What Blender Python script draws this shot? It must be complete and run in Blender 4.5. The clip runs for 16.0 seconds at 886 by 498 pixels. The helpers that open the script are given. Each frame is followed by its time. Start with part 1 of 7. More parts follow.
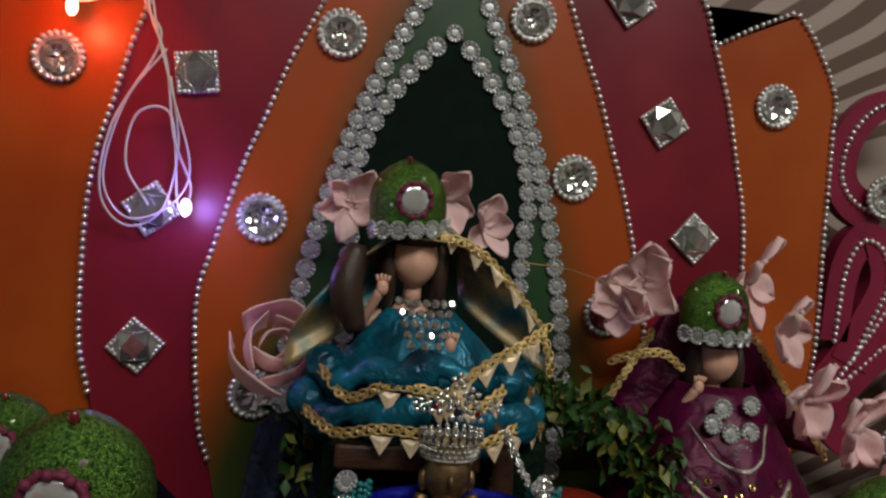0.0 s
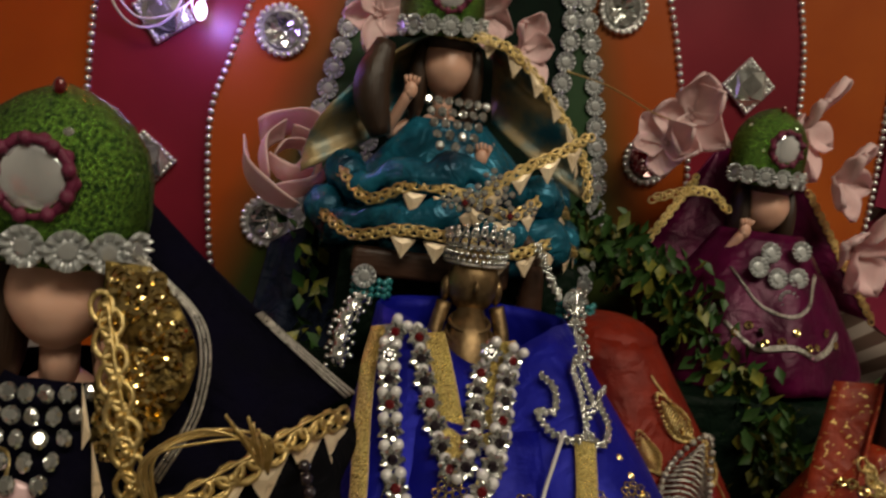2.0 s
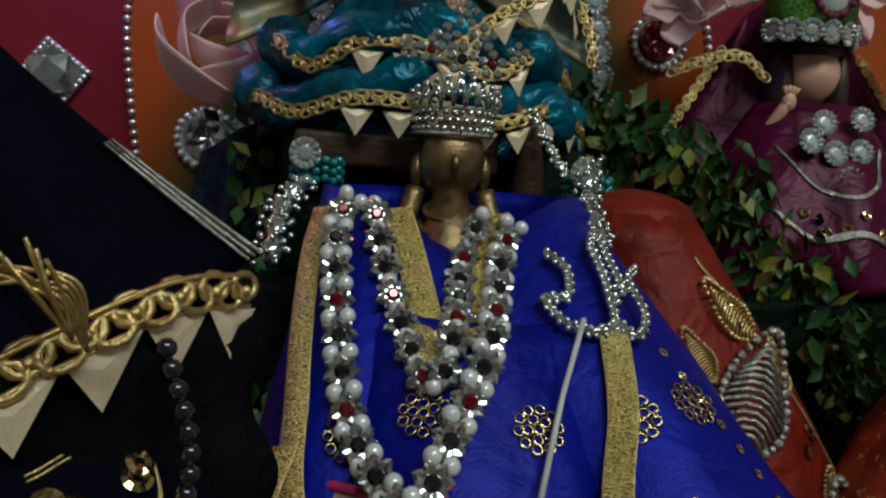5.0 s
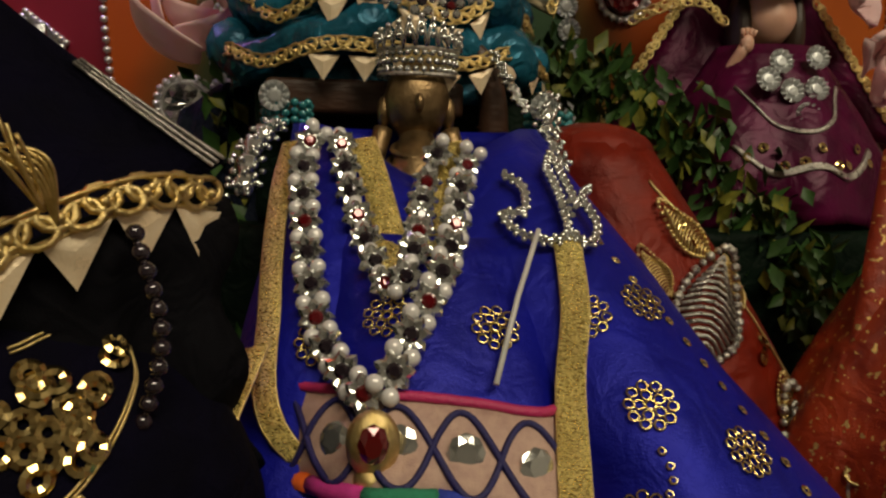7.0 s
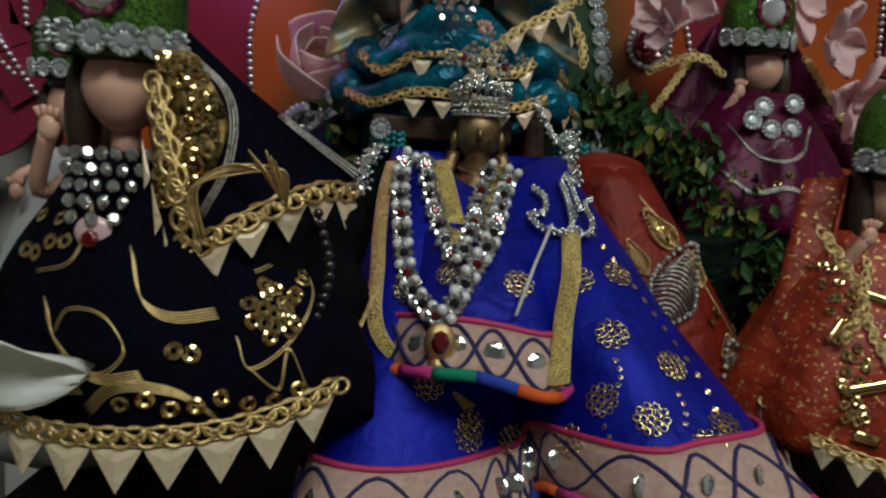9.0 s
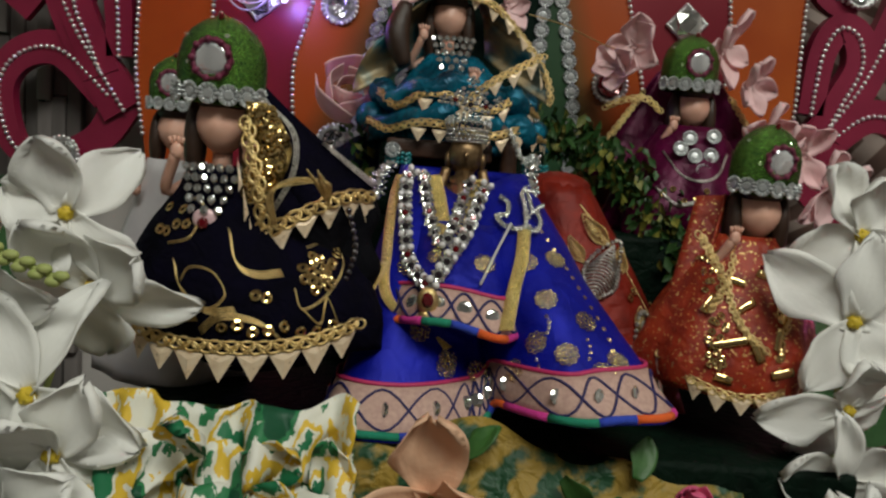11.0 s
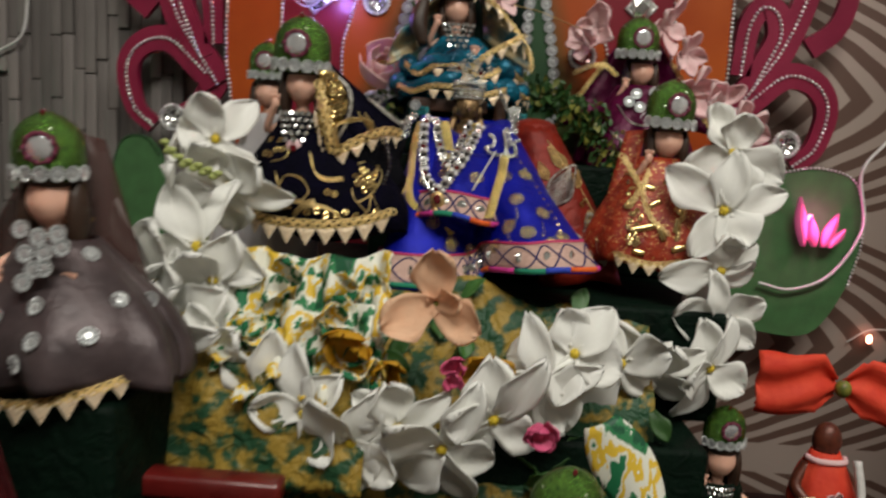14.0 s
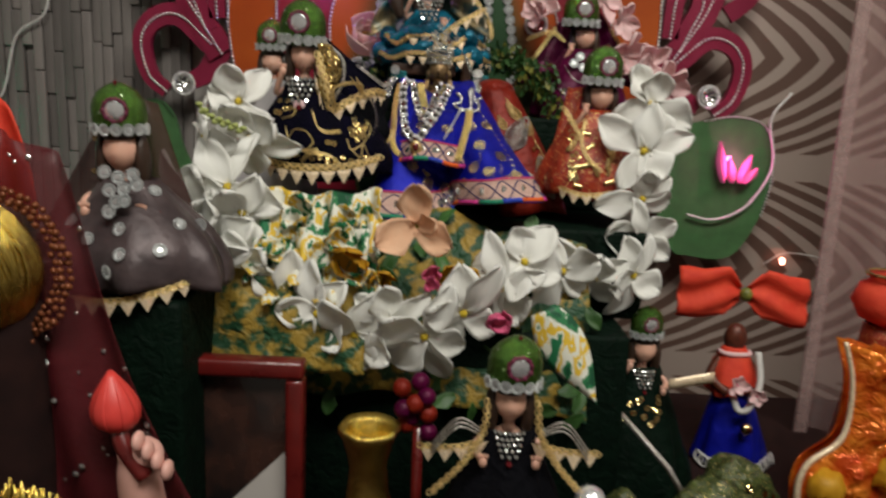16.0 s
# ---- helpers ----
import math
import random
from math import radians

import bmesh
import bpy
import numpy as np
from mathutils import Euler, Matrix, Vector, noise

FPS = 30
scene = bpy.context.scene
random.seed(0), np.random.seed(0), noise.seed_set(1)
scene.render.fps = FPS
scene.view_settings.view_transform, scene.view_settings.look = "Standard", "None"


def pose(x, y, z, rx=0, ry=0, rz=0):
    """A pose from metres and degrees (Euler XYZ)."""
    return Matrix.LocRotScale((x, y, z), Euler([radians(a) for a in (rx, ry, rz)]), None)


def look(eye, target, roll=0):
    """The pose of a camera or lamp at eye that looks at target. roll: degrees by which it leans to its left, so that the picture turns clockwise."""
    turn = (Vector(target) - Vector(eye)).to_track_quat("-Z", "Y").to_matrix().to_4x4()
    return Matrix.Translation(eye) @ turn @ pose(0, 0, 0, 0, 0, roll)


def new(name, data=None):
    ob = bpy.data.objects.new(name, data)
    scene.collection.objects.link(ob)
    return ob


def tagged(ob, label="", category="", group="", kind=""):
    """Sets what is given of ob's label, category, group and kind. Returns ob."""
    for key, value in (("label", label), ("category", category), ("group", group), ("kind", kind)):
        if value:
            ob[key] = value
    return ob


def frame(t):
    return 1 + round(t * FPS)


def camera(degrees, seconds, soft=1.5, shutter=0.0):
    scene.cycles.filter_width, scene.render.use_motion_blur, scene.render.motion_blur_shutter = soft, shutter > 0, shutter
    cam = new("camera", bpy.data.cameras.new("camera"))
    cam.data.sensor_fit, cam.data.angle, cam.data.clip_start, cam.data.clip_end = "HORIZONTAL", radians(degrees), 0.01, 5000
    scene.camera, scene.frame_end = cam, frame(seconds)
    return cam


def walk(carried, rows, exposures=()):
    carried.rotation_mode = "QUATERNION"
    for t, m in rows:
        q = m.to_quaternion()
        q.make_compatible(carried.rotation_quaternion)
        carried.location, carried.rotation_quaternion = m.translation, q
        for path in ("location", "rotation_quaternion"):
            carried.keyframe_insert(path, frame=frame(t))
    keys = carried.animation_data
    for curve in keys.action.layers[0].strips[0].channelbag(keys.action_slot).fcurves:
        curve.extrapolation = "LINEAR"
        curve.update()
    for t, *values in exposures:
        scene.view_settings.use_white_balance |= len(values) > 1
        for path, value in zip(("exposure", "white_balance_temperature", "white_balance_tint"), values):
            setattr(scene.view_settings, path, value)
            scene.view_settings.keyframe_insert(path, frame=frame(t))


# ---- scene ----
cam = camera(63.3, 16.0, 2.4, 0.4)
PATH = [
    (0, (0.004, 0.008, 0.501), (0.3, 1.986, 0.44), 4.7),
    (0.5, (0.003, 0.01, 0.493), (0.323, 1.983, 0.433), 5.7),
    (1, (0.008, 0.011, 0.478), (0.312, 1.986, 0.391), 6.5),
    (1.5, (0.013, 0.02, 0.459), (0.326, 1.989, 0.3), 6.9),
    (2, (0.008, 0.029, 0.442), (0.27, 2.0, 0.222), 7.5),
    (2.5, (0.006, 0.044, 0.429), (0.218, 2.02, 0.202), 6.3),
    (3, (0.008, 0.07, 0.416), (0.216, 2.047, 0.198), 7.2),
    (3.5, (0.017, 0.085, 0.403), (0.246, 2.057, 0.163), 6.3),
    (4, (0.026, 0.088, 0.403), (0.268, 2.057, 0.148), 5.2),
    (4.2, (0.029, 0.088, 0.402), (0.273, 2.058, 0.156), 5.0),
    (6.3, (0.029, 0.078, 0.391), (0.276, 2.051, 0.173), 1.4),
    (6.5, (0.029, 0.079, 0.388), (0.28, 2.049, 0.157), 1.6),
    (7, (0.036, 0.073, 0.384), (0.296, 2.041, 0.14), 1.4),
    (7.5, (0.037, 0.06, 0.385), (0.266, 2.032, 0.143), 0.9),
    (8, (0.031, 0.034, 0.379), (0.196, 2.013, 0.144), 2.1),
    (8.5, (0.026, 0.018, 0.378), (0.184, 1.994, 0.111), 2.0),
    (8.7, (0.028, 0.005, 0.382), (0.139, 1.987, 0.141), 2.2),
    (10.8, (0.038, -0.115, 0.396), (0.067, 1.874, 0.184), 5.0),
    (11, (0.039, -0.12, 0.394), (0.08, 1.866, 0.166), 4.7),
    (11.5, (0.042, -0.137, 0.395), (0.075, 1.85, 0.173), 3.2),
    (12, (0.045, -0.158, 0.393), (0.085, 1.828, 0.161), 2.7),
    (12.5, (0.061, -0.182, 0.384), (0.101, 1.802, 0.135), 2.8),
    (13, (0.065, -0.216, 0.379), (0.04, 1.766, 0.112), 1.9),
    (13.5, (0.068, -0.244, 0.382), (0.052, 1.74, 0.129), 1.7),
    (13.9, (0.069, -0.278, 0.368), (0.011, 1.705, 0.111), 2.1),
    (14, (0.061, -0.29, 0.371), (0.002, 1.688, 0.086), 3.7),
    (14.5, (0.056, -0.342, 0.372), (-0.093, 1.626, 0.051), 4.7),
    (15, (0.066, -0.373, 0.373), (-0.081, 1.598, 0.068), 3.8),
    (15.5, (0.067, -0.39, 0.38), (-0.073, 1.576, 0.044), 1.9),
    (16, (0.065, -0.413, 0.369), (0.072, 1.549, -0.02), 2.6),
]
BALANCE = [(0, -0.75, 6600, 4), (0.5, -0.45, 3100, -34), (1, -0.55, 3100, -34), (1.5, -0.75, 6500, -10), (2, -0.76, 8000, 4), (2.5, -0.74, 7700, 4), (3, -0.75, 4000, -22), (3.5, -0.8, 4000, -22), (4, -0.88, 6800, -5), (6.5, -0.85, 4000, -22), (7, -0.74, 8600, 2), (7.5, -0.76, 8000, 4), (8, -0.75, 4000, -22), (8.5, -0.83, 5500, -10), (11, -0.5, 6400, 0), (11.5, -0.5, 6600, 4), (12, -0.4, 3950, -34), (12.5, -0.36, 6600, 4), (13, -0.25, 3950, -34), (13.5, -0.1, 6300, -2), (14, -0.1, 6600, 4), (14.5, -0.1, 3950, -34), (15, -0.05, 6600, 4), (15.5, -0.1, 3950, -34), (16, -0.08, 6600, 4)]
walk(cam, [(t, look(eye, target, roll)) for t, eye, target, roll in PATH], BALANCE)


# ---- light and air ----
def lamp(name, kind, m, power, colour, size=0.1, size_y=None):
    data = bpy.data.lights.new(name, kind)
    data.energy, data.color = power, colour
    if kind == "AREA":
        data.shape, data.size, data.size_y = "RECTANGLE", size, size_y or size
    else:
        data.shadow_soft_size = size
    ob = new(name, data)
    ob.matrix_world = m
    return ob


world = bpy.data.worlds.new("room_air")
world.use_nodes = True
world.node_tree.nodes["Background"].inputs[0].default_value = (0.75, 0.72, 0.8, 1)
world.node_tree.nodes["Background"].inputs[1].default_value = 0.004
scene.world = world
# the tube lamp on the ceiling of the room, in front of the shrine
lamp("tube_light", "AREA", look((0.36, -0.74, 1.52), (0.20, -0.30, 0.1)), 26.2, (1.0, 0.94, 0.89), 1.2, 0.30)
# fairy-light bulbs
lamp("red_bulb_light", "POINT", pose(-0.131, 0.372, 0.590), 0.16, (1.0, 0.12, 0.05), 0.004)
lamp("violet_bulb_light", "POINT", pose(-0.070, 0.365, 0.500), 0.13, (0.35, 0.22, 1.0), 0.004)
lamp("magenta_bulb_light", "POINT", pose(0.385, 0.370, 0.322), 0.09, (1.0, 0.15, 0.5), 0.004)
lamp("green_bulb_light", "POINT", pose(-0.50, 0.415, 0.335), 0.10, (0.05, 1.0, 0.5), 0.004)


# ---- materials ----
def rgba(c):
    return (*c, 1.0)


def mat(name, c1, c2=None, scale=300.0, rough=0.5, metal=0.0, bump=0.25, fine=None, sheen=0.0, coat=0.0,
        stretch=(1, 1, 1), spread=0.25, trans=0.0, vary=0.0, sharp=0.25, spec=0.5, wrinkle=0.0, fleck=None):
    """A surface with colour blotches at one size and a fine relief at another."""
    m = bpy.data.materials.new(name)
    m.use_nodes = True
    nt = m.node_tree
    b = nt.nodes["Principled BSDF"]
    tc = nt.nodes.new("ShaderNodeTexCoord")
    mp = nt.nodes.new("ShaderNodeMapping")
    mp.inputs["Scale"].default_value = stretch
    nt.links.new(tc.outputs["Object"], mp.inputs["Vector"])
    n1 = nt.nodes.new("ShaderNodeTexNoise")
    n1.inputs["Scale"].default_value, n1.inputs["Detail"].default_value = scale, 5
    nt.links.new(mp.outputs[0], n1.inputs["Vector"])
    ramp = nt.nodes.new("ShaderNodeValToRGB")
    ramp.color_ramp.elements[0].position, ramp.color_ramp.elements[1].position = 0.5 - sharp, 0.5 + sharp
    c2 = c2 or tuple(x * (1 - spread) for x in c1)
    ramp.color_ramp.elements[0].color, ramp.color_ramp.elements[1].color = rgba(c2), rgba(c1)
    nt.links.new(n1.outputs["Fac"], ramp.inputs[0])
    col = ramp.outputs[0]
    if vary:
        info = nt.nodes.new("ShaderNodeObjectInfo")
        hsv = nt.nodes.new("ShaderNodeHueSaturation")
        mr = nt.nodes.new("ShaderNodeMapRange")
        mr.inputs["To Min"].default_value, mr.inputs["To Max"].default_value = 1 - vary, 1 + vary
        nt.links.new(info.outputs["Random"], mr.inputs["Value"])
        nt.links.new(mr.outputs[0], hsv.inputs["Value"])
        nt.links.new(col, hsv.inputs["Color"])
        col = hsv.outputs[0]
    nt.links.new(col, b.inputs["Base Color"])
    n2 = nt.nodes.new("ShaderNodeTexNoise")
    n2.inputs["Scale"].default_value, n2.inputs["Detail"].default_value = fine or scale * 6, 3
    nt.links.new(mp.outputs[0], n2.inputs["Vector"])
    bp = nt.nodes.new("ShaderNodeBump")
    bp.inputs["Strength"].default_value, bp.inputs["Distance"].default_value = bump, 0.0006
    nt.links.new(n2.outputs["Fac"], bp.inputs["Height"])
    nt.links.new(bp.outputs[0], b.inputs["Normal"])
    if wrinkle:
        n3 = nt.nodes.new("ShaderNodeTexNoise")
        n3.inputs["Scale"].default_value, n3.inputs["Detail"].default_value, n3.inputs["Distortion"].default_value = 95, 2, 1.2
        nt.links.new(mp.outputs[0], n3.inputs["Vector"])
        bw = nt.nodes.new("ShaderNodeBump")
        bw.inputs["Strength"].default_value, bw.inputs["Distance"].default_value = wrinkle, 0.006
        nt.links.new(n3.outputs["Fac"], bw.inputs["Height"])
        nt.links.new(bw.outputs[0], bp.inputs["Normal"])
    if fleck:
        vo = nt.nodes.new("ShaderNodeTexNoise")
        vo.inputs["Scale"].default_value, vo.inputs["Detail"].default_value = 620, 1
        nt.links.new(tc.outputs["Object"], vo.inputs["Vector"])
        rf = nt.nodes.new("ShaderNodeValToRGB")
        rf.color_ramp.elements[0].position, rf.color_ramp.elements[1].position = 0.64, 0.68
        nt.links.new(vo.outputs["Fac"], rf.inputs[0])
        mf = nt.nodes.new("ShaderNodeMix")
        mf.data_type = "RGBA"
        nt.links.new(rf.outputs[0], mf.inputs[0])
        nt.links.new(col, mf.inputs[6])
        mf.inputs[7].default_value = rgba(fleck)
        nt.links.new(mf.outputs[2], b.inputs["Base Color"])
        mm = nt.nodes.new("ShaderNodeMath")
        mm.operation, mm.inputs[1].default_value = "MULTIPLY", 0.9
        nt.links.new(rf.outputs[0], mm.inputs[0])
        nt.links.new(mm.outputs[0], b.inputs["Metallic"])
    mr2 = nt.nodes.new("ShaderNodeMapRange")
    mr2.inputs["To Min"].default_value, mr2.inputs["To Max"].default_value = max(0.02, rough - 0.1), min(1, rough + 0.1)
    nt.links.new(n1.outputs["Fac"], mr2.inputs["Value"])
    nt.links.new(mr2.outputs[0], b.inputs["Roughness"])
    b.inputs["Metallic"].default_value = metal
    b.inputs["Specular IOR Level"].default_value = spec
    b.inputs["Sheen Weight"].default_value = sheen
    b.inputs["Coat Weight"].default_value = coat
    b.inputs["Subsurface Weight"].default_value = trans
    b.inputs["Subsurface Radius"].default_value = (0.004, 0.003, 0.002)
    return m


def glow(name, c, strength):
    m = bpy.data.materials.new(name)
    m.use_nodes = True
    b = m.node_tree.nodes["Principled BSDF"]
    b.inputs["Base Color"].default_value = rgba(c)
    b.inputs["Emission Color"].default_value, b.inputs["Emission Strength"].default_value = rgba(c), strength
    return m


def net(name, c, cover, rough=0.5):
    """A thin woven net: partly open, partly thread."""
    m = mat(name, c, scale=120, rough=rough, bump=0.1)
    nt = m.node_tree
    tr = nt.nodes.new("ShaderNodeBsdfTransparent")
    mx = nt.nodes.new("ShaderNodeMixShader")
    mx.inputs[0].default_value = cover
    nt.links.new(tr.outputs[0], mx.inputs[1])
    nt.links.new(nt.nodes["Principled BSDF"].outputs[0], mx.inputs[2])
    nt.links.new(mx.outputs[0], nt.nodes["Material Output"].inputs[0])
    return m


def bands(name, ca, cb, scale, x0, z0):
    """Printed paper with nested bands that bend back from level lines of points, and plain strips between."""
    m = mat(name, ca, scale=60, rough=0.6, bump=0.1)
    nt = m.node_tree
    def node(op, a, b=None, c=None):
        n = nt.nodes.new("ShaderNodeMath")
        n.operation = op
        for i, v in enumerate((a, b, c)):
            if v is None:
                continue
            if isinstance(v, (int, float)):
                n.inputs[i].default_value = v
            else:
                nt.links.new(v, n.inputs[i])
        return n.outputs[0]
    tc = nt.nodes.new("ShaderNodeTexCoord")
    sep = nt.nodes.new("ShaderNodeSeparateXYZ")
    nt.links.new(tc.outputs["Object"], sep.inputs[0])
    nz = nt.nodes.new("ShaderNodeTexNoise")
    nz.inputs["Scale"].default_value = 9
    nt.links.new(tc.outputs["Object"], nz.inputs["Vector"])
    dz = node("PINGPONG", node("SUBTRACT", sep.outputs[2], z0), 0.124)
    lean = node("MULTIPLY_ADD", dz, 0.75, node("MULTIPLY", node("MULTIPLY", dz, dz), 9.0))
    w = node("ADD", node("SUBTRACT", sep.outputs[0], x0), node("MULTIPLY_ADD", nz.outputs["Fac"], 0.020, lean))
    sn = node("SINE", node("MULTIPLY", w, scale))
    rp = nt.nodes.new("ShaderNodeValToRGB")
    e = rp.color_ramp.elements
    e[0].position, e[0].color = 0.50, rgba(cb)
    e[1].position, e[1].color = 0.62, rgba(ca)
    plain = node("GREATER_THAN", dz, 0.108)
    nt.links.new(node("MAXIMUM", node("MULTIPLY_ADD", sn, 0.5, 0.5), plain), rp.inputs[0])
    nt.links.new(rp.outputs[0], nt.nodes["Principled BSDF"].inputs["Base Color"])
    return m


def fade(name, c1, c2, x0, d0, d1, rough=0.35):
    """Sprayed paint that goes from one colour at d0 from the axis x0 to another at d1."""
    m = mat(name, c1, scale=40, rough=rough, bump=0.08, fine=900)
    nt = m.node_tree
    tc = nt.nodes.new("ShaderNodeTexCoord")
    sep = nt.nodes.new("ShaderNodeSeparateXYZ")
    nt.links.new(tc.outputs["Object"], sep.inputs[0])
    sub = nt.nodes.new("ShaderNodeMath")
    sub.operation, sub.inputs[1].default_value = "SUBTRACT", x0
    ab = nt.nodes.new("ShaderNodeMath")
    ab.operation = "ABSOLUTE"
    nt.links.new(sep.outputs[0], sub.inputs[0])
    nt.links.new(sub.outputs[0], ab.inputs[0])
    zz = nt.nodes.new("ShaderNodeMath")
    zz.operation, zz.inputs[1].default_value = "MULTIPLY_ADD", 0.35
    nt.links.new(sep.outputs[2], zz.inputs[0])
    nt.links.new(ab.outputs[0], zz.inputs[2])
    mr = nt.nodes.new("ShaderNodeMapRange")
    mr.inputs["From Min"].default_value, mr.inputs["From Max"].default_value = d0, d1
    nt.links.new(zz.outputs[0], mr.inputs["Value"])
    mx = nt.nodes.new("ShaderNodeMix")
    mx.data_type = "RGBA"
    nt.links.new(mr.outputs[0], mx.inputs[0])
    mx.inputs[6].default_value, mx.inputs[7].default_value = rgba(c1), rgba(c2)
    nt.links.new(mx.outputs[2], nt.nodes["Principled BSDF"].inputs["Base Color"])
    return m


ORANGE = mat("orange_paint", (0.44, 0.090, 0.006), (0.26, 0.032, 0.004), 11, 0.35, bump=0.06, fine=1200)
RED = mat("crimson_paint", (0.25, 0.010, 0.026), (0.125, 0.005, 0.014), 11, 0.35, bump=0.06, fine=1200)
PINKB = mat("magenta_paint", (0.25, 0.014, 0.050), (0.15, 0.006, 0.028), 20, 0.35, bump=0.06, fine=1200)
ORANGE_IN = fade("orange_to_green_paint", (0.040, 0.060, 0.012), (0.36, 0.062, 0.007), 0.0, 0.160, 0.190)
GREENB = mat("leaf_green_paint", (0.022, 0.075, 0.025), (0.012, 0.045, 0.015), 30, 0.4, bump=0.06)
GREENP = mat("sage_green_felt", (0.055, 0.16, 0.05), (0.035, 0.10, 0.03), 60, 0.7, bump=0.2)
DARKG = mat("dark_green_cloth", (0.006, 0.016, 0.010), (0.003, 0.008, 0.006), 80, 0.8, bump=0.3, spec=0.08)
SILVER = mat("silver_bead", (0.86, 0.86, 0.85), (0.7, 0.7, 0.7), 400, 0.30, 0.8, bump=0.05)
CRYSTAL = mat("foil_backed_crystal", (0.86, 0.88, 0.86), (0.46, 0.48, 0.46), 160, 0.10, 0.9, bump=0.02)
ROSM = mat("silvered_plastic_stone", (0.74, 0.76, 0.76), (0.34, 0.36, 0.36), 420, 0.30, 0.6, bump=0.1, fine=2500)
GEMRED = mat("ruby_stone", (0.15, 0.006, 0.011), None, 200, 0.06, 0.3, bump=0.0, coat=1)
GEMBLK = mat("dark_garnet_stone", (0.02, 0.012, 0.02), None, 200, 0.06, 0.3, bump=0.0, coat=1)
PEARL = mat("pearl", (0.78, 0.76, 0.74), (0.66, 0.66, 0.68), 200, 0.16, 0.15, bump=0.02, coat=0.6)
GOLD = mat("gold_lace", (0.86, 0.68, 0.34), (0.60, 0.42, 0.15), 500, 0.32, 0.9, bump=0.4, fine=3000)
SEQ = mat("gold_sequin", (0.85, 0.68, 0.32), (0.7, 0.5, 0.2), 200, 0.14, 1.0, bump=0.05)
FOIL = mat("pale_gold_satin", (0.90, 0.76, 0.56), (0.74, 0.56, 0.36), 300, 0.3, 0.25, bump=0.2)
RIBBON = mat("gold_ribbon", (0.86, 0.70, 0.28), (0.46, 0.33, 0.09), 2600, 0.28, 1.0, bump=0.9, fine=3200, stretch=(0.6, 0.6, 1.5))
ANTIQ = mat("tarnished_silver_work", (0.76, 0.73, 0.68), (0.28, 0.26, 0.23), 700, 0.3, 0.9, bump=0.8, fine=2200)
BRONZE = mat("dark_brass", (0.40, 0.27, 0.14), (0.16, 0.10, 0.05), 260, 0.34, 0.85, bump=0.4, fine=1500)
BLUE = mat("royal_blue_satin", (0.006, 0.011, 0.37), (0.003, 0.005, 0.19), 45, 0.40, 0.30, bump=0.3, fine=2400, spec=0.2, wrinkle=0.14)
# Near-black blotches: the dark of finer folds is put into the teal colour.
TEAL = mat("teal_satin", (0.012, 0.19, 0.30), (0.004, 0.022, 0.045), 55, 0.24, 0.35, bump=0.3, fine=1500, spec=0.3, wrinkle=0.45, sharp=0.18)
VELVET = mat("navy_velvet", (0.0026, 0.0020, 0.010), (0.0012, 0.0010, 0.004), 90, 0.9, bump=0.4, fine=2600, spec=0.08, wrinkle=0.4)
BLACK = mat("black_velvet", (0.004, 0.004, 0.006), None, 90, 0.85, bump=0.3, fine=2500, spec=0.08, wrinkle=0.4)
GREY = mat("grey_brown_satin", (0.10, 0.074, 0.076), (0.04, 0.030, 0.032), 50, 0.38, 0.25, bump=0.2, fine=1800, spec=0.3, wrinkle=0.10)
REDC = mat("red_brocade", (0.25, 0.017, 0.006), (0.11, 0.007, 0.004), 90, 0.42, 0.15, bump=0.4, fine=2200, spec=0.25, wrinkle=0.25)
ORC = mat("orange_red_brocade", (0.44, 0.045, 0.010), (0.16, 0.010, 0.005), 130, 0.42, 0.1, bump=0.5, fine=2200, wrinkle=0.25, fleck=(0.85, 0.58, 0.22))
MAGC = mat("magenta_satin", (0.11, 0.003, 0.045), (0.035, 0.001, 0.014), 70, 0.30, 0.15, bump=0.3, fine=1600, spec=0.2, wrinkle=0.2)
DKGC = mat("bottle_green_velvet", (0.003, 0.011, 0.006), (0.0015, 0.005, 0.003), 90, 0.6, bump=0.4, spec=0.08, wrinkle=0.4)
SKIN = mat("doll_vinyl", (0.72, 0.43, 0.32), (0.66, 0.37, 0.27), 90, 0.42, bump=0.02, trans=0.15)
HAIR = mat("doll_hair", (0.045, 0.022, 0.012), (0.02, 0.010, 0.006), 200, 0.45, bump=0.8, fine=900, stretch=(1, 1, 0.12))
GLITG = mat("green_glitter", (0.13, 0.26, 0.04), (0.012, 0.045, 0.010), 1300, 0.18, 0.8, bump=1.0, fine=2200, sharp=0.12)
PLUM = mat("plum_braid", (0.16, 0.012, 0.05), None, 500, 0.5, bump=0.5)
MIRROR = mat("small_mirror", (0.90, 0.92, 0.94), None, 30, 0.22, 0.75, bump=0.0, spread=0.04)
WHITEP = mat("white_silk_petal", (0.96, 0.96, 0.94), (0.90, 0.90, 0.84), 45, 0.7, bump=0.2, fine=900, trans=0.25, vary=0.04, wrinkle=0.05, stretch=(1, 0.3, 1))
YELC = mat("yellow_flower_heart", (0.70, 0.50, 0.03), (0.45, 0.35, 0.02), 300, 0.6)
STEM = mat("pale_green_stem", (0.42, 0.46, 0.16), (0.30, 0.36, 0.10), 200, 0.6)
PEACH = mat("peach_silk_petal", (0.90, 0.62, 0.42), (0.84, 0.50, 0.31), 60, 0.55, bump=0.3, fine=700, trans=0.2, wrinkle=0.15)
PINKP = mat("pink_silk_petal", (0.95, 0.66, 0.68), (0.96, 0.78, 0.76), 50, 0.55, bump=0.25, fine=700, trans=0.2, vary=0.06, wrinkle=0.1)
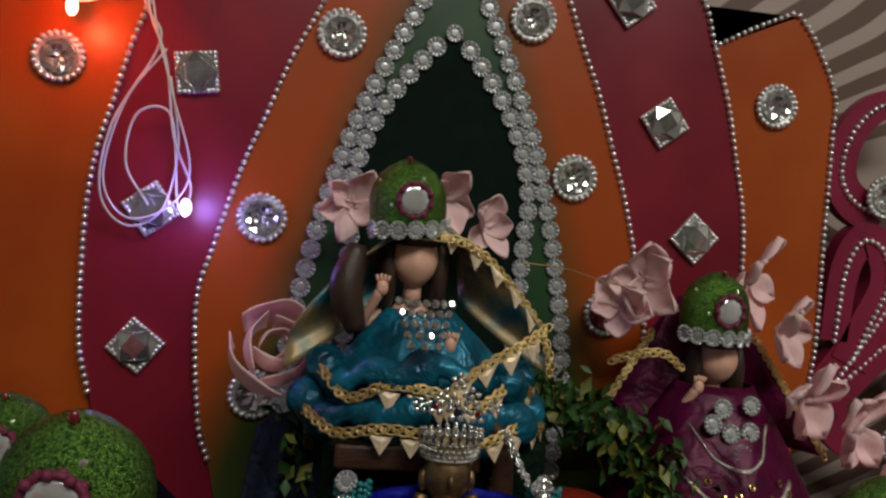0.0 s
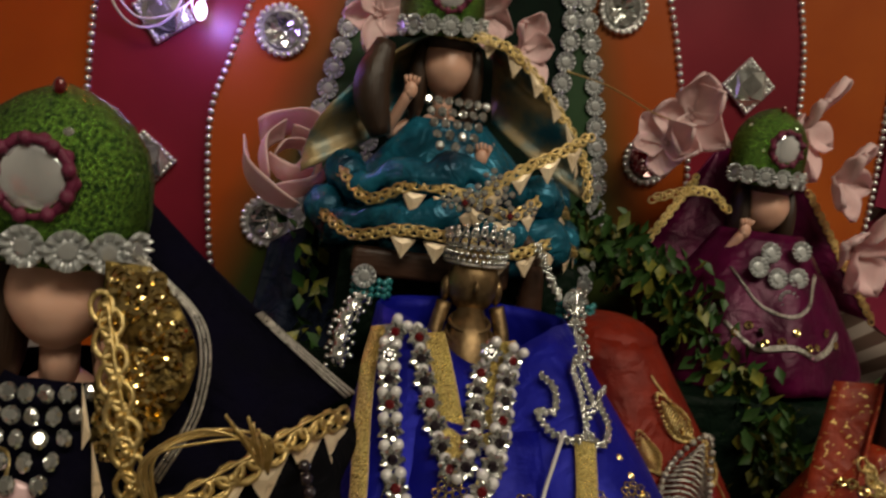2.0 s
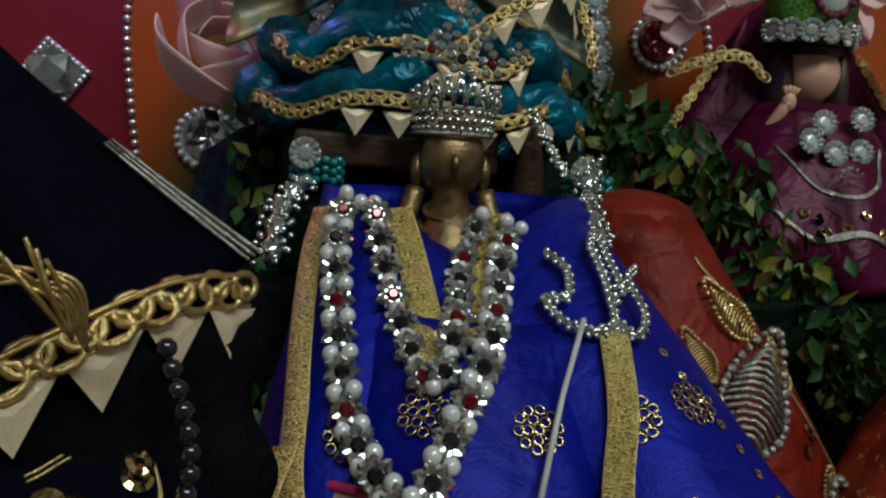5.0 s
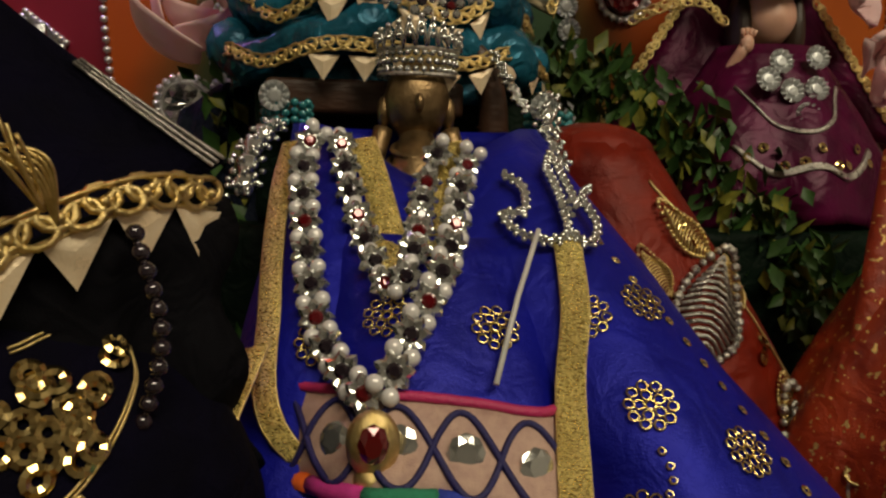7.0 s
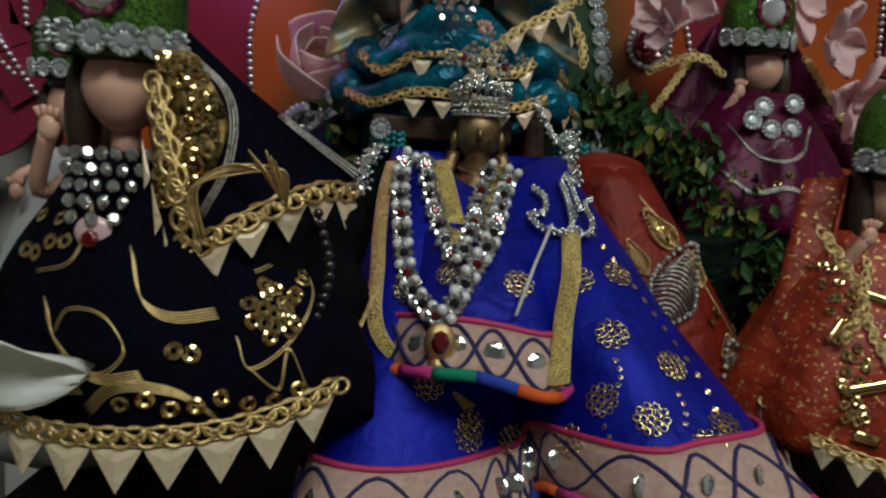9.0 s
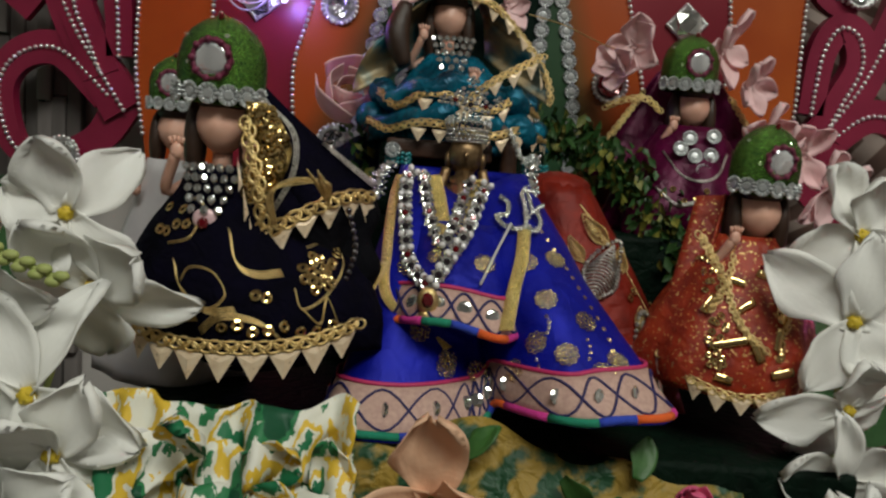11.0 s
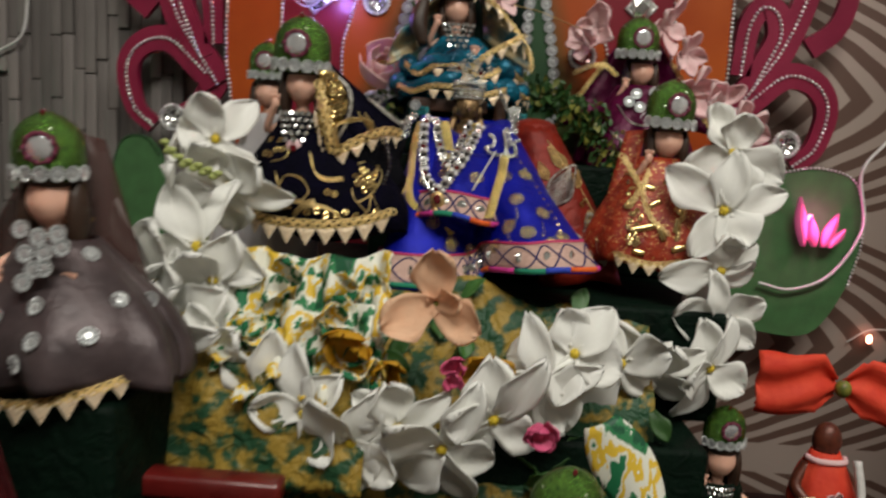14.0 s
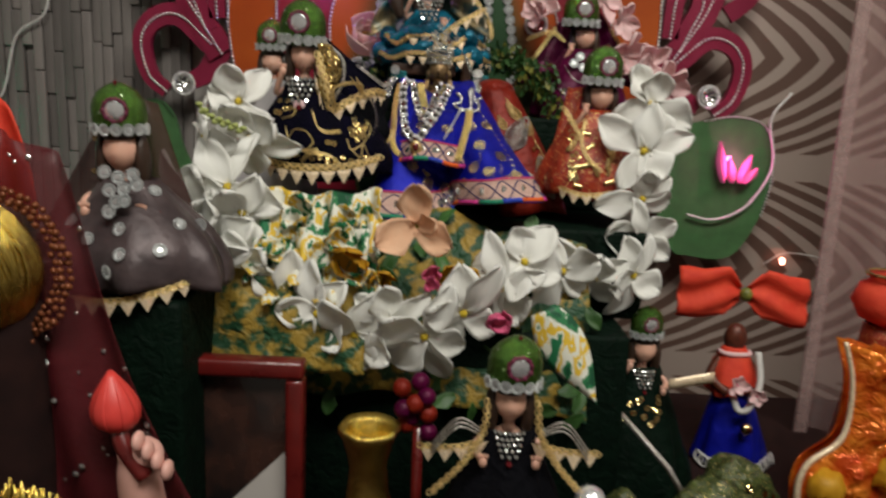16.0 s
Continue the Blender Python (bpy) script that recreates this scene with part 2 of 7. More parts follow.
ROSE = mat("deep_pink_petal", (0.55, 0.05, 0.16), (0.7, 0.16, 0.28), 120, 0.55, bump=0.2)
YELP = mat("yellow_silk_petal", (0.72, 0.40, 0.02), (0.50, 0.24, 0.01), 80, 0.55, bump=0.3, trans=0.2)
REDF = mat("scarlet_chiffon", (0.95, 0.11, 0.05), (0.80, 0.05, 0.025), 80, 0.7, bump=0.25, trans=0.2, wrinkle=0.12)
LEAF = mat("green_leaf", (0.05, 0.135, 0.025), (0.02, 0.07, 0.015), 120, 0.5, bump=0.3, vary=0.3)
OLIVE = mat("olive_leaf", (0.28, 0.26, 0.04), (0.05, 0.08, 0.015), 160, 0.5, bump=0.3)
WIRE = mat("white_cable", (0.70, 0.69, 0.66), None, 200, 0.4, bump=0.05)
WOODR = mat("dark_red_lacquer", (0.16, 0.012, 0.010), (0.08, 0.006, 0.006), 60, 0.3, bump=0.15, coat=0.4)
DARKW = mat("dark_table_cloth", (0.035, 0.016, 0.014), (0.018, 0.010, 0.010), 60, 0.8, bump=0.4, fine=1500, spec=0.08)
PLASTER = mat("room_plaster", (0.55, 0.52, 0.49), (0.48, 0.45, 0.42), 6, 0.9, bump=0.2, fine=150)
PLANK = mat("weathered_grey_plank", (0.25, 0.225, 0.21), (0.09, 0.08, 0.075), 40, 0.75, bump=0.5, fine=300, stretch=(1, 1, 0.15), vary=0.35)
PAPER = bands("banded_wallpaper", (0.36, 0.29, 0.25), (0.11, 0.062, 0.046), 158, 0.458, 0.440)
NETRED = net("dark_red_net", (0.13, 0.012, 0.018), 0.55)
NETPINK = net("pale_net", (0.55, 0.35, 0.33), 0.22)
NETBRN = net("brown_net", (0.07, 0.025, 0.02), 0.6)
TINSEL = mat("gold_tinsel", (0.90, 0.70, 0.20), (0.50, 0.34, 0.06), 150, 0.22, 1.0, bump=0.9, fine=700, stretch=(3, 3, 0.3))
BEADOR = mat("amber_bead", (0.22, 0.065, 0.02), (0.13, 0.035, 0.012), 200, 0.35, 0.3)
ORFOIL = mat("orange_foil", (0.92, 0.30, 0.03), (0.72, 0.09, 0.012), 55, 0.18, 0.35, bump=0.6, fine=500, wrinkle=0.9, sharp=0.15)
FOILG = mat("green_gold_cloth", (0.10, 0.13, 0.03), (0.015, 0.02, 0.012), 160, 0.4, 0.4, bump=0.6, fine=1200, wrinkle=0.6, fleck=(0.8, 0.62, 0.25))
TURQ = mat("turquoise_bead", (0.02, 0.22, 0.24), None, 200, 0.2, 0.2, coat=0.5)
CREAM = mat("cream_net_band", (0.62, 0.42, 0.34), (0.45, 0.28, 0.24), 500, 0.5, 0.1, bump=0.6)
NAVY = mat("navy_cord", (0.012, 0.010, 0.10), None, 300, 0.6, bump=0.5)
PTRIM = mat("pink_trim", (0.55, 0.03, 0.14), None, 300, 0.5, bump=0.5)
PORANGE = mat("orange_pompon", (0.9, 0.14, 0.02), None, 500, 0.8, bump=0.8)
PMAG = mat("magenta_pompon", (0.7, 0.04, 0.32), None, 500, 0.8, bump=0.8)
PGREEN = mat("green_pompon", (0.02, 0.28, 0.16), None, 500, 0.8, bump=0.8)
PBLUE = mat("blue_pompon", (0.03, 0.07, 0.55), None, 500, 0.8, bump=0.8)
RUNNER = mat("printed_leaf_cloth", (0.32, 0.21, 0.03), (0.014, 0.065, 0.026), 85, 0.6, bump=0.3, fine=500, sharp=0.06, wrinkle=0.6)


def printed(name):
    """Silk printed with white, yellow and green dabs."""
    m = mat(name, (0.7, 0.5, 0.1), scale=40, rough=0.55, bump=0.3, fine=600, stretch=(1.6, 1, 0.8))
    nt = m.node_tree
    ramp = [n for n in nt.nodes if n.type == "VALTORGB"][0].color_ramp
    ramp.interpolation = "CONSTANT"
    ramp.elements[0].position, ramp.elements[0].color = 0.0, (0.012, 0.10, 0.045, 1)
    ramp.elements[1].position, ramp.elements[1].color = 0.39, (0.04, 0.24, 0.09, 1)
    for p, c in ((0.44, (0.90, 0.90, 0.80, 1)), (0.515, (0.86, 0.60, 0.06, 1)), (0.575, (0.88, 0.88, 0.76, 1)), (0.615, (0.02, 0.20, 0.08, 1))):
        ramp.elements.new(p).color = c
    return m


PRINT = printed("dabbed_silk_print")


def sheer(m, share):
    """Thin silk lets part of the light through."""
    nt = m.node_tree
    b = nt.nodes["Principled BSDF"]
    tl = nt.nodes.new("ShaderNodeBsdfTranslucent")
    mx = nt.nodes.new("ShaderNodeMixShader")
    mx.inputs[0].default_value = share
    src = b.inputs["Base Color"].links[0].from_socket
    nt.links.new(src, tl.inputs["Color"])
    nt.links.new(b.outputs[0], mx.inputs[1])
    nt.links.new(tl.outputs[0], mx.inputs[2])
    nt.links.new(mx.outputs[0], nt.nodes["Material Output"].inputs[0])
    b.inputs["Subsurface Weight"].default_value = 0.0


for one in (WHITEP, PINKP, PEACH, YELP, PRINT, REDF, ORFOIL):
    sheer(one, 0.24 if one in (WHITEP, PRINT, PEACH) else 0.30)
for one in (WHITEP, PINKP, PEACH):
    one.node_tree.nodes["Principled BSDF"].inputs["Specular IOR Level"].default_value = 0.2
L_RED = glow("red_bulb", (1.0, 0.35, 0.25), 12)
L_VIO = glow("violet_bulb", (0.6, 0.55, 1.0), 12)
L_MAG = glow("magenta_bulb", (1.0, 0.25, 0.6), 6)
L_GRN = glow("green_bulb", (0.3, 1.0, 0.65), 10)


# ---- building helpers ----
def thing(name, at, label, category, group="", kind=""):
    ob = new(name)
    ob.location = at
    ob.empty_display_size = 0.01
    return tagged(ob, label, category, group, kind)


def part(name, bm, material, parent=None, label="", local=False, smooth=True):
    """Links a bmesh as one mesh object under a thing or part; its points are in world metres unless local."""
    me = bpy.data.meshes.new(name)
    if parent is not None and not local:
        o, p = Vector(), parent
        while p is not None:
            o, p = o + p.location, p.parent
        bmesh.ops.translate(bm, verts=bm.verts, vec=-o)
    bm.normal_update()
    bm.to_mesh(me)
    bm.free()
    for one in material if isinstance(material, (list, tuple)) else [material]:
        me.materials.append(one)
    if smooth:
        me.shade_smooth()
    ob = new(name, me)
    ob.parent = parent
    if label:
        ob["label"] = label
    return ob


def again(name, mesh_of, m, parent, label=""):
    """Another piece on the same mesh, at the local pose m."""
    ob = new(name, mesh_of if isinstance(mesh_of, bpy.types.Mesh) else mesh_of.data)
    ob.parent = parent
    ob.matrix_basis = m
    if label:
        ob["label"] = label
    return ob


def spline(pts, n=8):
    """A smooth line through the points."""
    p = [Vector(q) for q in pts]
    p = [2 * p[0] - p[1]] + p + [2 * p[-1] - p[-2]]
    out = []
    for i in range(1, len(p) - 2):
        a, b, c, d = p[i - 1:i + 3]
        for k in range(n):
            t = k / n
            out.append(0.5 * (2 * b + (c - a) * t + (2 * a - 5 * b + 4 * c - d) * t * t + (3 * b - a - 3 * c + d) * t ** 3))
    return out + [p[-2]]


def even(pts, step, n=10):
    """Points at even steps along the smooth line, with the way there."""
    line = spline(pts, n)
    out, rest = [], 0.0
    for a, b in zip(line, line[1:]):
        d = (b - a).length
        while rest <= d and d > 0:
            out.append((a.lerp(b, rest / d), (b - a).normalized()))
            rest += step
        rest -= d
    return out


def tube(bm, pts, r, seg=6, taper=None, mi=0):
    """A round cord along the points."""
    rings = []
    for i, p in enumerate(pts):
        d = (pts[min(i + 1, len(pts) - 1)] - pts[max(i - 1, 0)]).normalized()
        u = d.cross(Vector((0.3, -0.9, 0.2))).normalized()
        w = d.cross(u)
        rr = r * (taper(i / (len(pts) - 1)) if taper else 1)
        rings.append([bm.verts.new(p + rr * (math.cos(a) * u + math.sin(a) * w)) for a in (2 * math.pi * k / seg for k in range(seg))])
    for a, b in zip(rings, rings[1:]):
        for k in range(seg):
            bm.faces.new((a[k], a[(k + 1) % seg], b[(k + 1) % seg], b[k])).material_index = mi
    bm.faces.new(rings[0][::-1]).material_index = mi
    bm.faces.new(rings[-1]).material_index = mi


def ball(bm, c, r, u=12, v=8, mi=0, turn=None):
    """An ellipsoid; r is one radius or three."""
    r = r if isinstance(r, (tuple, list)) else (r, r, r)
    m = Matrix.Translation(c) @ (turn or Matrix()) @ Matrix.Diagonal((*r, 1))
    made = bmesh.ops.create_uvsphere(bm, u_segments=u, v_segments=v, radius=1, matrix=m)
    if mi:
        for f in {f for q in made["verts"] for f in q.link_faces}:
            f.material_index = mi


def bead(bm, c, r):
    """A small cheap bead: two rounded caps."""
    bmesh.ops.create_icosphere(bm, subdivisions=1, radius=r, matrix=Matrix.Translation(c))


def ring(bm, m, r, t, seg=12, side=5, mi=0):
    """A torus of radius r and thickness t round the local z of m."""
    rows = []
    for i in range(seg):
        a = 2 * math.pi * i / seg
        rows.append([bm.verts.new(m @ Vector(((r + t * math.cos(b)) * math.cos(a), (r + t * math.cos(b)) * math.sin(a), t * math.sin(b))))
                     for b in (2 * math.pi * k / side for k in range(side))])
    for i in range(seg):
        a, b = rows[i], rows[(i + 1) % seg]
        for k in range(side):
            bm.faces.new((a[k], b[k], b[(k + 1) % side], a[(k + 1) % side])).material_index = mi


def sheet(bm, f, nu, nv, thick=0.0006, mi=0):
    """A cloth or petal: f(u, v) gives its middle, thick its thickness."""
    g = [[Vector(f(i / nu, j / nv)) for j in range(nv + 1)] for i in range(nu + 1)]
    def nrm(i, j):
        a = g[min(i + 1, nu)][j] - g[max(i - 1, 0)][j]
        b = g[i][min(j + 1, nv)] - g[i][max(j - 1, 0)]
        c = a.cross(b)
        return c.normalized() if c.length > 1e-12 else Vector((0, -1, 0))
    sides = [[[bm.verts.new(g[i][j] + s * thick / 2 * nrm(i, j)) for j in range(nv + 1)] for i in range(nu + 1)] for s in (1, -1)]
    for s, rows in enumerate(sides):
        for i in range(nu):
            for j in range(nv):
                q = (rows[i][j], rows[i + 1][j], rows[i + 1][j + 1], rows[i][j + 1])
                bm.faces.new(q if s == 0 else q[::-1]).material_index = mi
    rim = [(i, 0) for i in range(nu)] + [(nu, j) for j in range(nv)] + [(i, nv) for i in range(nu, 0, -1)] + [(0, j) for j in range(nv, 0, -1)]
    for (i, j), (k, l) in zip(rim, rim[1:] + rim[:1]):
        bm.faces.new((sides[0][i][j], sides[1][i][j], sides[1][k][l], sides[0][k][l])).material_index = mi


def slab(bm, outline, y0, y1, mi=0, bevel=0.0008):
    """A panel cut to an outline in x and z, from its front y0 back to y1, with a softened front edge."""
    c = Vector((sum(p[0] for p in outline) / len(outline), 0, sum(p[1] for p in outline) / len(outline)))
    fr = [bm.verts.new((p[0], y0, p[1])) for p in outline]
    bk = [bm.verts.new((p[0], y1, p[1])) for p in outline]
    caps = [bm.faces.new(fr), bm.faces.new(bk[::-1])]
    n = len(outline)
    for i in range(n):
        caps.append(bm.faces.new((fr[(i + 1) % n], fr[i], bk[i], bk[(i + 1) % n])))
    for f in caps:
        f.material_index = mi
    bmesh.ops.triangulate(bm, faces=caps[:2])


def box(bm, lo, hi, bevel=0.001, mi=0):
    m = Matrix.Translation((Vector(lo) + Vector(hi)) / 2) @ Matrix.Diagonal((*(Vector(hi) - Vector(lo)), 1))
    made = bmesh.ops.create_cube(bm, size=1, matrix=m)
    es = list({e for v in made["verts"] for e in v.link_edges})
    if bevel:
        bmesh.ops.bevel(bm, geom=es, offset=bevel, segments=2, affect="EDGES", profile=0.6)


class Robe:
    """A draped robe: it goes from an upper ellipse (c0, r0, z0) to a lower one, with folds that grow downwards."""

    def __init__(self, c0, r0, z0, c1, r1, z1, folds=9, deep=0.05, bulge=0.0, seed=1, neck=0.0, dent=0.0, rise=0.0):
        self.c0, self.r0, self.z0, self.c1, self.r1, self.z1 = Vector(c0), Vector(r0), z0, Vector(c1), Vector(r1), z1
        self.folds, self.deep, self.bulge, self.seed, self.neck, self.dent, self.rise = folds, deep, bulge, seed, neck, dent, rise

    def p(self, a, v, off=0.0):
        c, r = self.c0.lerp(self.c1, v), self.r0.lerp(self.r1, v)
        s = self.seed
        b = (a + math.pi) % (2 * math.pi) - math.pi
        front = math.exp(-abs((b + 1.70) / 0.60) ** 4)
        tuck = min(1.0, max(0.0, (v - 0.50) / 0.22))
        tuck = max(v ** 1.5, tuck * tuck * (3 - 2 * tuck))
        k = 1 + self.deep * v * (math.sin(self.folds * a + s) + 0.5 * math.sin(round(self.folds * 1.7) * a + 2.1 * s + 3 * v)) + self.bulge * math.sin(math.pi * v)
        k += 0.05 * noise.noise((3 * math.cos(a) + s, 3 * math.sin(a), 3 * v)) + 0.02 * noise.noise((9 * math.cos(a), 9 * math.sin(a) + s, 7 * v)) - self.dent * tuck * front
        return Vector((c.x + (r.x * k + off) * math.cos(a), c.y + (r.y * k + off) * math.sin(a),
                       self.z0 + (self.z1 - self.z0) * v + 0.003 * v * math.sin(3 * a + s)
                       - self.neck * (1 - v) ** 2 * math.exp(-((b + 1.57) / 0.5) ** 2) + self.rise * v * math.cos(a)))

    def v(self, z):
        return (z - self.z0) / (self.z1 - self.z0)

    def at(self, x, z, off=0.0008):
        """The place on the front of the robe at x and z."""
        v = min(1.0, max(0.0, self.v(z)))
        c, r = self.c0.lerp(self.c1, v), self.r0.lerp(self.r1, v)
        a = -math.acos(min(0.98, max(-0.98, (x - c.x) / (r.x * (1 + self.bulge * math.sin(math.pi * v))))))
        for _ in range(6):
            q = self.p(a, v, off)
            a = max(-math.pi + 0.05, min(-0.05, a + 0.8 * (x - q.x) / (r.x * max(0.3, -math.sin(a)))))
            v = min(1.0, max(0.0, v + 0.8 * (z - q.z) / (self.z1 - self.z0)))
        q = self.p(a, v, off)
        return Vector((q.x, q.y, z))

    def cloth(self, bm, v0=0.0, v1=1.0, off=0.0, a0=0.0, a1=2 * math.pi, nu=90, nv=16, thick=0.001, mi=0):
        sheet(bm, lambda u, v: self.p(a0 + (a1 - a0) * u, v0 + (v1 - v0) * v, off), nu, nv, thick, mi)

    def facing(self, x, z, off=0.0008):
        """A pose on the front of the robe whose local z stands out of it."""
        q = self.at(x, z, off)
        dx, dz = self.at(x + 0.002, z, off) - q, self.at(x, z + 0.002, off) - q
        n = dx.cross(dz)
        n = n.normalized() if n.length > 1e-12 else Vector((0, -1, 0))
        if n.y > 0:
            n = -n
        return Matrix.Translation(q) @ n.to_track_quat("Z", "Y").to_matrix().to_4x4()


def out(x, y, z, turn=0.0, tilt=0.0, roll=0.0):
    """A pose whose local z points at the viewer's side (-y)."""
    return pose(x, y, z, 90 + tilt, 0, turn) @ pose(0, 0, 0, 0, 0, roll)


# ---- shared small pieces ----
def mesh_once(name, build, material):
    bm = bmesh.new()
    build(bm)
    bm.normal_update()
    me = bpy.data.meshes.new(name)
    bm.to_mesh(me)
    bm.free()
    for one in material if isinstance(material, (list, tuple)) else [material]:
        me.materials.append(one)
    return me


def b_sequin(bm):
    n, ro, ri, t = 12, 0.0024, 0.0008, 0.0003
    def loop(r, z):
        return [bm.verts.new((r * math.cos(2 * math.pi * k / n), r * math.sin(2 * math.pi * k / n), z)) for k in range(n)]
    a, b, c = loop(ro, 0.0002), loop((ro + ri) / 2, t + 0.0003), loop(ri, 0.0002)
    for p, q in ((a, b), (b, c)):
        for k in range(n):
            bm.faces.new((p[k], p[(k + 1) % n], q[(k + 1) % n], q[k]))


def b_stone(bm, r=1.0, h=0.45, n=8):
    """A cut stone: girdle, bevel and table."""
    def loop(k, z, s=0.0):
        return [bm.verts.new((r * k * math.cos(2 * math.pi * (i + s) / n), r * k * math.sin(2 * math.pi * (i + s) / n), r * z)) for i in range(n)]
    a, b, c = loop(1, 0), loop(0.92, 0.18, 0.5), loop(0.55, h)
    for p, q in ((a, b), (b, c)):
        for i in range(n):
            bm.faces.new((p[i], p[(i + 1) % n], q[i]) if p is a else (p[i], p[(i + 1) % n], q[(i + 1) % n]))
            bm.faces.new((p[(i + 1) % n], q[(i + 1) % n], q[i]) if p is a else (p[i], q[(i + 1) % n], q[i]))
    bm.faces.new(c)


def b_rosette(bm):
    """A round rhinestone flower, one across: fluted rays round a raised stone, all in one casting."""
    n, rows = 60, []
    for q, z, za in ((0.47, -0.03, 0.0), (0.50, 0.02, 0.02), (0.46, 0.08, 0.09), (0.36, 0.06, 0.09), (0.28, -0.04, 0.03), (0.225, -0.04, 0.0), (0.20, 0.035, 0.0), (0.13, 0.045, 0.0)):
        rows.append([bm.verts.new((q * (1 + 0.4 * za * math.cos(12 * a)) * math.cos(a), q * (1 + 0.4 * za * math.cos(12 * a)) * math.sin(a), z + za * math.cos(12 * a))) for a in (2 * math.pi * k / n for k in range(n))])
    for a, b in zip(rows, rows[1:]):
        for k in range(n):
            bm.faces.new((a[k], a[(k + 1) % n], b[(k + 1) % n], b[k]))
    bm.faces.new(rows[-1])


M_SEQ = mesh_once("sequin", b_sequin, SEQ)
M_ROS = mesh_once("rosette", b_rosette, ROSM)
M_STONE = mesh_once("stone", b_stone, CRYSTAL)
M_RED = mesh_once("red_stone", b_stone, GEMRED)
M_DARK = mesh_once("dark_stone", b_stone, GEMBLK)


def lace(name, pts, parent, link=0.0030, label="gold braid lace"):
    """Braided gold lace: two rows of crossing loops on a cord along the line."""
    bm = bmesh.new()
    for i, (p, d) in enumerate(even(pts, link * 0.86)):
        n = Vector((0, -1, 0.15))
        up = d.cross(n).normalized()
        nn = up.cross(d)
        m = Matrix.Translation(p) @ Matrix((d, up, nn)).transposed().to_4x4() @ Matrix.Diagonal((1.25, 0.95, 1, 1))
        ring(bm, m @ Matrix.Translation((0, link * 0.18 * (-1) ** i, 0)), link * 0.56, link * 0.155, 10, 5)
        if i % 2:
            bead(bm, p + nn * link * 0.12, link * 0.26)
    for s in (1, -1):
        tube(bm, [p + Vector((0, 0, s * link * 0.62)) for p, _ in even(pts, link)], link * 0.11, 4)
    return part(name, bm, GOLD, parent, label)


def points_row(pts, parent, size=0.009, step=0.011, name="pennant"):
    """A row of small satin triangles hanging from a line."""
    for p, d in even(pts, step):
        bm = bmesh.new()
        w = size * 0.62
        a, b, c = p - d * w, p + d * w, p + Vector((0, -0.001, -size * random.uniform(0.9, 1.15)))
        mid = (a + b) / 2 + Vector((0, -0.0010, -size * 0.3))
        vs = [bm.verts.new(q) for q in (a, b, c, mid)]
        bk = bm.verts.new(mid + Vector((0, 0.002, 0)))
        for i, j in ((0, 2), (2, 1), (1, 0)):
            bm.faces.new((vs[i], vs[j], vs[3]))
            bm.faces.new((vs[j], vs[i], bk))
        part(name, bm, FOIL, parent, smooth=False)


def cord_on(robe, pts, parent, r=0.00026, lines=5, gap=0.00062, material=GOLD, name="embroidery", label="couched gold thread"):
    """Couched thread lying on a robe, as parallel lines."""
    bm = bmesh.new()
    for k in range(lines):
        line = spline([(x + gap * k * 0.6, 0, z - gap * k) for x, z in pts], 8)
        tube(bm, [robe.at(q.x, q.z, 0.0010) for q in line], r, 5)
    return part(name, bm, material, parent, label)


def sequins_on(robe, spots, parent, size=1.0):
    o = parent.location
    for x, z in spots:
        again("sequin", M_SEQ, Matrix.Translation(-o) @ robe.facing(x, z, 0.0014) @ pose(0, 0, 0, random.uniform(-14, 14), random.uniform(-14, 14), 0) @ Matrix.Scale(size, 4), parent)


# ---- the room ----
def wall(name, lo, hi, material, label):
    bm = bmesh.new()
    box(bm, lo, hi, 0.002)
    ob = part(name, bm, material)
    return tagged(ob, label, "wall", kind="structure")


wall("wall_back", (-1.3, 0.446, -0.9), (1.4, 0.54, 1.7), PLASTER, "plain plastered wall behind the shrine")
wall("wall_front", (-1.3, -2.1, -0.9), (1.4, -2.0, 1.7), PLASTER, "plain plastered wall of the room")
wall("wall_left", (-1.4, -2.0, -0.9), (-1.3, 0.54, 1.7), PLASTER, "plain plastered side wall of the room")
wall("wall_right", (1.4, -2.0, -0.9), (1.5, 0.54, 1.7), PLASTER, "plain plastered side wall of the room")
wall("ceiling", (-1.4, -2.1, 1.7), (1.5, 0.54, 1.78), PLASTER, "plain white ceiling")["category"] = "ceiling"
wall("floor", (-1.4, -2.1, -0.98), (1.5, 0.54, -0.9), DARKW, "dark room floor")["category"] = "floor"
bm = bmesh.new()
box(bm, (0.06, 0.440, 0.0), (1.1, 0.4455, 1.3), 0.0005)
tagged(part("wallpaper", bm, PAPER), "wallpaper with flowing brown and cream bands", "wallpaper", kind="structure")

# shrine table and its steps
def block(name, lo, hi, material, label, category="step"):
    bm = bmesh.new()
    box(bm, lo, hi, 0.004)
    return tagged(part(name, bm, material), label, category, kind="structure")


block("shrine_table", (-0.75, -0.22, -0.9), (0.85, 0.44, 0.03), DARKW, "shrine table covered with a dark cloth", "table")
block("step_lower", (-0.11, 0.135, 0.03), (0.22, 0.40, 0.195), DKGC, "lower shrine step under dark green cloth")
block("step_middle", (-0.10, 0.185, 0.195), (0.24, 0.40, 0.272), DKGC, "middle shrine step under dark green cloth")
block("step_upper", (-0.02, 0.305, 0.272), (0.25, 0.385, 0.362), DKGC, "upper shrine step under dark green cloth")
block("step_top", (0.005, 0.315, 0.362), (0.105, 0.375, 0.408), DKGC, "small top step under dark green cloth")
block("side_step", (-0.24, 0.03, 0.03), (-0.10, 0.14, 0.238), DKGC, "side step under dark cloth")

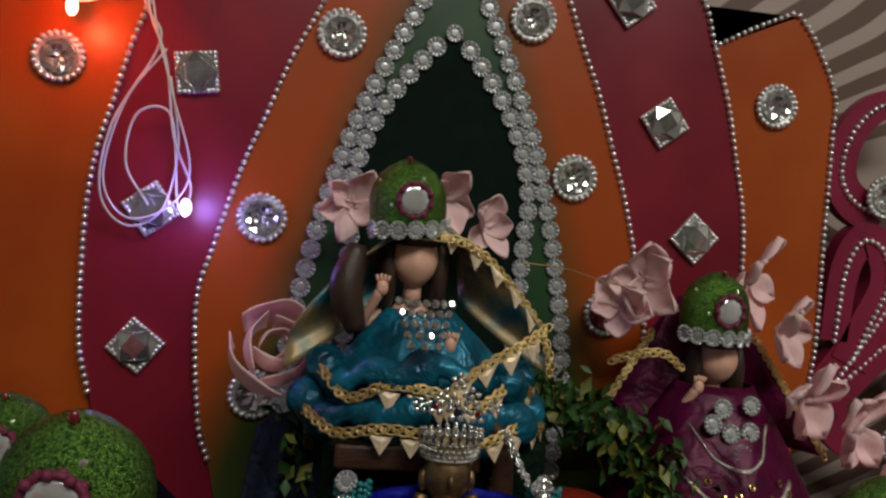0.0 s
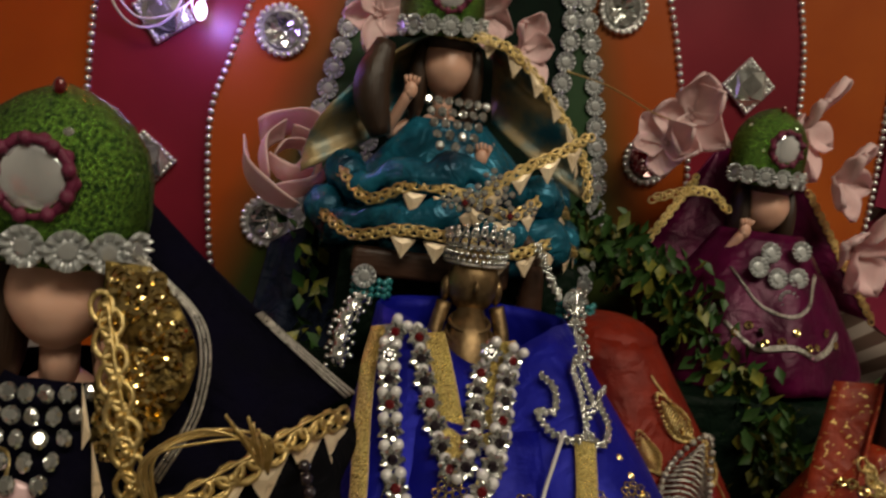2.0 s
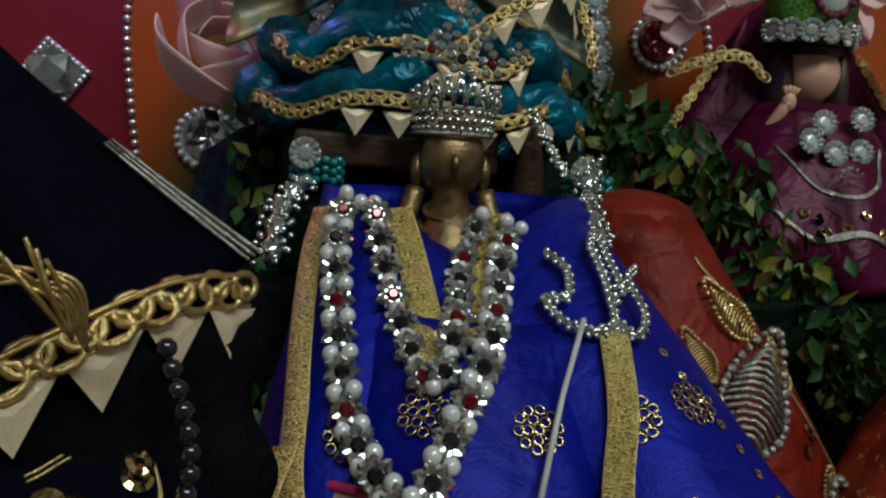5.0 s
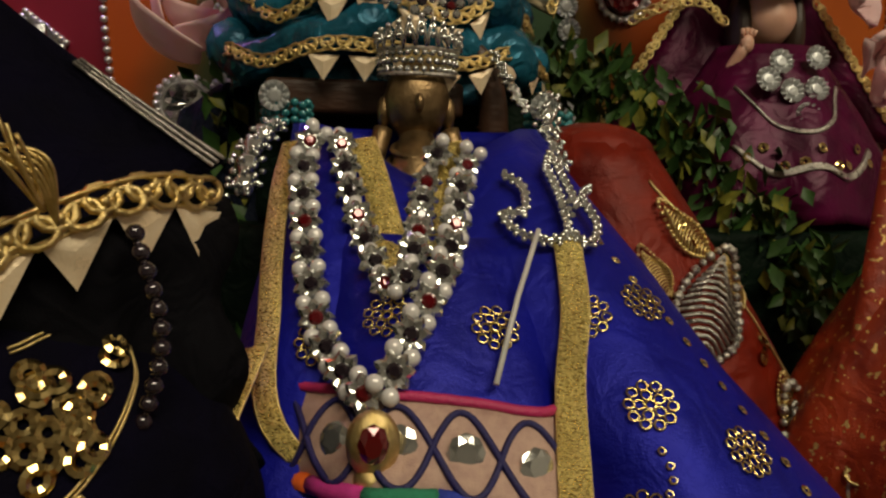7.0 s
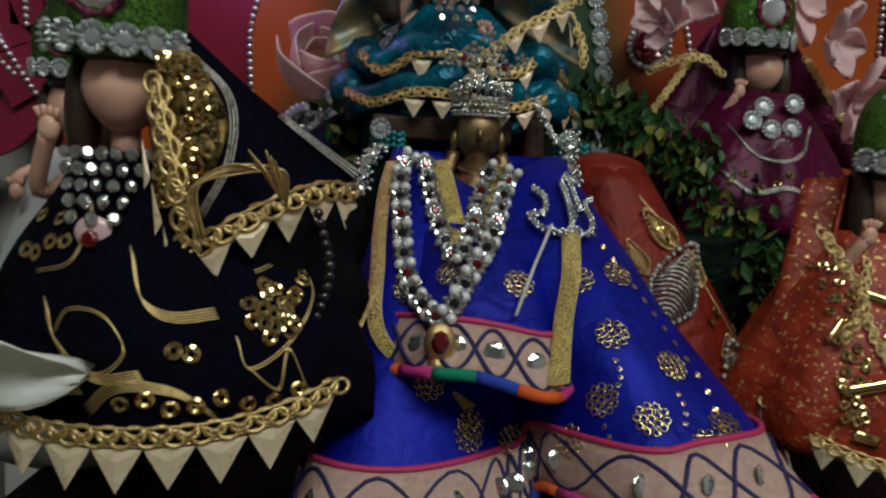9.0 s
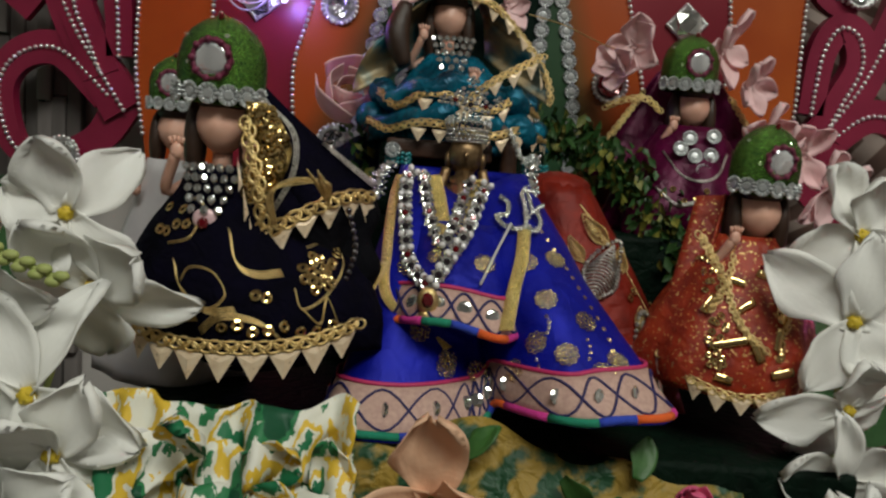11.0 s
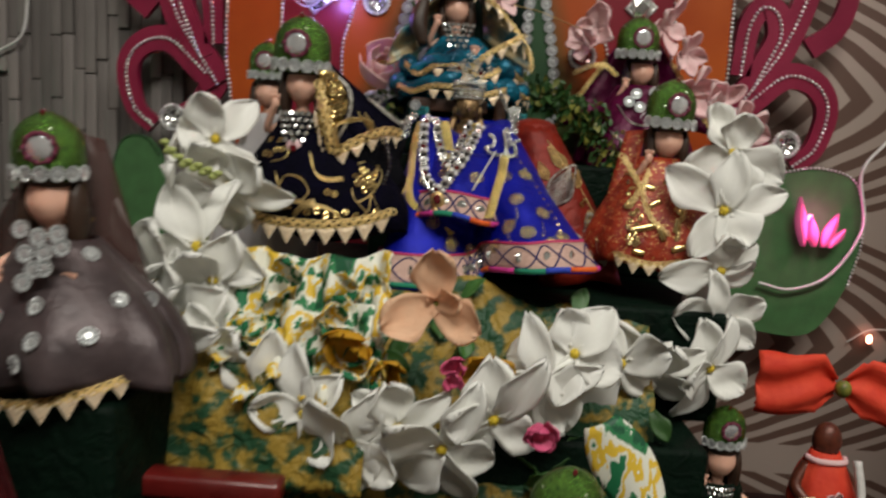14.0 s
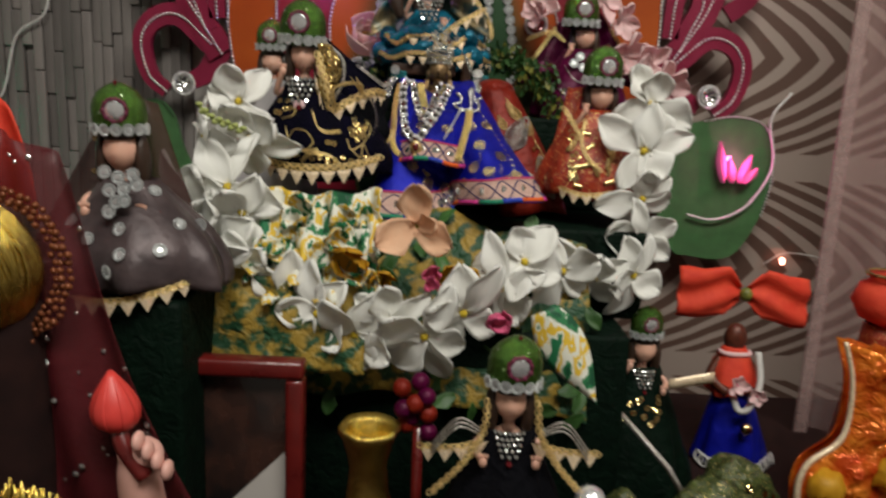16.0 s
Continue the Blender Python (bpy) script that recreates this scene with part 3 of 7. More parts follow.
# ---- painted back board ----
AX = 0.058
board = thing("back_board", (AX, 0.40, 0.2), "painted lotus-petal board, orange and crimson, edged with silver beads", "back board")


def bound(zs_ds, n=6):
    return [(q.x, q.z) for q in spline([(d, 0, z) for z, d in zs_ds], n)]


D_OUT = [(0.20, 0.20), (0.40, 0.228), (0.446, 0.234), (0.504, 0.233), (0.571, 0.232), (0.598, 0.231), (0.628, 0.215), (0.643, 0.202)]
D_RED = [(0.20, 0.13), (0.402, 0.174), (0.43, 0.180), (0.487, 0.181), (0.523, 0.178), (0.552, 0.171), (0.584, 0.163), (0.618, 0.151), (0.645, 0.140), (0.70, 0.10), (0.74, 0.05)]
D_ORI = [(0.20, 0.075), (0.37, 0.112), (0.39, 0.118), (0.45, 0.123), (0.483, 0.116), (0.523, 0.105), (0.551, 0.095), (0.582, 0.084), (0.606, 0.073), (0.633, 0.062), (0.69, 0.03)]
D_GRN = [(0.20, 0.06), (0.37, 0.074), (0.431, 0.075), (0.476, 0.068), (0.516, 0.059), (0.558, 0.046), (0.597, 0.029), (0.62, 0.018), (0.65, 0.008)]
D_NIC = [(0.25, 0.040), (0.43, 0.046), (0.496, 0.047), (0.518, 0.048), (0.539, 0.044), (0.559, 0.036), (0.578, 0.024), (0.596, 0.009)]


def petal_panel(name, prof, top, y0, y1, material, label):
    h = bound(prof)
    outline = [(AX + d, z) for d, z in h] + [(AX + d, z) for d, z in top] + [(AX - d, z) for d, z in reversed(h)]
    bm = bmesh.new()
    slab(bm, outline, y0, y1)
    return part(name, bm, material, board, label, smooth=False)


petal_panel("outer_petals", D_OUT, [(0.150, 0.616), (-0.150, 0.616)], 0.4000, 0.408, ORANGE, "bright orange painted petals")
petal_panel("crimson_petals", D_RED, [(0.0, 0.76)], 0.3975, 0.3999, RED, "crimson painted petals")
petal_panel("inner_petals", D_ORI, [(0.0, 0.705)], 0.3950, 0.3974, ORANGE_IN, "orange petals sprayed into green")
petal_panel("arch_panel", D_GRN, [(0.0, 0.665)], 0.3925, 0.3949, GREENB, "dark green arch")
petal_panel("niche_cloth", D_NIC, [(0.0, 0.606)], 0.3905, 0.3924, DARKG, "nearly black green cloth in the niche")


def bead_line(pts, y, parent, r=0.0018, step=0.0041):
    bm = bmesh.new()
    for p, _ in even([(x, y, z) for x, z in pts], step):
        bead(bm, p, r)
    return tagged(part("bead_string", bm, SILVER, parent, "string of small silver beads"), kind="stuff")


for s in (1, -1):
    for prof, y in ((D_RED[1:10], 0.3965), (D_ORI[1:10], 0.3940), (D_OUT[1:], 0.3990)):
        bead_line([(AX + s * d, z) for z, d in prof], y, board)
    bead_line([(AX + s * 0.152, 0.617), (AX + s * 0.177, 0.631), (AX + s * 0.202, 0.643)], 0.399, board)
    for prof, y in ((D_GRN[1:], 0.3915), (D_NIC[1:], 0.3895)):
        for p, _ in even([(AX + s * d, y, z) for z, d in prof], 0.0104):
            again("rosette", M_ROS, Matrix.Translation(-board.location) @ out(*p, roll=random.uniform(0, 36)) @ Matrix.Scale(0.0104, 4), board)
again("rosette", M_ROS, Matrix.Translation(-board.location) @ out(AX, 0.3895, 0.604) @ Matrix.Scale(0.0092, 4), board)

# pink scrolls at both sides
def band(bm, pts, w0, w1, y0, y1):
    line = spline([(x, 0, z) for x, z in pts], 8)
    left, right = [], []
    for i, p in enumerate(line):
        d = (line[min(i + 1, len(line) - 1)] - line[max(i - 1, 0)]).normalized()
        n = Vector((-d.z, 0, d.x))
        w = w0 + (w1 - w0) * i / (len(line) - 1)
        left.append(p + n * w)
        right.append(p - n * w)
    rows = [[bm.verts.new((q.x, y, q.z)) for q in side] for y in (y0, y1) for side in (left, right)]
    fl, fr, bl, br = rows
    for i in range(len(line) - 1):
        bm.faces.new((fr[i], fr[i + 1], fl[i + 1], fl[i]))
        bm.faces.new((bl[i], bl[i + 1], br[i + 1], br[i]))
        bm.faces.new((fl[i], fl[i + 1], bl[i + 1], bl[i]))
        bm.faces.new((br[i], br[i + 1], fr[i + 1], fr[i]))
    bm.faces.new((fl[0], bl[0], br[0], fr[0]))
    bm.faces.new((fr[-1], br[-1], bl[-1], fl[-1]))


SCROLLS = (
    ([(0.304, 0.452), (0.307, 0.494), (0.317, 0.513), (0.331, 0.508), (0.336, 0.487), (0.326, 0.462), (0.316, 0.438)], 0.009, 0.013),
    ([(0.300, 0.415), (0.320, 0.445), (0.340, 0.478), (0.356, 0.523), (0.366, 0.575)], 0.016, 0.009),
    ([(0.312, 0.425), (0.345, 0.453), (0.373, 0.449), (0.388, 0.426), (0.381, 0.390), (0.362, 0.372)], 0.013, 0.008),
    ([(0.350, 0.600), (0.322, 0.595), (0.305, 0.577), (0.300, 0.553), (0.309, 0.537), (0.330, 0.528)], 0.008, 0.012),
    ([(0.365, 0.480), (0.388, 0.500), (0.396, 0.535), (0.386, 0.575)], 0.010, 0.007),
    ([(0.300, 0.425), (0.318, 0.395), (0.345, 0.380)], 0.014, 0.008),
)
for s in (1, -1):
    for k, (pts, w0, w1) in enumerate(SCROLLS):
        q = [(x if s > 0 else 2 * AX - x, z) for x, z in pts]
        bm = bmesh.new()
        band(bm, q if s > 0 else q, w0, w1, 0.3992 + 0.0009 * k, 0.409)
        bmesh.ops.recalc_face_normals(bm, faces=bm.faces)
        part("scroll", bm, PINKB, board, "magenta painted scroll", smooth=False)
        if k < 4:
            bead_line(q, 0.3984 + 0.0009 * k, board)


# jewels glued on the board
def b_gem(bm):
    """A brilliant seen from its face: a girdle, a star of facets and a pavilion that shows through."""
    n = 12
    def loop(k, z, s=0.0, jit=0.0):
        return [bm.verts.new((k * math.cos(2 * math.pi * (i + s) / n), k * math.sin(2 * math.pi * (i + s) / n), z + jit * (-1) ** i)) for i in range(n)]
    a, b, c, d = loop(1, 0), loop(0.90, 0.34, 0.5), loop(0.62, 0.28, 0.0, 0.05), loop(0.30, 0.10, 0.5, 0.05)
    tip = bm.verts.new((0.06, 0.04, 0.02))
    for p, q in ((a, b), (b, c), (c, d)):
        for i in range(n):
            k = i if p is not b else i + 1
            bm.faces.new((p[i], p[(i + 1) % n], q[k % n]))
            bm.faces.new((q[k % n], p[(i + 1) % n], q[(k + 1) % n]))
    for i in range(n):
        bm.faces.new((d[i], d[(i + 1) % n], tip))


M_GEM = mesh_once("stone", b_gem, CRYSTAL)
M_GEMPINK = mesh_once("pink_stone", b_gem, GEMRED)


def round_gem(x, z, y, stone=M_GEM, r=0.0131):
    g = thing("round_jewel", (x, y, z), "round clear acrylic jewel in a ring of silver beads", "jewel", "jewels on the back board")
    again("stone", stone, out(0, 0, 0, roll=random.uniform(0, 40)) @ Matrix.Scale(r * 0.72, 4), g)
    bm = bmesh.new()
    for k in range(22):
        a = 2 * math.pi * k / 22
        bead(bm, (r * 0.90 * math.cos(a), -0.0014, r * 0.90 * math.sin(a)), 0.0018)
    ring(bm, out(0, 0, 0), r * 0.8, 0.0013, 24, 5)
    part("bead_ring", bm, SILVER, g, local=True)
    return g


def square_gem(x, z, y, turn):
    g = thing("square_jewel", (x, y, z), "square clear acrylic jewel with a silver beaded rim", "jewel", "jewels on the back board")
    bm = bmesh.new()
    b_stone(bm, 0.0116, 0.34, 4)
    bmesh.ops.transform(bm, matrix=out(0, -0.001, 0, roll=turn + 45), verts=bm.verts)
    part("stone", bm, CRYSTAL, g, local=True, smooth=False)
    bm = bmesh.new()
    h = 0.0096
    cs, sn = math.cos(radians(turn)), math.sin(radians(turn))
    for k in range(8):
        t = -h + 2 * h * k / 8
        for a, b in ((t, -h), (h, t), (-t, h), (-h, -t)):
            bead(bm, (a * cs - b * sn, -0.0012, a * sn + b * cs), 0.0016)
    part("bead_rim", bm, SILVER, g, local=True)
    bm = bmesh.new()
    ring(bm, out(0.002, 0.0018, -0.001), 0.0145, 0.0004, 28, 4)
    part("glue_trace", bm, WIRE, g, "dried glue thread", local=True)
    return g


for x, z, y in ((-0.141, 0.571, 0.3995), (-0.001, 0.598, 0.3945), (-0.035, 0.498, 0.3945), (-0.033, 0.405, 0.3945), (0.101, 0.618, 0.3945),
                (0.132, 0.534, 0.3945), (0.252, 0.587, 0.3995), (0.328, 0.540, 0.3985), (0.352, 0.392, 0.397), (-0.225, 0.381, 0.397)):
    round_gem(x, z, y)
tagged(round_gem(0.157, 0.460, 0.3945, M_GEMPINK), "round pink acrylic jewel in a ring of silver beads")
for x, z, turn in ((-0.073, 0.570, 8), (-0.091, 0.498, 38), (-0.094, 0.427, 52), (0.157, 0.635, 40), (0.183, 0.570, 38), (0.207, 0.506, 50)):
    square_gem(x, z, 0.397, turn)

# green leaf forms beside the board
def leaf_form(name, outline, y, gx, label):
    t = thing(name, (gx, y, outline[0][1]), label, "leaf ornament")
    pts = [(q.x, q.z) for q in spline([(x, 0, z) for x, z in outline], 6)][:-1]
    bm = bmesh.new()
    slab(bm, pts, y, y + 0.006)
    bmesh.ops.recalc_face_normals(bm, faces=bm.faces)
    part("leaf_panel", bm, GREENP, t, smooth=False)
    bead_line([(x, z) for x, z in outline[2:7]], y - 0.001, t, 0.0015, 0.0038)
    return t


leaf_form("green_leaf_form", [(0.335, 0.215), (0.395, 0.215), (0.425, 0.265), (0.432, 0.310), (0.420, 0.360), (0.385, 0.372), (0.350, 0.366), (0.315, 0.350), (0.306, 0.290), (0.315, 0.235), (0.335, 0.215)],
          0.394, 0.37, "sage green leaf shape with a beaded edge beside the board")
leaf_form("green_leaf_form", [(-0.215, 0.285), (-0.242, 0.262), (-0.268, 0.277), (-0.283, 0.315), (-0.274, 0.355), (-0.252, 0.362), (-0.236, 0.345), (-0.228, 0.315), (-0.215, 0.285)],
          0.394, -0.25, "dark green leaf shape with a beaded edge beside the board").children[0].data.materials[0] = GREENB


# fairy lights
def fairy_light(name, pts, bulbs, bulb_mat, label, r=0.0009):
    t = thing(name, pts[0], label, "fairy lights", "fairy lights")
    bm = bmesh.new()
    tube(bm, spline(pts, 8), r, 5)
    part("cable", bm, WIRE, t)
    for p in bulbs:
        bm = bmesh.new()
        ball(bm, p, (0.0028, 0.0028, 0.0045), 10, 8)
        part("bulb", bm, bulb_mat, t)
    return t


fairy_light("fairy_light", [(-0.115, 0.393, 0.68), (-0.100, 0.389, 0.605), (-0.090, 0.388, 0.582), (-0.110, 0.388, 0.540), (-0.114, 0.388, 0.505), (-0.101, 0.388, 0.489), (-0.084, 0.388, 0.498), (-0.078, 0.388, 0.530), (-0.084, 0.388, 0.565)],
            [(-0.072, 0.386, 0.500)], L_VIO, "white fairy-light cable bunched in loops, with a violet bulb", 0.0007)
fairy_light("fairy_light", [(-0.090, 0.389, 0.66), (-0.097, 0.387, 0.605), (-0.086, 0.386, 0.572), (-0.080, 0.386, 0.535), (-0.070, 0.386, 0.510), (-0.076, 0.387, 0.500), (-0.082, 0.387, 0.545), (-0.098, 0.386, 0.545), (-0.102, 0.386, 0.520), (-0.090, 0.386, 0.500)],
            [], L_VIO, "white fairy-light cable bunched in loops", 0.0007)
fairy_light("fairy_light", [(-0.100, 0.389, 0.66), (-0.094, 0.386, 0.600), (-0.083, 0.385, 0.560), (-0.071, 0.385, 0.520), (-0.080, 0.385, 0.500), (-0.100, 0.385, 0.493), (-0.112, 0.385, 0.512), (-0.104, 0.385, 0.550), (-0.086, 0.385, 0.578)],
            [], L_VIO, "thin white fairy-light cable hanging in a loop", 0.0006)
fairy_light("fairy_light", [(-0.180, 0.389, 0.68), (-0.150, 0.386, 0.615), (-0.131, 0.386, 0.597), (-0.105, 0.389, 0.612), (-0.098, 0.389, 0.66)], [(-0.131, 0.384, 0.593)], L_RED, "white fairy-light cable with a red bulb")
fairy_light("fairy_light", [(-0.382, 0.425, 0.56), (-0.382, 0.425, 0.50), (-0.389, 0.425, 0.452), (-0.423, 0.425, 0.425), (-0.444, 0.425, 0.36), (-0.482, 0.425, 0.338), (-0.540, 0.425, 0.328)], [(-0.50, 0.424, 0.336)], L_GRN, "white fairy-light cable with a green bulb on the planked wall", 0.0015)
fairy_light("fairy_light", [(0.34, 0.388, 0.262), (0.37, 0.387, 0.258), (0.405, 0.387, 0.275), (0.428, 0.387, 0.32), (0.42, 0.387, 0.37), (0.44, 0.39, 0.40)], [(0.378, 0.385, 0.325), (0.397, 0.386, 0.312)], L_MAG, "white fairy-light cable with magenta bulbs on the leaf shape", 0.0016)
fairy_light("fairy_light", [(0.455, 0.435, 0.20), (0.48, 0.434, 0.215), (0.53, 0.434, 0.21)], [(0.475, 0.432, 0.205)], L_RED, "thin fairy-light cable on the wallpaper with a small red bulb", 0.0008)


# Added glowing petals imitate the magenta light that the bulbs throw on the leaf.
halo = thing("lotus_lamp", (0.380, 0.386, 0.315), "added glowing petal shapes imitating bulb glow on the green leaf shape", "lamp")
L_HALO = glow("magenta_light_cover", (0.70, 0.12, 0.30), 0.22)
for x0, x1, top in ((0.366, 0.374, 0.345), (0.378, 0.384, 0.328), (0.402, 0.392, 0.332), (0.410, 0.398, 0.318)):
    bm = bmesh.new()
    sheet(bm, lambda u, v: Vector((x1 + (x0 - x1) * v + 0.0060 * (2 * u - 1) * math.sin(math.pi * (0.1 + 0.88 * v)), 0.384 - 0.004 * math.sin(math.pi * u), 0.300 + (top - 0.300) * v)), 6, 10, 0.0008)
    part("petal", bm, L_HALO, halo)


# ---- dolls ----
def doll(at, s, label, skin=SKIN, hair=HAIR, raised=True, low=0.05, turn=0.0, both=False):
    """A plain doll: smooth head, hair, neck, trunk and arms in one mesh; at is the middle of the head."""
    bm = bmesh.new()
    ball(bm, (0, 0, 0), (0.0114, 0.0108, 0.0130), 24, 18)
    for v in bm.verts:
        low_part = max(0.0, -v.co.z / 0.013)
        v.co.x *= 1 - 0.26 * low_part ** 1.5
        if v.co.y < 0:
            v.co.y -= 0.0012 * math.exp(-(v.co.x / 0.0022) ** 2 - ((v.co.z + 0.0012) / 0.0026) ** 2)
            v.co.y += 0.0008 * math.exp(-((abs(v.co.x) - 0.0048) / 0.0026) ** 2 - ((v.co.z - 0.002) / 0.0026) ** 2)
    ball(bm, (0, 0.0062, 0.0030), (0.0130, 0.0110, 0.0138), 18, 12, 1)
    ball(bm, (0, -0.0030, 0.0098), (0.0108, 0.0080, 0.0052), 14, 8, 1)
    for k in (1, -1):
        ball(bm, (k * 0.0118, 0.001, -0.007), (0.0046, 0.0076, 0.0180), 12, 10, 1)
    tube(bm, [Vector((0, 0.001, -0.010)), Vector((0, 0.002, -0.022))], 0.0042, 10)
    ball(bm, (0, 0.004, -0.034), (0.0125, 0.0085, 0.0160), 14, 10)
    for k in (1, -1):
        hand = Vector((k * 0.0150, -0.0125, -0.0125)) if raised and (both or k < 0) else Vector((k * 0.017, -0.016, -0.036))
        elbow = Vector((k * 0.022, -0.004, -0.030))
        tube(bm, spline([Vector((k * 0.012, 0.003, -0.024)), elbow, hand], 5), 0.0024, 8)
        ball(bm, hand, (0.0029, 0.0022, 0.0038), 10, 8)
        for j in range(4):
            tube(bm, [hand + Vector(((j - 1.5) * 0.0013, 0, 0.002)), hand + Vector(((j - 1.5) * 0.0019, -0.0012, 0.0062 - 0.0005 * abs(j - 1.3)))], 0.0008, 6)
    tube(bm, [Vector((0, 0.004, -0.040)), Vector((0, 0.004, -low / s))], 0.008, 8)
    bmesh.ops.transform(bm, matrix=pose(*at, 0, 0, turn) @ Matrix.Scale(s, 4), verts=bm.verts)
    return tagged(part("doll", bm, [skin, hair]), label, "doll", "dolls of the shrine")


def crown(at, s, label, turn=0.0, tilt=3.0, lean=0.0):
    """A pointed glitter crown with a mirror and a band of rhinestones; at is the middle of the band."""
    c = thing("crown", at, label, "crown", "crowns of the dolls")
    c.matrix_basis = pose(*at, tilt, lean, turn) @ Matrix.Scale(s, 4)
    bm = bmesh.new()
    prof = [(0.0160, -0.003), (0.0170, 0.000), (0.0176, 0.008), (0.0174, 0.015), (0.0158, 0.0205), (0.0126, 0.0252), (0.0082, 0.0286), (0.0036, 0.0308), (0.0004, 0.0316)]
    rows = [[bm.verts.new((r * math.cos(a) * (1 + 0.02 * math.sin(7 * a)), 0.70 * r * math.sin(a), z)) for a in (2 * math.pi * k / 28 for k in range(28))] for r, z in prof]
    for a, b in zip(rows, rows[1:]):
        for k in range(28):
            bm.faces.new((a[k], a[(k + 1) % 28], b[(k + 1) % 28], b[k]))
    part("cap", bm, GLITG, c, "green glitter cap", local=True)
    bm = bmesh.new()
    ball(bm, (0, -0.0118, 0.0137), (0.0064, 0.0010, 0.0064), 22, 6)
    part("mirror", bm, MIRROR, c, "small round mirror", local=True)
    bm = bmesh.new()
    for k in range(18):
        a = 2 * math.pi * k / 18
        ball(bm, (0.0073 * math.cos(a), -0.0116 + 0.0008 * (-1) ** k, 0.0137 + 0.0073 * math.sin(a)), (0.0015, 0.0012, 0.0015), 6, 4)
    ring(bm, out(0, -0.0114, 0.0137), 0.0072, 0.0011, 22, 6)
    part("mirror_rim", bm, PLUM, c, "plum braid ring", local=True)
    bm = bmesh.new()
    ball(bm, (0, -0.004, 0.0308), (0.0014, 0.0012, 0.0019), 8, 6)
    part("tip_bead", bm, GEMRED, c, "dark red tip", local=True)
    for k in range(7):
        a = radians(-90 + (k - 3) * 25)
        again("rosette", M_ROS, Matrix.Translation((0.0178 * math.cos(a), 0.0130 * math.sin(a), 0.0010)) @ pose(0, 0, 0, 90, 0, math.degrees(a) + 90) @ Matrix.Scale(0.0082, 4), c)
    rnd = random.Random(3)
    for k in range(9):
        a = radians(rnd.uniform(-165, -15))
        h = rnd.uniform(0.008, 0.025)
        r = 0.0174 - 0.0048 * (h / 0.025) ** 3
        again("stone", M_STONE, Matrix.Translation((r * math.cos(a), 0.70 * r * math.sin(a), h)) @ pose(0, 0, 0, 90, 0, math.degrees(a) + 90) @ Matrix.Scale(0.0011, 4), c)
    return c


def bib(at, s, label, rows=5, drop=0.019):
    """A necklace of set stones that hangs as a bib."""
    n = thing("necklace", at, label, "necklace", "necklaces of the dolls")
    n.scale = (s, s, s)
    wob = random.Random(round(at[0] * 1000))
    for i in range(rows):
        w = 0.010 * (1 - 0.62 * i / rows)
        k = 7 - i
        for j in range(k):
            x = (j / max(1, k - 1) * 2 - 1) * w
            again("stone", M_STONE, out(x, -0.0014 * i - 0.012 + 30 * x * x, -drop * i / rows - 0.0, wob.uniform(-26, 26), tilt=wob.uniform(-38, 0), roll=random.uniform(0, 40)) @ Matrix.Diagonal((0.0016, 0.0019, 0.0022, 1)), n)
    again("pendant", M_RED, out(0, -0.0185, -drop - 0.001, tilt=-20) @ Matrix.Scale(0.0022, 4), n)
    return n


def dress(at, robe, material, label, name="dress", nv=16, group="robes"):
    d = thing(name, at, label, "dress", group)
    bm = bmesh.new()
    robe.cloth(bm, nv=nv)
    part("skirt", bm, material, d)
    return d


# seated doll on the top step
doll((0.041, 0.340, 0.4845), 1.0, "plain vinyl doll with dark hair, seated in teal satin", low=0.07)
crown((0.0365, 0.335, 0.4985), 1.02, "green glitter crown with a round mirror on the teal doll", 8, 4, -6)
bib((0.044, 0.323, 0.468), 1.15, "clear rhinestone bib necklace with a red drop")
R1 = Robe((0.045, 0.342, 0), (0.016, 0.012, 0), 0.462, (0.050, 0.340, 0), (0.054, 0.034, 0), 0.405, 7, 0.09, 0.16, 2)
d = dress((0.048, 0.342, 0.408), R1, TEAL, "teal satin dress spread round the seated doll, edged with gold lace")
bm = bmesh.new()
for z, w, r in ((0.4365, 0.046, 0.0085), (0.420, 0.052, 0.0095)):
    line = [Vector((0.049 + w * math.cos(a), 0.336 + 0.032 * math.sin(a) + 0.002 * math.sin(11 * a), z + 0.004 * math.sin(3 * a) + 0.0022 * math.sin(9 * a + 60 * w))) for a in (math.pi + math.pi * k / 40 for k in range(41))]
    tube(bm, line, r, 10, lambda t: 0.78 + 0.20 * math.sin(t * 19) + 0.14 * math.sin(t * 43) + 0.06 * math.sin(t * 71))
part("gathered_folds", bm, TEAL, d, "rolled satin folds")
def arc(cx, cy, rx, ry, z, a0, a1, n, wob=0.0):
    return [(cx + rx * math.cos(radians(a0 + (a1 - a0) * k / n)), cy + ry * math.sin(radians(a0 + (a1 - a0) * k / n)), z + wob * math.sin(2.3 * k)) for k in range(n + 1)]
for z, rx, ry, sl in ((0.432, 0.052, 0.042, 0.005), (0.416, 0.058, 0.046, 0.003)):
    line = arc(0.049, 0.338, rx, ry, z, 185, 355, 8, sl)
    lace("lace_trim", line, d)
    points_row([(x, y + 0.001, q - 0.003) for x, y, q in line[3:]], d, 0.008, 0.0125)
line = [(0.052, 0.298, 0.430), (0.068, 0.298, 0.444), (0.086, 0.300, 0.455), (0.097, 0.306, 0.462)]
lace("lace_trim", line, d)
points_row([(x, y, z - 0.002) for x, y, z in line], d, 0.008, 0.012)
v1 = thing("veil", (0.05, 0.36, 0.41), "teal and gold printed veil edged with gold lace", "veil")
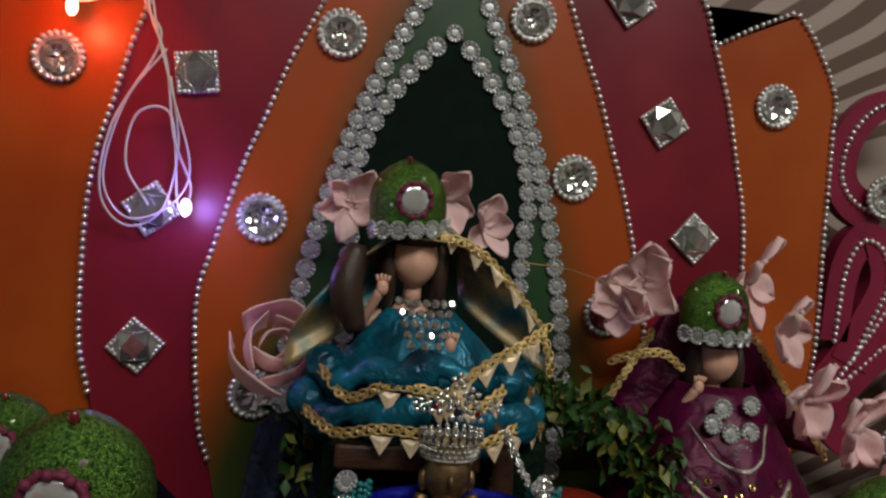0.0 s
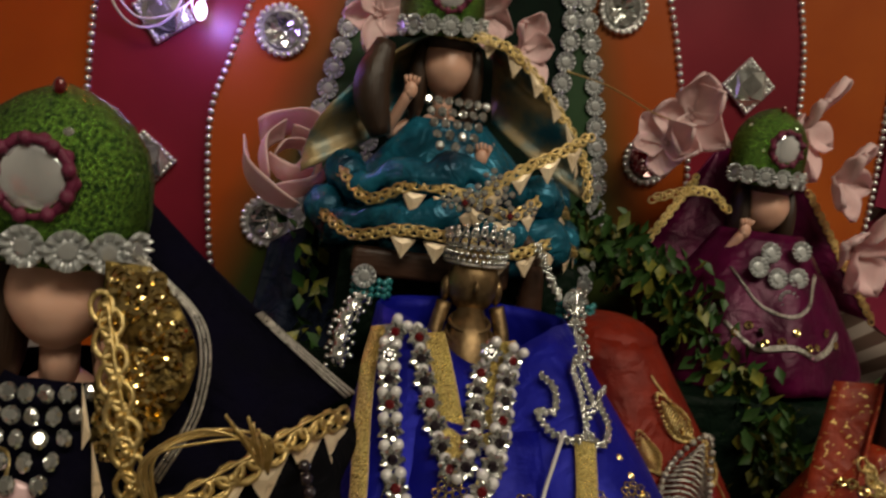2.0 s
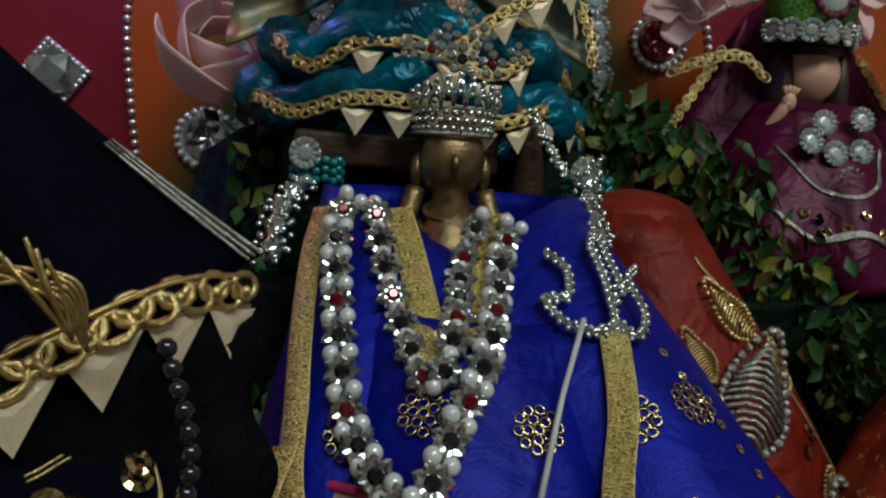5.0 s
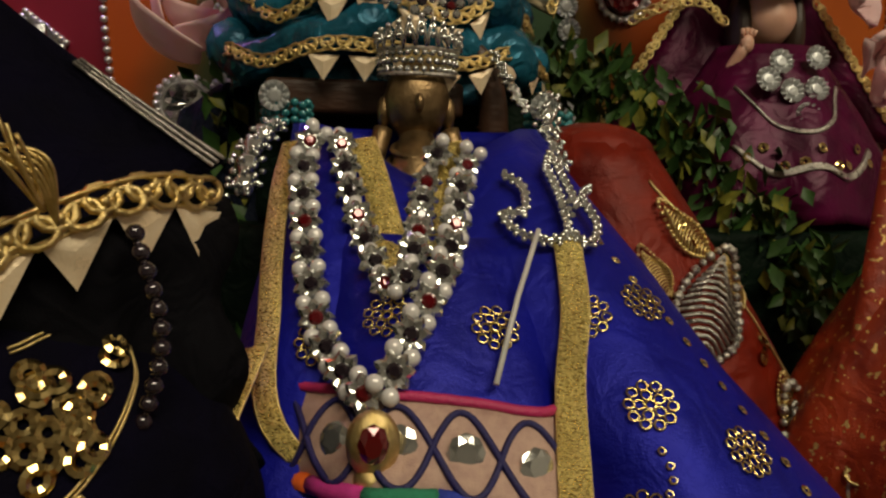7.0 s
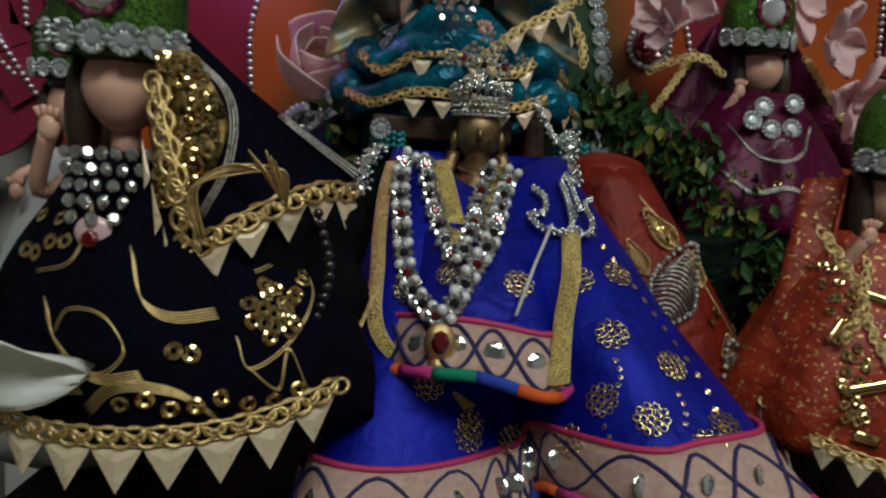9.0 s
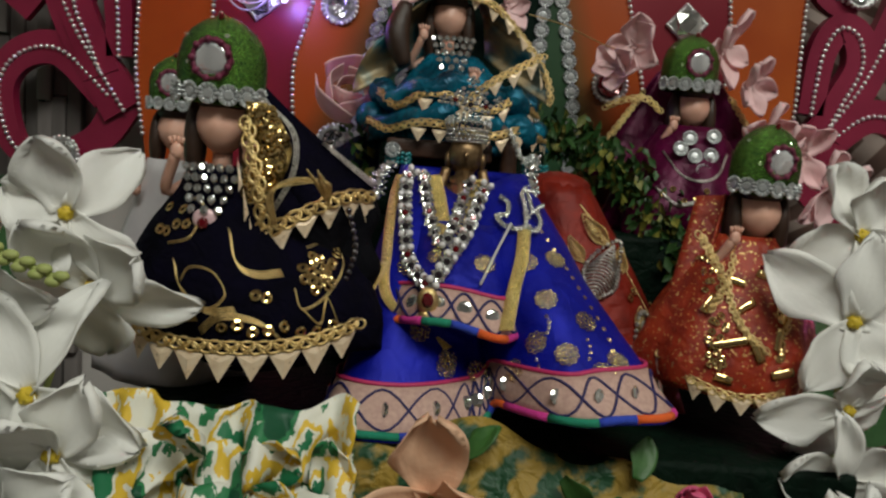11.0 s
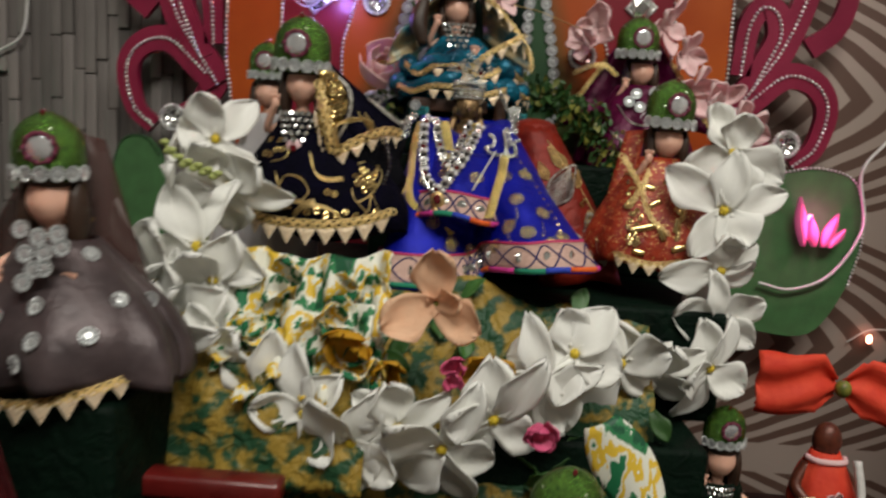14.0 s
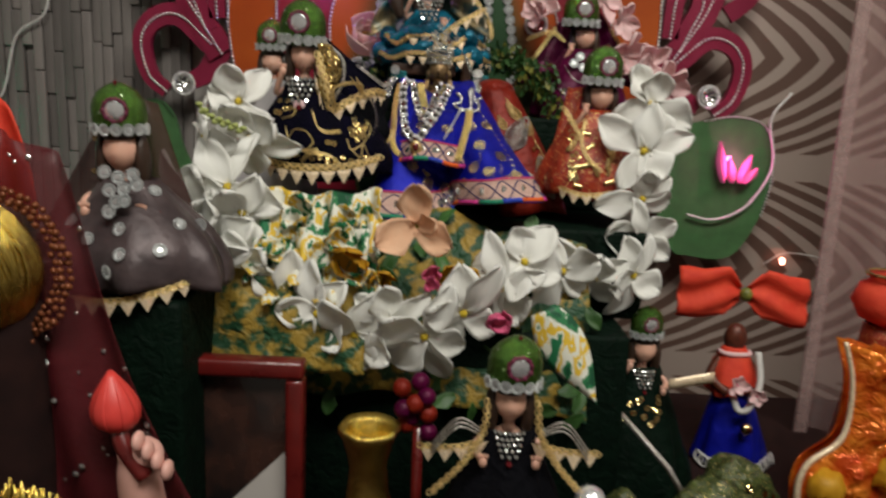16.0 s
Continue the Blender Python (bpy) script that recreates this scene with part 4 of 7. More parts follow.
def f_veil1(u, v):
    a = math.pi * (1.04 - 1.06 * u)
    r = 0.018 + 0.030 * v
    return Vector((0.046 + (r + 0.010 * v * v) * math.cos(a) * 1.05, 0.352 - 0.022 * v + 0.003 * math.sin(9 * a), 0.468 + (0.040 - 0.004 * v) * math.sin(a) - 0.030 * v * abs(math.cos(a))))
bm = bmesh.new()
sheet(bm, f_veil1, 40, 10, 0.0012)
part("cloth", bm, mat("teal_gold_print", (0.02, 0.12, 0.15), (0.32, 0.24, 0.12), 60, 0.35, 0.3, bump=0.4, fine=1200, sharp=0.1), v1)
lace("lace_trim", [f_veil1(u, 1.0) + Vector((0, -0.002, 0)) for u in (0.45, 0.6, 0.75, 0.88, 1.0)], v1)
points_row([f_veil1(u, 0.93) + Vector((0, -0.004, 0)) for u in (0.5, 0.65, 0.8, 0.95)], v1, 0.008, 0.013)
bm = bmesh.new()
tube(bm, spline([(0.014, 0.330, 0.490), (0.010, 0.327, 0.470), (0.016, 0.325, 0.452)], 6), 0.007, 10, lambda t: 0.6 + 0.5 * math.sin(math.pi * t))
part("hair_fold", bm, HAIR, v1, "dark folded edge")


# ---- flowers ----
def petal_mesh(name, length, width, curl, cup, material, wave=0.0, tip=0.55):
    def build(bm):
        def f(u, v):
            w = width * min(1.0, 0.30 + 1.5 * v) * max(0.0, 1 - max(0.0, (v - 0.46) / 0.545) ** 2.0) ** tip + 0.0004
            x = (u * 2 - 1)
            w *= 1 + 0.10 * math.sin(9 * v + 40 * curl) * x
            return Vector((x * w, length * v, curl * v * v - cup * x * x * (1 - 0.4 * v) + wave * math.sin(7 * v + 3 * x) * v + wave * 0.6 * math.sin(11 * x) * v * v))
        sheet(bm, f, 8, 12, 0.0004)
    me = mesh_once(name, build, material)
    me.shade_smooth()
    return me


P_WHITE = [petal_mesh("petal", ln, w, c, k, WHITEP, wv * 1.5, 0.7) for ln, w, c, k, wv in ((0.030, 0.0112, -0.006, -0.0025, 0.0014), (0.027, 0.0128, 0.002, -0.002, 0.0018), (0.031, 0.0118, -0.010, -0.003, 0.0012), (0.025, 0.0122, 0.004, -0.003, 0.0018), (0.033, 0.0092, -0.012, -0.002, 0.0014))]
P_PINK = petal_mesh("petal", 0.026, 0.0098, 0.003, -0.004, PINKP, 0.0022, 0.85)
P_PEACH = petal_mesh("petal", 0.030, 0.0120, 0.004, -0.004, PEACH, 0.0026)
P_YEL = petal_mesh("petal", 0.022, 0.0100, 0.006, -0.004, YELP, 0.0015)
P_ROSE = petal_mesh("petal", 0.0075, 0.0036, 0.002, -0.001, ROSE, 0.0005)
P_LEAF = petal_mesh("leaf", 0.020, 0.0060, -0.004, -0.001, LEAF, 0.0008, 0.9)


def blossom(name, parent, m, petals, n, spread, seed, heart=YELC, hr=0.0027, label=""):
    """A blossom: a heart with n petals round it; local z is its face."""
    rnd = random.Random(seed)
    bm = bmesh.new()
    ball(bm, (0, 0, 0.001), (hr, hr, hr * 0.9), 8, 6)
    for k in range(5):
        a = k * 1.2566
        ball(bm, (hr * 0.6 * math.cos(a), hr * 0.6 * math.sin(a), hr * 0.8), hr * 0.35, 6, 4)
    h = part(name, bm, heart, parent, label, local=True)
    h.matrix_basis = m
    for k in range(n):
        me = petals[rnd.randrange(len(petals))] if isinstance(petals, list) else petals
        again("petal", me, pose(0, 0, 0, 0, 0, 360 * k / n + rnd.uniform(-20, 20)) @ pose(0, hr * 0.4, 0, spread + rnd.uniform(-15, 15), 0, 0)
              @ pose(0, 0, 0, 0, rnd.uniform(-18, 18), 0) @ Matrix.Diagonal((rnd.uniform(0.80, 1.12), rnd.uniform(0.78, 1.18), 1, 1)), h)
    return h


G0 = Vector((0.06, 0.11, 0.20))
gar = thing("flower_garland", G0, "hanging garland of white silk blossoms with yellow hearts", "garland")
CORD = [(-0.093, 0.155, 0.375), (-0.092, 0.150, 0.335), (-0.098, 0.138, 0.295), (-0.092, 0.125, 0.250), (-0.060, 0.115, 0.225), (-0.020, 0.108, 0.208), (0.030, 0.105, 0.203), (0.080, 0.105, 0.215),
        (0.125, 0.118, 0.240), (0.170, 0.155, 0.240), (0.222, 0.185, 0.235), (0.236, 0.203, 0.275), (0.232, 0.205, 0.340), (0.238, 0.222, 0.385)]
bm = bmesh.new()
tube(bm, spline(CORD, 6), 0.0012, 6)
part("stem", bm, STEM, gar, "pale green cord")
bm = bmesh.new()
TWIG = spline([(-0.118, 0.129, 0.361), (-0.108, 0.126, 0.353), (-0.096, 0.124, 0.349), (-0.084, 0.123, 0.345)], 8)
tube(bm, TWIG, 0.0012, 6)
for k, q in enumerate(TWIG[::2]):
    ball(bm, q + Vector((0, -0.001, 0.0016 * (-1) ** k)), (0.0030, 0.0020, 0.0019), 8, 6)
part("twig", bm, STEM, gar, "olive twig with small buds")
FLOWERS = (  # x, y, z, turn, tilt, size
    (-0.093, 0.143, 0.366, 0, 0, 1.0), (-0.086, 0.150, 0.338, -15, 35, 1.15), (-0.118, 0.140, 0.338, -60, 10, 0.9), (-0.097, 0.128, 0.302, -20, -30, 1.05), (-0.085, 0.120, 0.285, 20, 45, 1.0),
    (-0.100, 0.120, 0.262, -25, 40, 1.0), (-0.078, 0.112, 0.240, -10, 35, 0.95), (-0.050, 0.110, 0.222, 10, 50, 0.95), (-0.024, 0.102, 0.214, -20, 30, 1.0), (0.004, 0.100, 0.200, -10, 60, 1.0),
    (0.030, 0.098, 0.212, 10, 25, 0.95), (0.056, 0.096, 0.202, 0, 55, 1.05), (0.084, 0.100, 0.220, 0, 40, 1.05), (0.112, 0.110, 0.238, 10, 55, 1.0), (0.128, 0.112, 0.258, 0, -20, 0.95),
    (0.162, 0.145, 0.245, 15, 40, 1.1), (0.192, 0.165, 0.236, 0, 60, 1.0), (0.226, 0.172, 0.238, 20, 20, 1.0), (0.234, 0.190, 0.268, 0, 60, 0.95), (0.233, 0.192, 0.300, 15, 40, 1.0),
    (0.231, 0.194, 0.340, 0, 8, 1.08), (0.237, 0.208, 0.378, 8, -4, 1.08), (-0.118, 0.118, 0.285, -30, 20, 1.0), (-0.112, 0.108, 0.255, -20, 30, 0.95))
for k, (x, y, z, turn, tilt, s) in enumerate(FLOWERS):
    blossom("blossom", gar, Matrix.Translation(-G0) @ out(x, y, z, 0.8 * turn, 0.32 * tilt, random.uniform(0, 70)) @ Matrix.Scale(s * (1.22 if x < -0.07 and z < 0.33 else 1.06 if x < -0.07 else 1.16), 4), P_WHITE, 5, 5 if abs(tilt) < 12 else 9, 40 + k)


def loose_flower(name, at, turn, tilt, petals, n, spread, label, s=1.0, seed=1, heart=YELC, hr=0.003, group=""):
    t = thing(name, at, label, "flower", group)
    blossom("heart", t, out(0, 0, 0, turn, tilt, seed * 17) @ Matrix.Scale(s, 4), petals, n, spread, seed, heart, hr)
    return t


pfl = thing("peach_flower", (0.047, 0.116, 0.281), "large peach silk flower with ruffled petals before the robe", "flower")
bm = bmesh.new()
ball(bm, (0, 0, 0), (0.003, 0.003, 0.003), 10, 8)
part("heart", bm, OLIVE, pfl, local=True)
for ang, tip, sc_ in ((4, 8, 1.08), (112, 18, 1.15), (-118, 22, 1.05), (-70, 40, 0.7)):
    again("petal", P_PEACH, out(0, -0.002, 0, 0, 0, ang) @ pose(0, 0.001, 0, tip, 0, 0) @ Matrix.Scale(sc_, 4), pfl)
for x, y, z, s, sd in ((0.001, 0.112, 0.258, 1.0, 4), (0.078, 0.118, 0.244, 0.9, 5), (0.020, 0.118, 0.240, 0.8, 6), (-0.020, 0.125, 0.232, 0.8, 8)):
    loose_flower("yellow_flower", (x, y, z), sd * 9 - 50, 25, P_YEL, 5, 30, "yellow silk flower among leaves at the foot of the robe", s, sd, group="yellow flowers")
for x, y, z, s, sd in ((0.060, 0.105, 0.250, 1.2, 7), (0.108, 0.085, 0.222, 1.5, 9), (0.150, 0.150, 0.275, 1.0, 11), (0.060, 0.100, 0.243, 1.0, 12)):
    loose_flower("rosebud", (x, y, z), 0, 20, P_ROSE, 7, 40, "small deep pink rosebud", s, sd, ROSE, 0.0030, "rosebuds")
for x, y, z, turn, tilt, s, sd in ((0.010, 0.372, 0.508, 0, 0, 0.75, 23), (0.056, 0.374, 0.517, 10, 10, 0.75, 24), (0.078, 0.374, 0.503, 30, 0, 0.7, 25),
                                   (0.165, 0.366, 0.482, -20, 0, 0.95, 26), (0.155, 0.366, 0.468, -40, 0, 0.8, 27), (0.222, 0.366, 0.486, 30, 10, 0.95, 28), (0.236, 0.355, 0.462, 40, 0, 0.9, 29), (0.246, 0.345, 0.430, 30, 10, 1.0, 30), (0.264, 0.330, 0.420, 30, 10, 1.0, 31), (0.282, 0.325, 0.400, 20, 20, 1.0, 32)):
    loose_flower("pink_flower", (x, y, z), turn, tilt, P_PINK, 5, 24, "pale pink silk flower tucked behind a doll", s, sd, heart=PINKP, hr=0.002, group="pink flowers")
# big pink rose beside the teal doll
rose = thing("pink_rose", (-0.022, 0.350, 0.437), "large folded pink silk rose beside the teal doll", "flower")
ROT = pose(-0.020, 0.352, 0.438, -38, 18, 0)
for k in range(9):
    bm = bmesh.new()
    def f(u, v, k=k):
        a = k * 2.4 + (u - 0.5) * (2.5 - 0.08 * k)
        th = radians(118 - (118 - 34 - 3.5 * k) * v * (0.72 + 0.28 * math.sin(math.pi * u) ** 0.7))
        big = (0.0060 + 0.0021 * k) * (1 + 0.16 * v ** 4 + 0.04 * math.sin(5 * a + k) * v)
        return ROT @ Vector((big * math.sin(th) * math.cos(a), -big * math.cos(th) * 0.9, 1.12 * big * math.sin(th) * math.sin(a)))
    sheet(bm, f, 14, 10, 0.0005)
    part("petal", bm, PINKP, rose)

# foliage garland behind
fol = thing("leaf_garland", (0.16, 0.35, 0.36), "garland of small green and olive leaves behind the idol", "garland", kind="stuff")
rnd = random.Random(8)
bm = bmesh.new()
bm2 = bmesh.new()
for b, line, count, wide in ((bm, [(0.095, 0.352, 0.420), (0.130, 0.350, 0.416), (0.158, 0.338, 0.398), (0.178, 0.322, 0.374), (0.190, 0.308, 0.352), (0.198, 0.296, 0.330)], 900, 0.0118),
                             (bm, [(-0.012, 0.345, 0.405), (-0.004, 0.335, 0.385), (0.002, 0.320, 0.350), (0.000, 0.305, 0.320)], 90, 0.011)):
    way = spline(line, 12)
    for k in range(count):
        c = way[rnd.randrange(len(way))] + Vector((rnd.gauss(0, wide * 0.6), rnd.gauss(0, wide * 0.5), rnd.gauss(0, wide * 0.6)))
        m = Matrix.Translation(c) @ pose(0, 0, 0, rnd.uniform(30, 150), rnd.uniform(-50, 50), rnd.uniform(-80, 80))
        tgt = b if k % 4 else bm2
        s = rnd.uniform(0.0035, 0.006)
        a, e, cc, dd, h = [tgt.verts.new(m @ Vector(q)) for q in ((0, -s, 0), (s * 0.55, 0, 0.001), (0, s, 0), (-s * 0.55, 0, 0.001), (0, 0, -0.0008))]
        for i, j in ((a, e), (e, cc), (cc, dd), (dd, a)):
            tgt.faces.new((i, j, h))
part("leaves", bm, LEAF, fol)
part("olive_leaves", bm2, OLIVE, fol, "olive yellow leaves")

# dark cloth hanging from the top step beside the idol
dk = thing("dark_drape", (0.0, 0.33, 0.32), "dark blue cloth hanging in folds from the top step", "drape")
bm = bmesh.new()
sheet(bm, lambda u, v: Vector((-0.026 + 0.050 * u - 0.012 * v * (1 - u), 0.352 - 0.036 * v + 0.004 * math.sin(15 * u + 2 * v), 0.418 - 0.018 * (1 - u) ** 2 - 0.085 * v)), 30, 14, 0.0012)
part("cloth", bm, mat("dark_blue_cloth", (0.006, 0.012, 0.030), (0.003, 0.005, 0.012), 60, 0.7, bump=0.3, fine=1800, spec=0.15, wrinkle=0.5), dk)

# ---- the brass idol in the blue robe ----
bm = bmesh.new()
ball(bm, (0.0560, 0.2930, 0.4015), (0.0098, 0.0088, 0.0125), 22, 16)
ball(bm, (0.0560, 0.2842, 0.4005), (0.0014, 0.0018, 0.0028), 8, 6)
tube(bm, [Vector((0.056, 0.292, 0.392)), Vector((0.056, 0.286, 0.378)), Vector((0.056, 0.282, 0.350))], 0.0110, 14, lambda t: 0.45 + 0.75 * t)
for k in (1, -1):
    ball(bm, (0.056 + k * 0.0098, 0.294, 0.398), (0.0022, 0.003, 0.0052), 8, 6)
    tube(bm, spline([(0.056 + k * 0.010, 0.292, 0.393), (0.056 + k * 0.013, 0.288, 0.380), (0.056 + k * 0.011, 0.283, 0.365)], 5), 0.003, 8)
for k in range(3):
    ring(bm, pose(0.056, 0.2885 - 0.001 * k, 0.387 - 0.004 * k, 20), 0.0075 + 0.0012 * k, 0.0009, 18, 5)
tube(bm, [Vector((0.056, 0.285, 0.35)), Vector((0.06, 0.28, 0.273))], 0.014, 12)
tagged(part("idol", bm, BRONZE), "dark brass idol with smooth head, standing in a blue robe", "statue")
thr = thing("throne_back", (0.056, 0.306, 0.39), "dark wooden throne back behind the idol's head", "throne")
THW = mat("dark_brown_wood", (0.075, 0.032, 0.018), (0.030, 0.014, 0.008), 120, 0.45, bump=0.5, fine=700, stretch=(0.3, 1, 1))
bm = bmesh.new()
box(bm, (0.010, 0.303, 0.3975), (0.072, 0.311, 0.4085), 0.002)
part("rail", bm, THW, thr)
bm = bmesh.new()
tube(bm, spline([(0.081, 0.307, 0.36), (0.082, 0.305, 0.395), (0.080, 0.304, 0.412), (0.075, 0.304, 0.420)], 6), 0.0062, 12, lambda t: 1 - 0.6 * t)
for k in range(9):
    ring(bm, pose(0.0815 - 0.0008 * max(0, k - 5), 0.306, 0.384 + 0.0036 * k), 0.0052 - 0.0003 * k, 0.0008, 12, 5)
part("post", bm, THW, thr, "carved dark post")
tia = thing("tiara", (0.056, 0.290, 0.411), "small pointed tiara set with clear and ruby rhinestones", "tiara")
bm = bmesh.new()
for k2 in range(3):
    z, q = 0.4102 + 0.0023 * k2, 0.0113 + 0.0004 * (k2 % 2) + 0.00012 * k2
    for k in range(30):
        a = 2 * math.pi * (k + 0.5 * (k2 % 2)) / 30
        bead(bm, (0.056 + q * math.cos(a), 0.294 + q * 0.85 * math.sin(a), z), 0.00115)
tagged(part("band", bm, CRYSTAL, tia, "band of small rhinestones"), kind="stuff")
bm = bmesh.new()
for z, q in ((0.4088, 0.0116), (0.4160, 0.0122)):
    ring(bm, pose(0.056, 0.294, z) @ Matrix.Diagonal((1, 0.86, 1, 1)), q, 0.0006, 30, 6)
part("rim", bm, ANTIQ, tia, "tarnished silver rims")
for k in range(11):
    a = radians(-90 + (k - 5) * 15)
    tall = 0.0085 - 0.0009 * abs(k - 5)
    bm = bmesh.new()
    base = Vector((0.056 + 0.0130 * math.cos(a), 0.294 + 0.0112 * math.sin(a), 0.4162))
    side = Vector((-math.sin(a), math.cos(a), 0)) * 0.0017
    for e in (1, -1):
        tube(bm, [base + e * side, base + e * side * 0.6 + Vector((0, 0, 0.55 * tall)), base + Vector((0, -0.0004, tall))], 0.00055, 5)
    bead(bm, base + Vector((0, -0.0004, tall)), 0.0011)
    bead(bm, base + Vector((0, -0.0006, 0.45 * tall)), 0.0010)
    part("point", bm, CRYSTAL, tia, "pointed silver tine")
def spray(n, cx, cy, cz, r, parent, petals=5):
    o = parent.location
    again("stone", M_DARK if n == "dark" else M_RED if n == "red" else M_STONE, Matrix.Translation(-o) @ out(cx, cy, cz) @ Matrix.Scale(r * 0.5, 4), parent)
    for k in range(petals):
        a = 2 * math.pi * k / petals + 0.3
        again("stone", M_STONE, Matrix.Translation(-o) @ out(cx + r * math.cos(a), cy + 0.0004, cz + r * math.sin(a)) @ Matrix.Scale(r * 0.48, 4), parent)
for x, z, r in ((0.056, 0.4290, 0.0032), (0.0475, 0.4310, 0.0028), (0.0645, 0.4280, 0.0028), (0.0515, 0.4345, 0.0028), (0.0615, 0.4350, 0.0028), (0.0565, 0.4410, 0.0026), (0.0415, 0.4310, 0.0022), (0.0715, 0.4315, 0.0022)):
    spray("red" if x in (0.0475, 0.0645) else "dark" if x == 0.056 else "clear", x, 0.2835, z, r, tia)

R2 = Robe((0.055, 0.280, 0), (0.034, 0.022, 0), 0.393, (0.074, 0.212, 0), (0.068, 0.078, 0), 0.284, 5, 0.13, 0.02, 4, 0.014, 0.90, 0.012)
robe = dress((0.07, 0.24, 0.275), R2, BLUE, "royal blue satin robe with sequin flowers and a patterned hem", "idol_robe", 24)


def ring_flower(bm, m, n=8, r=0.0042):
    """A sequin flower: small rings round one in the middle."""
    for m_, rr, tt in ((10, r, 0.00028), (5, r * 0.52, 0.00026), (1, 0.0, 0.00030)):
        for k in range(m_):
            a = 2 * math.pi * k / m_ + rr * 300
            ring(bm, m @ Matrix.Translation((rr * math.cos(a), rr * math.sin(a), 0.0004)), 0.00105, tt, 8, 4)


# hem: trim, net band with navy waves and mirror discs, coloured pompon edge
def hem(rb, parent, v0, v1, off, a0, a1):
    n = 60
    bm = bmesh.new()
    sheet(bm, lambda u, v: rb.p(a0 + (a1 - a0) * u, v0 + (v1 - v0) * v, off), n, 4, 0.0008)
    part("hem_band", bm, CREAM, parent, "cream net hem band")
    bm = bmesh.new()
    tube(bm, [rb.p(a0 + (a1 - a0) * k / n, v0, off + 0.0006) for k in range(n + 1)], 0.0011, 6)
    part("hem_trim", bm, PTRIM, parent, "pink piping")
    bm = bmesh.new()
    span = (rb.p(a0, v1) - rb.p(a1, v1)).length
    waves = max(2, round(span * 1.25 / 0.012))
    for s in (1, -1):
        tube(bm, [rb.p(a0 + (a1 - a0) * k / 90, (v0 + v1) / 2 + s * 0.40 * (v1 - v0) * math.sin(math.pi * waves * k / 90), off + 0.0010) for k in range(91)], 0.0007, 5)
    part("hem_cord", bm, NAVY, parent, "navy cord in crossing waves")
    for k in range(waves):
        a = a0 + (a1 - a0) * (k + 0.5) / waves
        p = rb.p(a, (v0 + v1) / 2, off + 0.0008)
        nrm = Vector((math.cos(a), math.sin(a), 0.35)).normalized()
        again("mirror_disc", M_STONE, Matrix.Translation(p - parent.location) @ nrm.to_track_quat("Z", "Y").to_matrix().to_4x4() @ Matrix.Diagonal((0.0036, 0.0036, 0.0016, 1)), parent)
    cols = (PORANGE, PMAG, PGREEN, PBLUE)
    m = max(4, round(span / 0.009))
    for k in range(m):
        bm = bmesh.new()
        line = [rb.p(a0 + (a1 - a0) * (k + t / 4) / m, v1, off) for t in range(5)]
        tube(bm, line, 0.0019, 8)
        part("edging", bm, cols[k % 4], parent, ("orange", "magenta", "green", "blue")[k % 4] + " wool edging")


hem(R2, robe, 0.82, 0.98, 0.0016, radians(-175), radians(-5))
R2B = Robe((0.057, 0.268, 0), (0.028, 0.026, 0), 0.375, (0.058, 0.236, 0), (0.035, 0.049, 0), 0.322, 5, 0.04, 0.03, 1)
SEQF = ((0.066, 0.350), (0.086, 0.352), (0.102, 0.318), (0.094, 0.338), (0.112, 0.330), (0.118, 0.312), (0.082, 0.306), (0.030, 0.345), (0.036, 0.318), (0.052, 0.305), (0.066, 0.300), (0.026, 0.302), (0.044, 0.352), (0.100, 0.354), (0.128, 0.316), (0.090, 0.320))
for x, z in SEQF:
    bm = bmesh.new()
    m = (R2B if 0.035 < x < 0.085 and 0.34 < z < 0.36 else R2).facing(x, z, 0.0010)
    ring_flower(bm, m)
    for k in range(4 if z < 0.34 else 0):
        q = R2.at(x + 0.0012 * math.sin(k), z - 0.0065 - 0.0022 * k, 0.0010)
        ring(bm, Matrix.Translation(q) @ m.to_3x3().to_4x4(), 0.0007, 0.0003, 6, 4)
    part("sequin_flower", bm, SEQ if (x * 1000) % 2 < 1 else GOLD, robe, "flower of small gold ring sequins")
for k in range(18):
    q = k / 17
    x, z = 0.0945 + 0.040 * q + 0.003 * math.sin(2.5 * q), 0.366 - 0.066 * q
    again("sequin", M_SEQ, Matrix.Translation(-robe.location) @ R2.facing(x, z, 0.0012) @ Matrix.Scale(0.5, 4), robe)
tun = thing("idol_tunic", (0.06, 0.22, 0.322), "short blue tunic over the robe with a patterned hem", "tunic")
bm = bmesh.new()
R2B.cloth(bm, 0.16, 1.0, 0.0, radians(-172), radians(-12), 50, 12)
part("cloth", bm, BLUE, tun)
hem(R2B, tun, 0.70, 0.98, 0.0014, radians(-160), radians(-22))


def front(x, z, off):
    """The outermost cloth in front at x and z."""
    p = R2.at(x, z, off)
    if 0.03 < x < 0.086 and 0.322 < z < 0.366:
        q = R2B.at(x, z, off)
        if q.y < p.y:
            return Vector((p.x, q.y, p.z))
    return p


